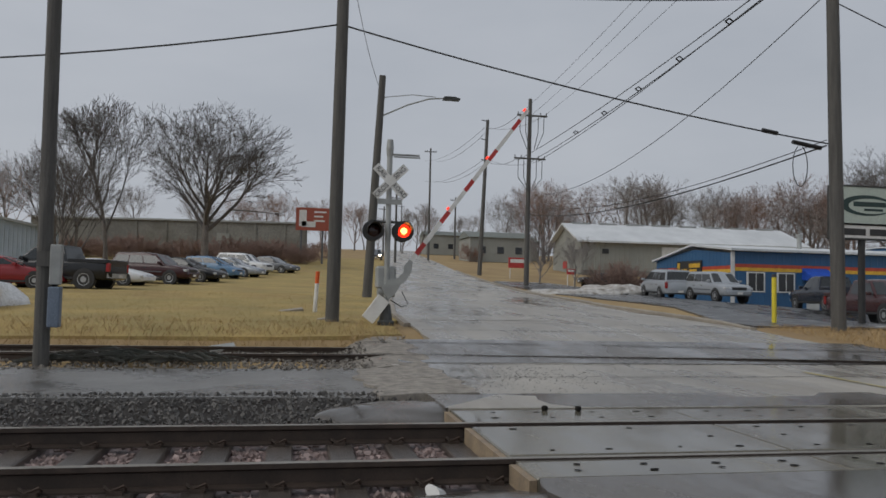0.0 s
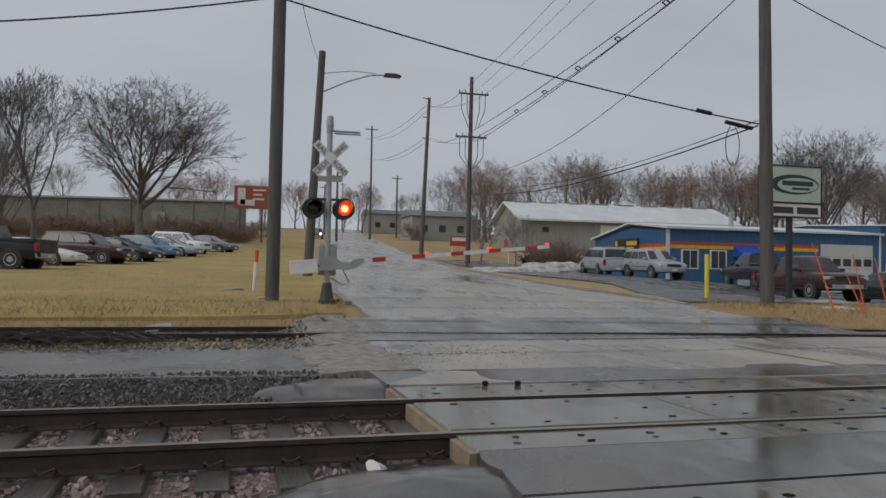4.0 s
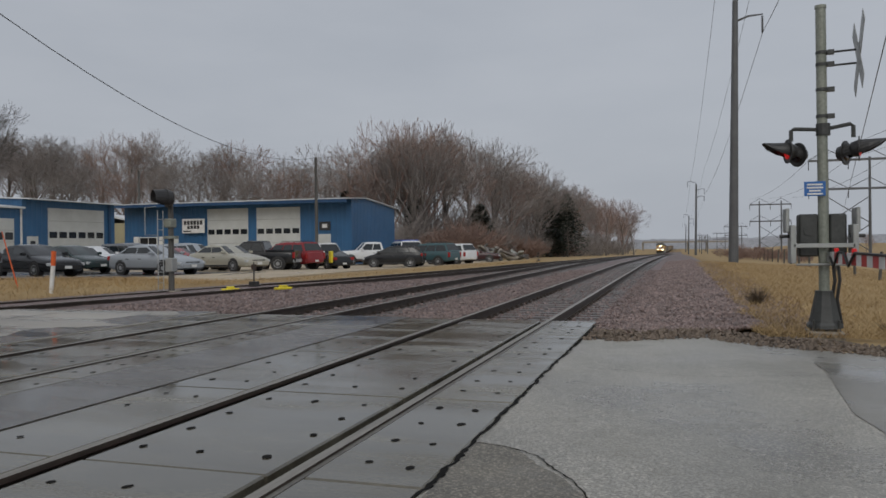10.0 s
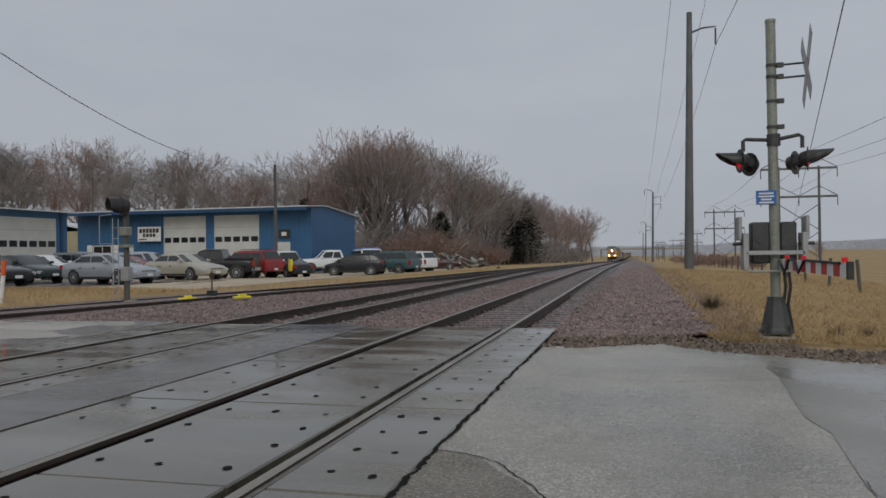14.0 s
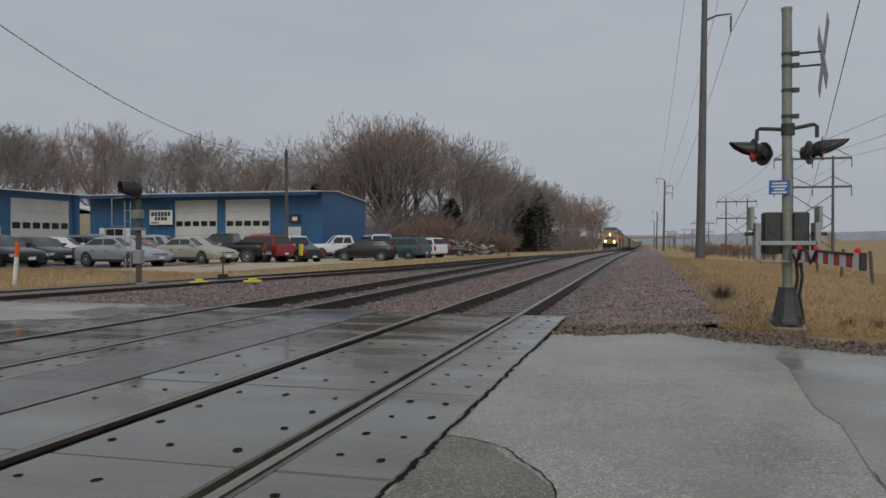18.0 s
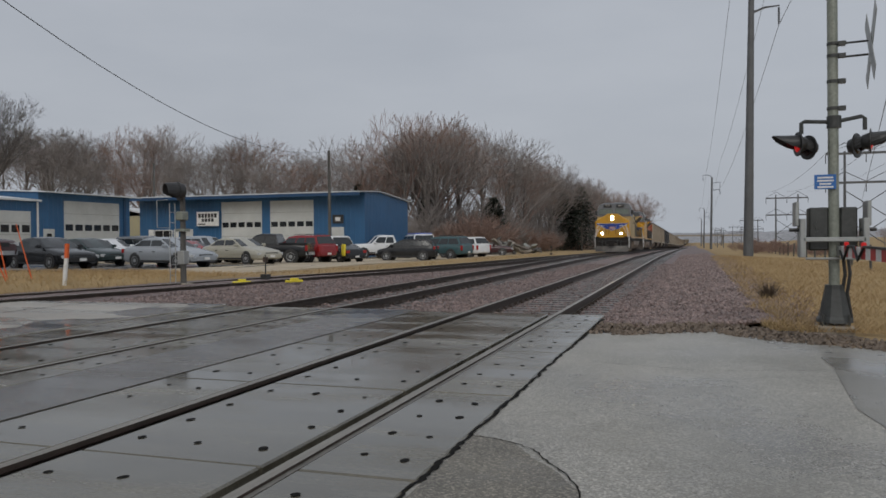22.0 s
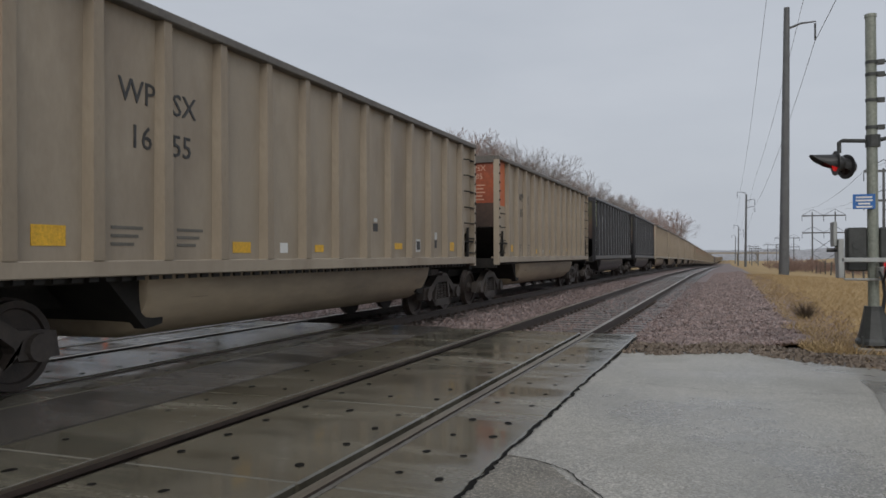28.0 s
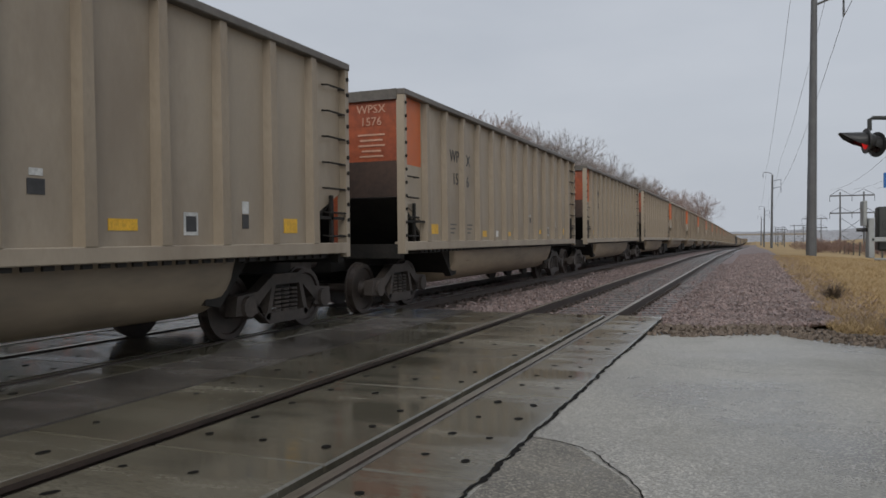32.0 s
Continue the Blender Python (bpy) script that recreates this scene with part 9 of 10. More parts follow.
            part("stencil_bar", bm, STENCIL, p)
    for bay in (1, 2):
        for k in range(3):
            y = (RIBS[bay] + RIBS[bay + 1]) / 2
            bm = bmesh.new()
            box(bm, 1.46, 1.466, y - 0.22, y + 0.2 - 0.06 * k, 1.5 - 0.08 * k, 1.53 - 0.08 * k)
            part("stencil_bar", bm, mat("stencil_grey", (0.15, 0.14, 0.12), rough=0.6), root)
    for bay in (3, 5, 7, 9):
        y = RIBS[bay]
        bm = bmesh.new()
        for k in range(4):
            box(bm, 1.46, 1.475, y + 0.09, y + 0.15, 2.9 + k * 0.11, 2.95 + k * 0.11)
        part("lap_marks", bm, mat("stencil_grey", (0.15, 0.14, 0.12), rough=0.6), root)
    return root


# ---- locomotives ----
UPY_DUST = mat("armour_yellow_dusty", (0.50, 0.36, 0.15), (0.42, 0.30, 0.125), rough=0.5, scale=0.9, fine=30, bump=0.03, stretch=(1, 1, 0.5), dirt=(0.31, 0.235, 0.125), grain=(0.9, 1.05))
UPY = mat("armour_yellow", (0.59, 0.305, 0.018), (0.50, 0.255, 0.018), rough=0.33, scale=1.0, fine=34, bump=0.03, stretch=(1, 1, 0.5), dirt=(0.34, 0.19, 0.028), grain=(0.92, 1.04))
UPG = mat("harbour_grey", (0.095, 0.098, 0.104), (0.07, 0.073, 0.077), rough=0.42, scale=1, fine=14, bump=0.03, grain=(0.88, 1.07))
UPR = mat("stripe_signal_red", (0.55, 0.05, 0.03), rough=0.4, scale=2)
FUEL = mat("fuel_tank_dusty", (0.29, 0.22, 0.16), (0.22, 0.17, 0.125), rough=0.55, scale=0.8, fine=14, dirt=(0.07, 0.06, 0.05), grain=(0.88, 1.07))
FBLUE = mat("flag_blue", (0.07, 0.115, 0.19), (0.10, 0.15, 0.22), rough=0.4, scale=3)
FRED = mat("flag_red", (0.42, 0.06, 0.06), (0.34, 0.05, 0.05), rough=0.4, scale=3)
FWHITE = mat("flag_white", (0.55, 0.53, 0.50), (0.46, 0.45, 0.44), rough=0.4, scale=3)
LBLUE = mat("emblem_blue", (0.02, 0.06, 0.32), rough=0.4, scale=3)


def locomotive(lit, label):
    root = thing("locomotive", label, "locomotive", "locomotives")
    body = UPY_DUST if lit else UPY
    P = lambda name, fill, material, lab="", parent=None, bev=0.0, smooth=False: _lp(root, name, fill, material, lab, parent, bev, smooth)
    P("deck", lambda b: box(b, -1.5, 1.5, 0.75, 20.05, 1.28, 1.46), UNDER)
    for s in (-1, 1):
        P("sill_stripe", lambda b: box(b, min(s * 1.5, s * 1.515), max(s * 1.5, s * 1.515), 2.75, 20.0, 1.36, 1.475), UPY, "yellow sill stripe")
        P("sill_band", lambda b: box(b, min(s * 1.5, s * 1.507), max(s * 1.5, s * 1.507), 2.75, 8.4, 1.285, 1.358), FUEL, "dusty brown sill band")
        P("sill_skirt", lambda b: box(b, min(s * 1.40, s * 1.46), max(s * 1.40, s * 1.46), 2.2, 19.4, 1.08, 1.30), UNDER)
    P("pilot", lambda b: (prism(b, [(-1.36, 0.42), (1.36, 0.42), (1.40, 1.36), (-1.40, 1.36)], "y", 0.62, 0.8), loft(b, [[(-1.4, 0.55, 0.14), (0, 0.22, 0.12), (1.4, 0.55, 0.14), (1.4, 0.75, 0.14), (-1.4, 0.75, 0.14)], [(-1.38, 0.60, 0.75), (0, 0.5, 0.72), (1.38, 0.60, 0.75), (1.38, 0.75, 0.75), (-1.38, 0.75, 0.75)]])), UNDER, "black grimy pilot")
    P("plough", lambda b: loft(b, [[(-1.42, 0.50, 0.12), (0, 0.15, 0.10), (1.42, 0.50, 0.12), (1.42, 0.54, 0.12), (0, 0.21, 0.10), (-1.42, 0.54, 0.12)], [(-1.42, 0.57, 0.62), (0, 0.33, 0.62), (1.42, 0.57, 0.62), (1.42, 0.60, 0.62), (0, 0.39, 0.62), (-1.42, 0.60, 0.62)]]), mat("plough_grey", (0.13, 0.118, 0.104), (0.06, 0.055, 0.05), rough=0.55, scale=1.5, fine=12, dirt=(0.045, 0.04, 0.036)), "dusty grey snow plough blade")
    P("coupler", lambda b: (box(b, -0.16, 0.16, 0.0, 0.7, 0.72, 1.0), box(b, -0.26, 0.26, -0.02, 0.16, 0.68, 1.04)), UNDER, "black knuckle coupler")
    for x in (-0.8, -0.5, 0.5, 0.8):
        P("air_hose", lambda b: pipe(b, [(x, 0.62, 1.1), (x, 0.48, 0.9), (x, 0.46, 0.6), (x * 0.9, 0.5, 0.45)], 0.025, 5), BLACKM)
    P("footplate_stripe", lambda b: box(b, -1.05, 1.05, 0.60, 0.72, 1.38, 1.50), UPY)
    # nose and cab
    out = [(-1.47, 1.46), (1.47, 1.46), (1.495, 2.82), (0.42, 3.50), (-0.42, 3.50), (-1.495, 2.84)]
    P("nose", lambda b: loft(b, [[(u * k, y, 1.46 + (v - 1.46) * q) for u, v in out] for y, k, q in ((1.12, 0.95, 0.985), (1.2, 1.0, 1.0), (2.75, 1.0, 1.0))]), UPY, "yellow nose")
    P("cab", lambda b: loft(b, [[(-1.5, 2.7, z0), (1.5, 2.7, z0), (1.5, 5.3, z0), (-1.5, 5.3, z0)] for z0 in (1.46, 3.30)]), body, "yellow cab side")
    P("cab_upper", lambda b: loft(b, [[(-1.5 + i, 2.62 + f, z0), (1.5 - i, 2.62 + f, z0), (1.5 - i, 5.35, z0), (-1.5 + i, 5.35, z0)] for z0, f, i in ((3.303, 0.0, 0.0), (4.10, 0.28, 0.02), (4.45, 0.42, 0.22), (4.60, 0.75, 0.6))]), UPG, "grey cab roof")
    for s in (-1, 1):
        def pane(b, s=s):
            q = [(0.20, 3.53), (0.14, 3.60), (0.14, 3.93), (0.20, 3.99), (1.22, 3.96), (1.30, 3.90), (1.32, 3.56), (1.26, 3.50)]
            loft(b, [[(s * x, 2.60 + (z - 3.36) * 0.41 - d, z) for x, z in q] for d in (0.0, 0.035)])
        def rim(b, s=s):
            q = [(0.17, 3.48), (0.09, 3.57), (0.09, 3.96), (0.17, 4.04), (1.24, 4.01), (1.35, 3.93), (1.37, 3.53), (1.28, 3.45)]
            loft(b, [[(s * x, 2.60 + (z - 3.36) * 0.41 - d, z) for x, z in q] for d in (-0.02, 0.02)])
        P("windshield_seal", rim, BLACKM, "black rubber windshield seal")
        P("windshield", pane, mat("cab_glass", (0.10, 0.12, 0.10), (0.08, 0.10, 0.085), rough=0.12, scale=1, bump=0), "grey-green windshield pane")
        P("number_board", lambda b, s=s: box(b, min(s * 0.22, s * 0.92), max(s * 0.22, s * 0.92), 2.80, 3.1, 4.19, 4.41), BLACKM, "black number board")
        words("7721" if lit else "5412", 0.22, pose(s * 0.57, 2.796, 4.30, 90, 0, 0), WHITE, "lettering", root, 0.004)
        for y0, y1 in ((3.0, 3.55), (3.75, 4.35), (4.5, 4.95)):
            P("side_window", lambda b, s=s: box(b, min(s * 1.49, s * 1.512), max(s * 1.49, s * 1.512), y0, y1, 3.38, 3.95), CARGLASS, "dark cab side window")
        P("mirror", lambda b, s=s: box(b, min(s * 1.53, s * 1.72), max(s * 1.53, s * 1.72), 2.95, 3.0, 3.45, 3.85), BLACKM)
        P("wiper", lambda b, s=s: cyl(b, (s * 0.5, 2.62, 3.95), (s * 0.75, 2.60, 3.6), 0.012, None, 4), BLACKM)
    P("cabinet", lambda b: loft(b, [[(-w, 5.3, z0), (w, 5.3, z0), (w, 8.4, z0), (-w, 8.4, z0)] for z0, w in ((1.46, 1.45), (3.45, 1.45), (3.62, 1.36))]), body, "yellow cabinet behind the cab", bev=0.03)
    P("cabinet_roof", lambda b: loft(b, [[(-w, 5.35, z0), (w, 5.35, z0), (w, 8.35, z0), (-w, 8.35, z0)] for z0, w in ((3.62, 1.36), (4.12, 1.05), (4.24, 0.5))]), UPG)
    for s in (-1, 1):
        for y0 in (5.55, 6.5, 7.45):
            P("roof_louvre", lambda b, s=s: loft(b, [[(s * (1.37 - d), y0, 3.66), (s * (1.37 - d), y0 + 0.8, 3.66), (s * (1.08 - d), y0 + 0.8, 4.10), (s * (1.08 - d), y0, 4.10)] for d in (0.0, 0.03)]), BLACKM, "black roof louvre")
    P("hood", lambda b: box(b, -0.92, 0.92, 8.4, 18.95, 1.46, 3.72), body, "yellow long hood", bev=0.02)
    P("hood_roof", lambda b: loft(b, [[(-w, 8.4, z0), (w, 8.4, z0), (w, 14.6, z0), (-w, 14.6, z0)] for z0, w in ((3.72, 0.93), (3.98, 0.86), (4.08, 0.55))]), UPG)
    for s in (-1, 1):
        P("red_line", lambda b, s=s: box(b, min(s * 0.92, s * 0.935), max(s * 0.92, s * 0.935), 8.4, 14.5, 3.66, 3.72), UPR, "thin red stripe")
        # walkway door lines, vents and handrails
        for k in range(6):
            y = 8.7 + k * 0.95
            P("door_seam", lambda b, s=s: box(b, min(s * 0.92, s * 0.929), max(s * 0.92, s * 0.929), y - 0.012, y + 0.912, 1.608, 2.012 if k in (1, 2, 3) else 3.412), BLACKM, "dark door seam")
            P("latch", lambda b, s=s: box(b, min(s * 0.94, s * 0.955), max(s * 0.94, s * 0.955), y + 0.76, y + 0.84, 1.78, 1.86), BLACKM)
            P("hood_door", lambda b, s=s: box(b, min(s * 0.92, s * 0.94), max(s * 0.92, s * 0.94), y, y + 0.9, 1.62, 2.0 if k in (1, 2, 3) else 3.4), body, bev=0.012)
        for y in (15.2, 15.75, 16.3):
            P("vent", lambda b, s=s: box(b, min(s * 0.92, s * 0.945), max(s * 0.92, s * 0.945), y, y + 0.4, 1.75, 2.75), BLACKM, "black vent slot")
        for k in range(12):
            y = 8.55 + k * 0.96
            P("handrail_post", lambda b, s=s: box(b, min(s * 1.44, s * 1.48), max(s * 1.44, s * 1.48), y - 0.045, y + 0.045, 1.3, 2.50), BLACKM)
        P("handrail", lambda b, s=s: pipe(b, [(s * 1.46, 8.4, 2.75), (s * 1.46, 8.7, 2.52), (s * 1.46, 14, 2.52), (s * 1.46, 19.5, 2.56)], 0.018, 6), BLACKM)
        P("handrail", lambda b, s=s: pipe(b, [(s * 1.40, 7.9, 3.75), (s * 1.48, 8.5, 3.2), (s * 1.48, 8.55, 2.5)], 0.022, 5), BLACKM)
        # rear doors, brake wheel and end plates
        for y0, y1 in ((16.9, 17.7), (17.85, 18.75)):
            P("door_seam", lambda b, s=s: box(b, min(s * 0.92, s * 0.929), max(s * 0.92, s * 0.929), y0 - 0.015, y1 + 0.015, 1.685, 2.965), BLACKM, "dark door seam")
            P("hood_door", lambda b, s=s: box(b, min(s * 0.92, s * 0.945), max(s * 0.92, s * 0.945), y0, y1, 1.70, 2.95), body, bev=0.012)
            P("latch", lambda b, s=s: box(b, min(s * 0.945, s * 0.965), max(s * 0.945, s * 0.965), y0 + 0.45, y0 + 0.58, 1.9, 1.98), BLACKM)
            P("latch", lambda b, s=s: box(b, min(s * 0.945, s * 0.965), max(s * 0.945, s * 0.965), y0 + 0.45, y0 + 0.58, 2.72, 2.80), BLACKM)
        P("brake_wheel", lambda b, s=s: pipe(b, [(s * 1.0, 17.3 + 0.24 * math.cos(k * 0.5236), 2.42 + 0.24 * math.sin(k * 0.5236)) for k in range(12)] + [(s * 1.0, 17.54, 2.42)], 0.022, 5), body, "yellow hand brake wheel")
        P("brake_chain", lambda b, s=s: pipe(b, [(s * 1.3, 17.0, 1.25), (s * 1.32, 16.6, 1.0), (s * 1.3, 15.9, 0.95)], 0.03, 5), GALV, "pale hanging chain")
        P("end_plate", lambda b, s=s: box(b, min(s * 1.02, s * 1.06), max(s * 1.02, s * 1.06), 19.0, 19.42, 1.46, 2.42), mat("end_plate_brown", (0.065, 0.042, 0.035), rough=0.6), "dark brown end plate")
        for y0 in (5.6, 7.5):
            P("filter_opening", lambda b, s=s: box(b, min(s * 1.44, s * 1.458), max(s * 1.44, s * 1.458), y0, y0 + 0.75, 3.12, 3.42), BLACKM, "black filter opening")
        # radiator wings
        P("radiator_wing", lambda b, s=s: prism(b, [(s * 0.9, 3.64), (s * 1.5, 3.70), (s * 1.5, 4.0), (s * 0.9, 4.18)], "y", 14.6, 19.15), UPG, "grey flared radiator wing")
        P("wing_underside", lambda b, s=s: prism(b, [(s * 0.9, 3.05), (s * 1.42, 3.58), (s * 1.5, 3.62), (s * 1.5, 3.695), (s * 0.9, 3.635)], "y", 14.6, 19.15), body, "yellow sloping wing underside")
        P("wing_stripe", lambda b, s=s: box(b, min(s * 1.5, s * 1.512), max(s * 1.5, s * 1.512), 14.6, 19.15, 3.70, 3.78), UPR)
        for k in range(3):
            y0 = 14.85 + k * 1.42
            P("radiator_grille", lambda b, s=s: prism(b, [(s * 0.955, 3.10), (s * 1.40, 3.58), (s * 1.42, 3.56), (s * 0.975, 3.08)], "y", y0, y0 + 1.3), BLACKM, "black radiator grille")
        # front steps, white grab rails
        for k in range(4):
            P("step", lambda b, s=s: box(b, min(s * 1.05, s * 1.5), max(s * 1.05, s * 1.5), 0.75, 1.15, 0.3 + k * 0.29, 0.33 + k * 0.29), GALV)
        P("grab_rail", lambda b, s=s: pipe(b, [(s * 1.48, 0.72, 0.4), (s * 1.48, 0.70, 1.35), (s * 1.15, 0.72, 2.0), (s * 0.85, 0.75, 2.45)], 0.022, 6), WHITE, "white grab rail")
        P("grab_rail", lambda b, s=s: pipe(b, [(s * 1.50, 1.15, 0.5), (s * 1.50, 1.12, 1.6), (s * 1.25, 0.95, 2.15), (s * 1.2, 0.95, 2.6)], 0.022, 6), WHITE, "white grab rail")
        P("grab_rail", lambda b, s=s: pipe(b, [(s * 1.46, 19.5, 2.12), (s * 1.47, 19.53, 2.22), (s * 1.48, 19.58, 1.9), (s * 1.49, 19.58, 0.75)], 0.022, 6), WHITE, "white grab rail")
        P("grab_rail", lambda b, s=s: pipe(b, [(s * 1.46, 19.6, 1.95), (s * 1.48, 20.3, 1.5), (s * 1.48, 20.32, 1.32), (s * 1.48, 20.22, 1.1), (s * 1.48, 20.12, 1.12), (s * 1.48, 20.14, 1.3), (s * 1.48, 20.22, 1.34)], 0.022, 6), WHITE, "bent white grab rail")
        for y0 in (19.46, 20.12):
            P("step_stringer", lambda b, s=s: box(b, min(s * 1.1, s * 1.5), max(s * 1.1, s * 1.5), y0, y0 + 0.03, 0.28, 1.28), TRUCK_DUST, "dusty brown step side plate")
        for z in (0.28, 0.58, 0.9):
            P("rear_step", lambda b, s=s: box(b, min(s * 1.1, s * 1.5), max(s * 1.1, s * 1.5), 19.49, 20.12, z, z + 0.035), TRUCK_DUST)
            P("step_edge", lambda b, s=s: box(b, min(s * 1.49, s * 1.505), max(s * 1.49, s * 1.505), 19.49, 20.12, z - 0.005, z + 0.04), WHITE, "white step edge")
        P("ditch_light", lambda b, s=s: disc(b, (s * 0.82, 0.6, 1.72), (0, -1, 0), 0.105, 16, 0.01), HEADLIGHT if lit else CLEAR, "bright ditch light" if lit else "unlit ditch light")
        P("light_ring", lambda b, s=s: _ring(b, s * 0.82, 0.64, 0.53, 1.72, 0.112, 0.135), BLACKM, "black lamp housing")
    for z in (3.22, 2.99):
        P("headlight", lambda b: disc(b, (0, 1.08, z), (0, -1, 0), 0.095, 16, 0.006), HEADLIGHT if lit else CLEAR, "bright headlight" if lit else "unlit headlight")
        P("light_ring", lambda b: _ring(b, 0, 1.10, 1.03, z, 0.1, 0.115), BLACKM, "black lamp housing")
    P("headlight_housing", lambda b: box(b, -0.14, 0.14, 1.085, 1.2, 2.86, 3.36), BLACKM, bev=0.02)
    P("uncoupling_lever", lambda b: pipe(b, [(-1.3, 0.6, 1.05), (-0.9, 0.5, 1.0), (-0.2, 0.45, 1.12), (0.2, 0.45, 1.12), (0.9, 0.5, 1.0), (1.3, 0.6, 1.05)], 0.02, 5), BLACKM)
    P("bell_box", lambda b: box(b, -0.42, -0.2, 0.5, 0.64, 0.5, 0.8), TRUCK, bev=0.02)
    P("bell_box", lambda b: box(b, 0.25, 0.5, 0.5, 0.64, 0.55, 0.85), TRUCK, bev=0.02)
    for x in (-0.55, -0.3, 0.3):
        P("nose_rail", lambda b: pipe(b, [(x, 1.1, 1.7), (x, 1.03, 1.75), (x, 1.03, 2.6), (x, 1.1, 2.65)], 0.02, 5), BLACKM)
    # winged shield
    def shield(b, k, d):
        loft(b, [[(u * k, 1.10 - t, 2.33 + v * k) for u, v in ((-0.27, 0.27), (-0.12, 0.32), (0.0, 0.27), (0.12, 0.32), (0.27, 0.27), (0.31, 0.05), (0.22, -0.2), (0.0, -0.36), (-0.22, -0.2), (-0.31, 0.05))] for t in (d, d + 0.01)])
    P("emblem_shield", lambda b: shield(b, 1.1, 0.012), WHITE, "white-edged shield emblem")
    P("emblem_shield", lambda b: shield(b, 1.0, 0.024), LBLUE, "blue shield emblem")
    for k in range(7):
        P("emblem_stripe", lambda b: box(b, -0.235 + k * 0.067, -0.168 + k * 0.067, 1.058, 1.066, 2.02 + 0.055 * abs(k - 3), 2.34), FRED if k % 2 == 0 else FWHITE)
    for s in (-1, 1):
        for k in range(4):
            tip, z, h = 1.38 - 0.24 * k, 2.60 - k * 0.125, 0.115

            def feather(b, g, d, s=s):
                loft(b, [[(s * 0.28, 1.098 - t, z + g), (s * (tip - 0.1), 1.098 - t, z + 0.03 + g), (s * (tip + g), 1.098 - t, z + 0.06 + g), (s * (tip - 0.06), 1.098 - t, z - h + 0.03 - g), (s * 0.28, 1.098 - t, z - h - g)] for t in (d, d + 0.008)])
            P("emblem_wing_edge", lambda b: feather(b, 0.018, 0.0), WHITE, "white wing outline")
            P("emblem_wing", lambda b: feather(b, 0.0, 0.012), LBLUE, "blue wing feather")
        P("front_rail", lambda b, s=s: pipe(b, [(s * 1.36, 0.74, 1.46), (s * 1.38, 0.72, 2.15), (s * 1.2, 0.74, 2.42), (s * 0.78, 0.76, 2.44), (s * 0.70, 0.76, 2.36), (s * 0.66, 0.74, 1.46)], 0.02, 6), WHITE, "white front handrail")
    # lettering and flag on the side facing the crossing
    ink = mat("loco_lettering", (0.05, 0.045, 0.05), rough=0.4)
    words("BUILDING", 0.25, Matrix.Translation((1.455, 5.85, 2.78)) @ pose(0, 0, 0, 90, 0, 90), ink, "lettering", root, 0.003, 1.15)
    words("AMERICA", 0.25, Matrix.Translation((1.455, 7.4, 2.78)) @ pose(0, 0, 0, 90, 0, 90), ink, "lettering", root, 0.003, 1.15)
    if not lit:
        x = 0.945

        def flag_z(u, v):
            return 3.46 + 0.11 * math.sin(u * 6.5 + 0.3) - v * (1.12 - 0.1 * u) - 0.02 * u
        flag = P("flag_field", lambda b: _flag(b, flag_z, x, 0, 0.42, 0, 0.52), FBLUE, "blue starred flag field")
        for k in range(13):
            a = 0.42 if k < 7 else 0.0
            P("flag_stripe", lambda b: _flag(b, flag_z, x, a, 1.0, k / 13, (k + 1) / 13), FRED if k % 2 == 0 else FWHITE, "", flag)
        for i in range(5):
            for j in range(5):
                u, v = 0.05 + i * 0.078, 0.06 + j * 0.095
                P("flag_star", lambda b: disc(b, (x + 0.006, 10.45 + 3.25 * u, flag_z(u, v)), (1, 0, 0), 0.035, 5, 0.004), FWHITE, "", flag)
    P("fuel_tank", lambda b: prism(b, [(-1.15, 0.32), (1.15, 0.32), (1.42, 0.70), (1.42, 1.2), (1.3, 1.27), (-1.3, 1.27), (-1.42, 1.2), (-1.42, 0.70)], "y", 7.3, 14.05), FUEL, "dusty brown fuel tank", bev=0.02)
    # trucks
    for y in (4.75, 17.05):
        for d in (-1.6, 0.0, 1.6):
            P("axle", lambda b, d=d: cyl(b, (-0.9, y + d, 0.48), (0.9, y + d, 0.48), 0.09, None, 10), WHEEL)
            for s in (-1, 1):
                def ws(b, d=d, s=s):
                    loft(b, [[(s * q, y + d + r * math.cos(k * math.pi / 14), 0.48 + r * math.sin(k * math.pi / 14)) for k in range(28)] for q, r in ((0.675, 0.51), (0.70, 0.51), (0.705, 0.48), (0.81, 0.475), (0.81, 0.39), (0.78, 0.37), (0.79, 0.12), (0.9, 0.1))])
                P("wheel", ws, WHEEL)
        for s in (-1, 1):
            P("side_frame", lambda b, s=s: (prism(b, [(y - 2.2, 0.62), (y - 2.0, 0.82), (y - 0.9, 0.80), (y, 0.92), (y + 0.9, 0.80), (y + 2.0, 0.82), (y + 2.2, 0.62), (y + 1.9, 0.42), (y + 1.3, 0.42), (y + 1.0, 0.6), (y + 0.5, 0.42), (y - 0.5, 0.42), (y - 1.0, 0.6), (y - 1.3, 0.42), (y - 1.9, 0.42)], "x", min(s * 0.98, s * 1.16), max(s * 0.98, s * 1.16))), TRUCK_DUST, bev=0.02)
            for d in (-1.6, 0.0, 1.6):
                P("axle_box", lambda b, s=s: box(b, min(s * 0.95, s * 1.26), max(s * 0.95, s * 1.26), y + d - 0.2, y + d + 0.2, 0.3, 0.66), TRUCK_DUST, bev=0.03)
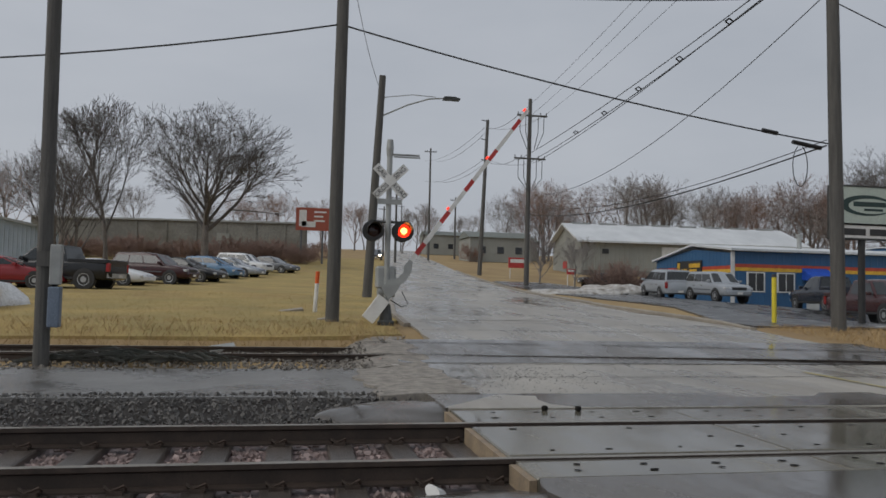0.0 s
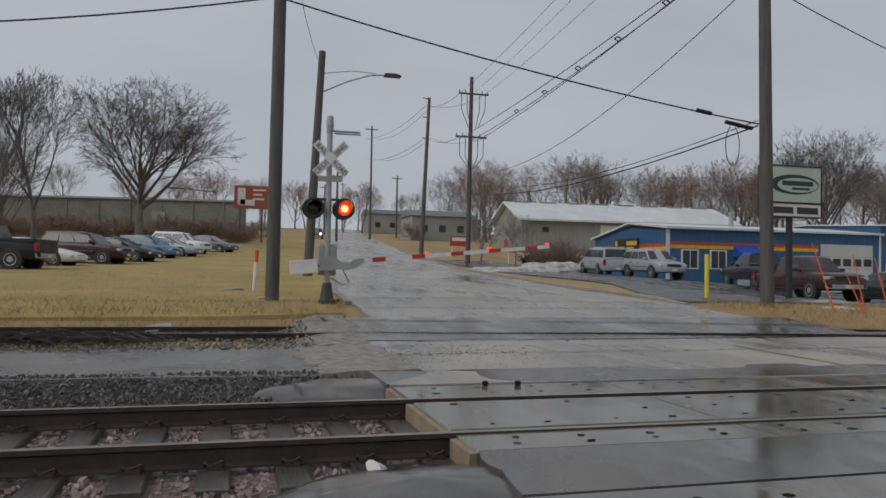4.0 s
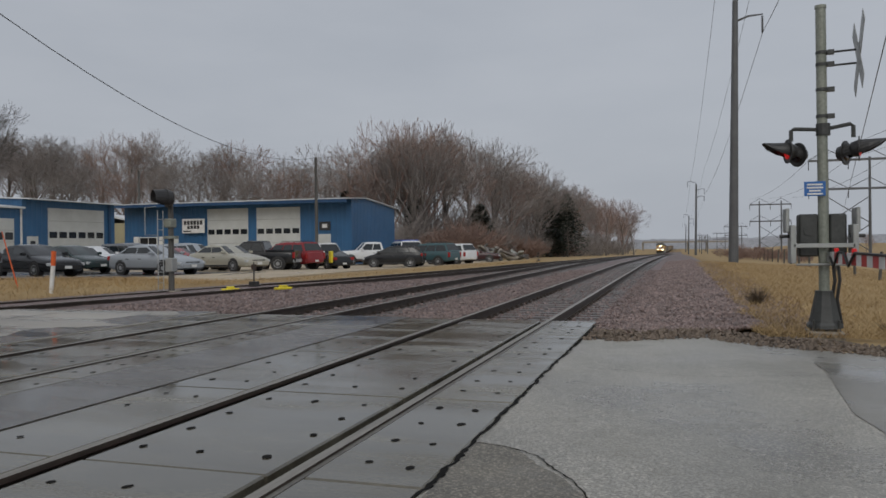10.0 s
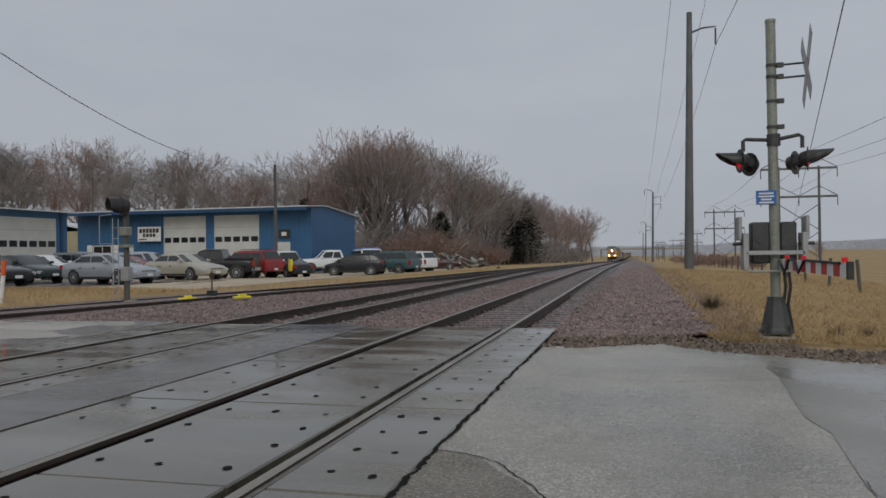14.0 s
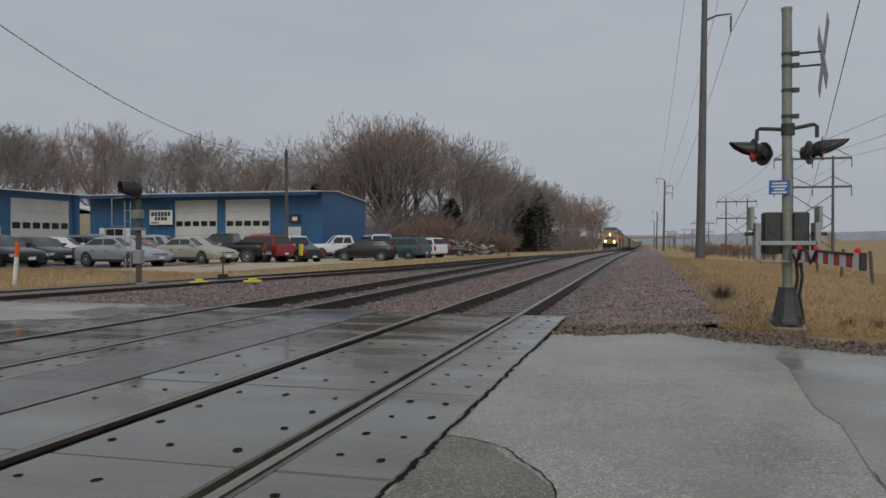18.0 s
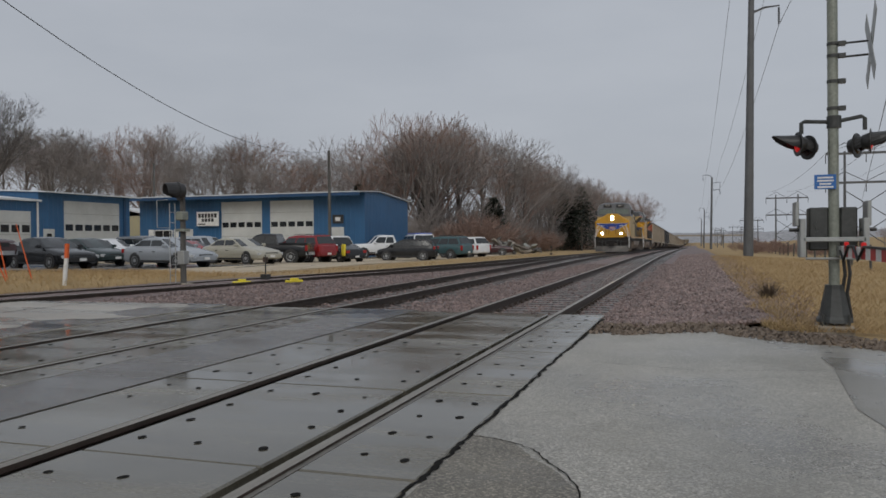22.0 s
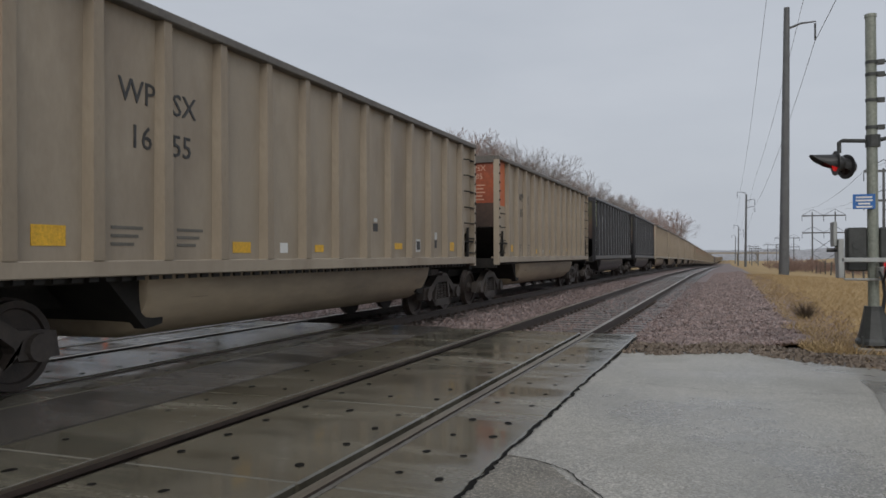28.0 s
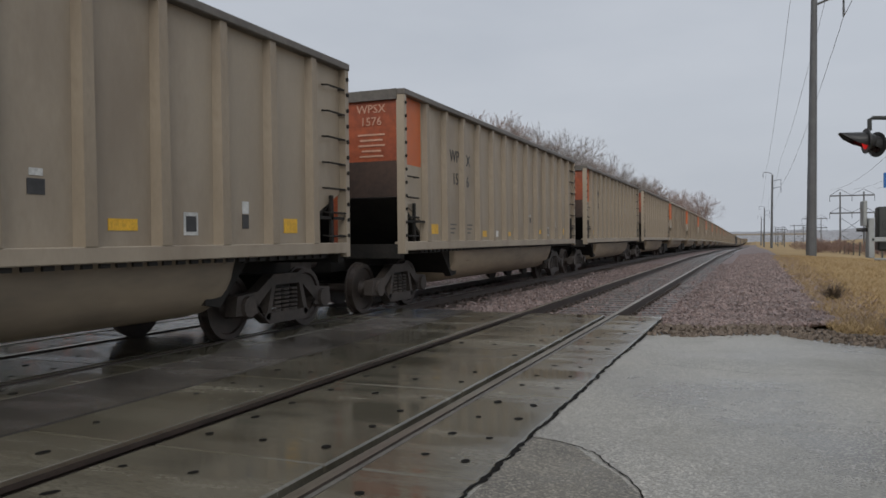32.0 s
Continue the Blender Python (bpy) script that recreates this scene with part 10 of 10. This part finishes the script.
            for d in (-0.8, 0.8):
                P("brake_cylinder", lambda b, s=s: cyl(b, (s * 1.2, y + d - 0.25, 0.88), (s * 1.2, y + d + 0.25, 0.88), 0.12, None, 10), TRUCK_DUST)
                P("coil_spring", lambda b, s=s: [cyl(b, (s * 1.1, y + d, 0.36 + q * 0.05), (s * 1.1, y + d, 0.385 + q * 0.05), 0.1, None, 10) for q in range(7)], TRUCK, "rusty coil spring")
    P("rear_pilot", lambda b: box(b, -1.05, 1.05, 19.9, 20.05, 0.5, 1.4), UNDER)
    P("rear_coupler", lambda b: box(b, -0.16, 0.16, 19.9, 20.7, 0.72, 1.0), TRUCK)
    for k in range(3):
        P("roof_fan", lambda b: cyl(b, (0, 15.6 + k * 1.4, 4.18), (0, 15.6 + k * 1.4, 4.3), 0.6, None, 16), UPG)
    P("exhaust", lambda b: box(b, -0.3, 0.3, 12.4, 13.2, 4.05, 4.3), BLACKM)
    P("horn", lambda b: pipe(b, [(0.3, 6.8, 4.1), (0.3, 6.5, 4.3), (0.3, 6.1, 4.3)], 0.05, 6), BLACKM)
    return root


def _ring(b, x, y0, y1, z, r0, r1, n=18):
    """A lamp can: a short tube, closed behind."""
    def at(r, y):
        return [(x + r * math.cos(2 * math.pi * k / n), y, z + r * math.sin(2 * math.pi * k / n)) for k in range(n)]
    rings = [[b.verts.new(p) for p in at(r, y)] for r, y in ((r0, y0), (r0, y1), (r1, y1), (r1, y0))]
    for a, c in zip(rings, rings[1:] + rings[:1]):
        for k in range(n):
            b.faces.new((a[k], a[(k + 1) % n], c[(k + 1) % n], c[k]))
    b.faces.new(rings[0])


def _lp(root, name, fill, material, lab, parent, bev, smooth):
    b = bmesh.new()
    fill(b)
    if bev:
        bevel(b, bev)
    return part(name, b, material, parent or root, lab, smooth)


def _flag(b, fz, x, u0, u1, v0, v1, n=16):
    secs = []
    for k in range(n + 1):
        u = u0 + (u1 - u0) * k / n
        y = 10.45 + 3.25 * u
        secs.append([(x, y, fz(u, v0)), (x + 0.006, y, fz(u, v0)), (x + 0.006, y, fz(u, v1)), (x, y, fz(u, v1))])
    loft(b, secs)


TRAIN = []
TRAIN.append((locomotive(True, "dirty yellow and grey diesel locomotive with lit headlights"), 0.0, 20.4))
TRAIN.append((locomotive(False, "yellow and grey trailing diesel locomotive with a painted flag"), 20.6, 20.4))
FIRST = 42.1 - 0.48
NUMBERS = ["1663", "1655", "1585", "929", "835", "1510", "1808", "1576", "1629", "1702"]
for k, num in enumerate(NUMBERS):
    TRAIN.append((gondola("black" if k == 3 else "pale" if k == 4 else "tan", num), FIRST + GL * k, GL))
far_tan, far_black = gondola("tan", "", False), gondola("black", "", False)
for k in range(10, 62):
    src = far_black if k in (24, 25, 31, 40, 41, 52) else far_tan
    ob = src if k in (10, 24) else copy_thing(src, Matrix.Identity(4))
    TRAIN.append((ob, FIRST + GL * k, GL))


# ---- motion ----
TRACK_X, NOSE, SPEED = -6.81, 18.3, 20.48


def motions():
    # the train runs towards the crossing at constant speed
    for ob, behind, length in TRAIN:
        rows = []
        for t in range(0, 33, 2):
            y = NOSE + behind + SPEED * (24.5 - t)
            a, b = track_z(y + 0.15 * length), track_z(y + 0.85 * length)
            tilt = math.atan2(b - a, 0.7 * length)
            rows.append((t, pose(TRACK_X, y, a - math.tan(tilt) * 0.15 * length, math.degrees(tilt))))
        walk(ob, rows)
    # the far gate comes down
    base = FAR_ARM.matrix_basis.translation.copy()
    rows = [(0, 53.5), (0.5, 46), (1.0, 39.5), (1.5, 33.5), (2.0, 28), (2.5, 23.3), (3.2, 15), (3.9, 6.5), (4.3, 3), (4.5, 2.3), (5.0, 2), (18, 2), (32, 2)]
    walk(FAR_ARM, [(t, pose(*base, a)) for t, a in rows])


motions()
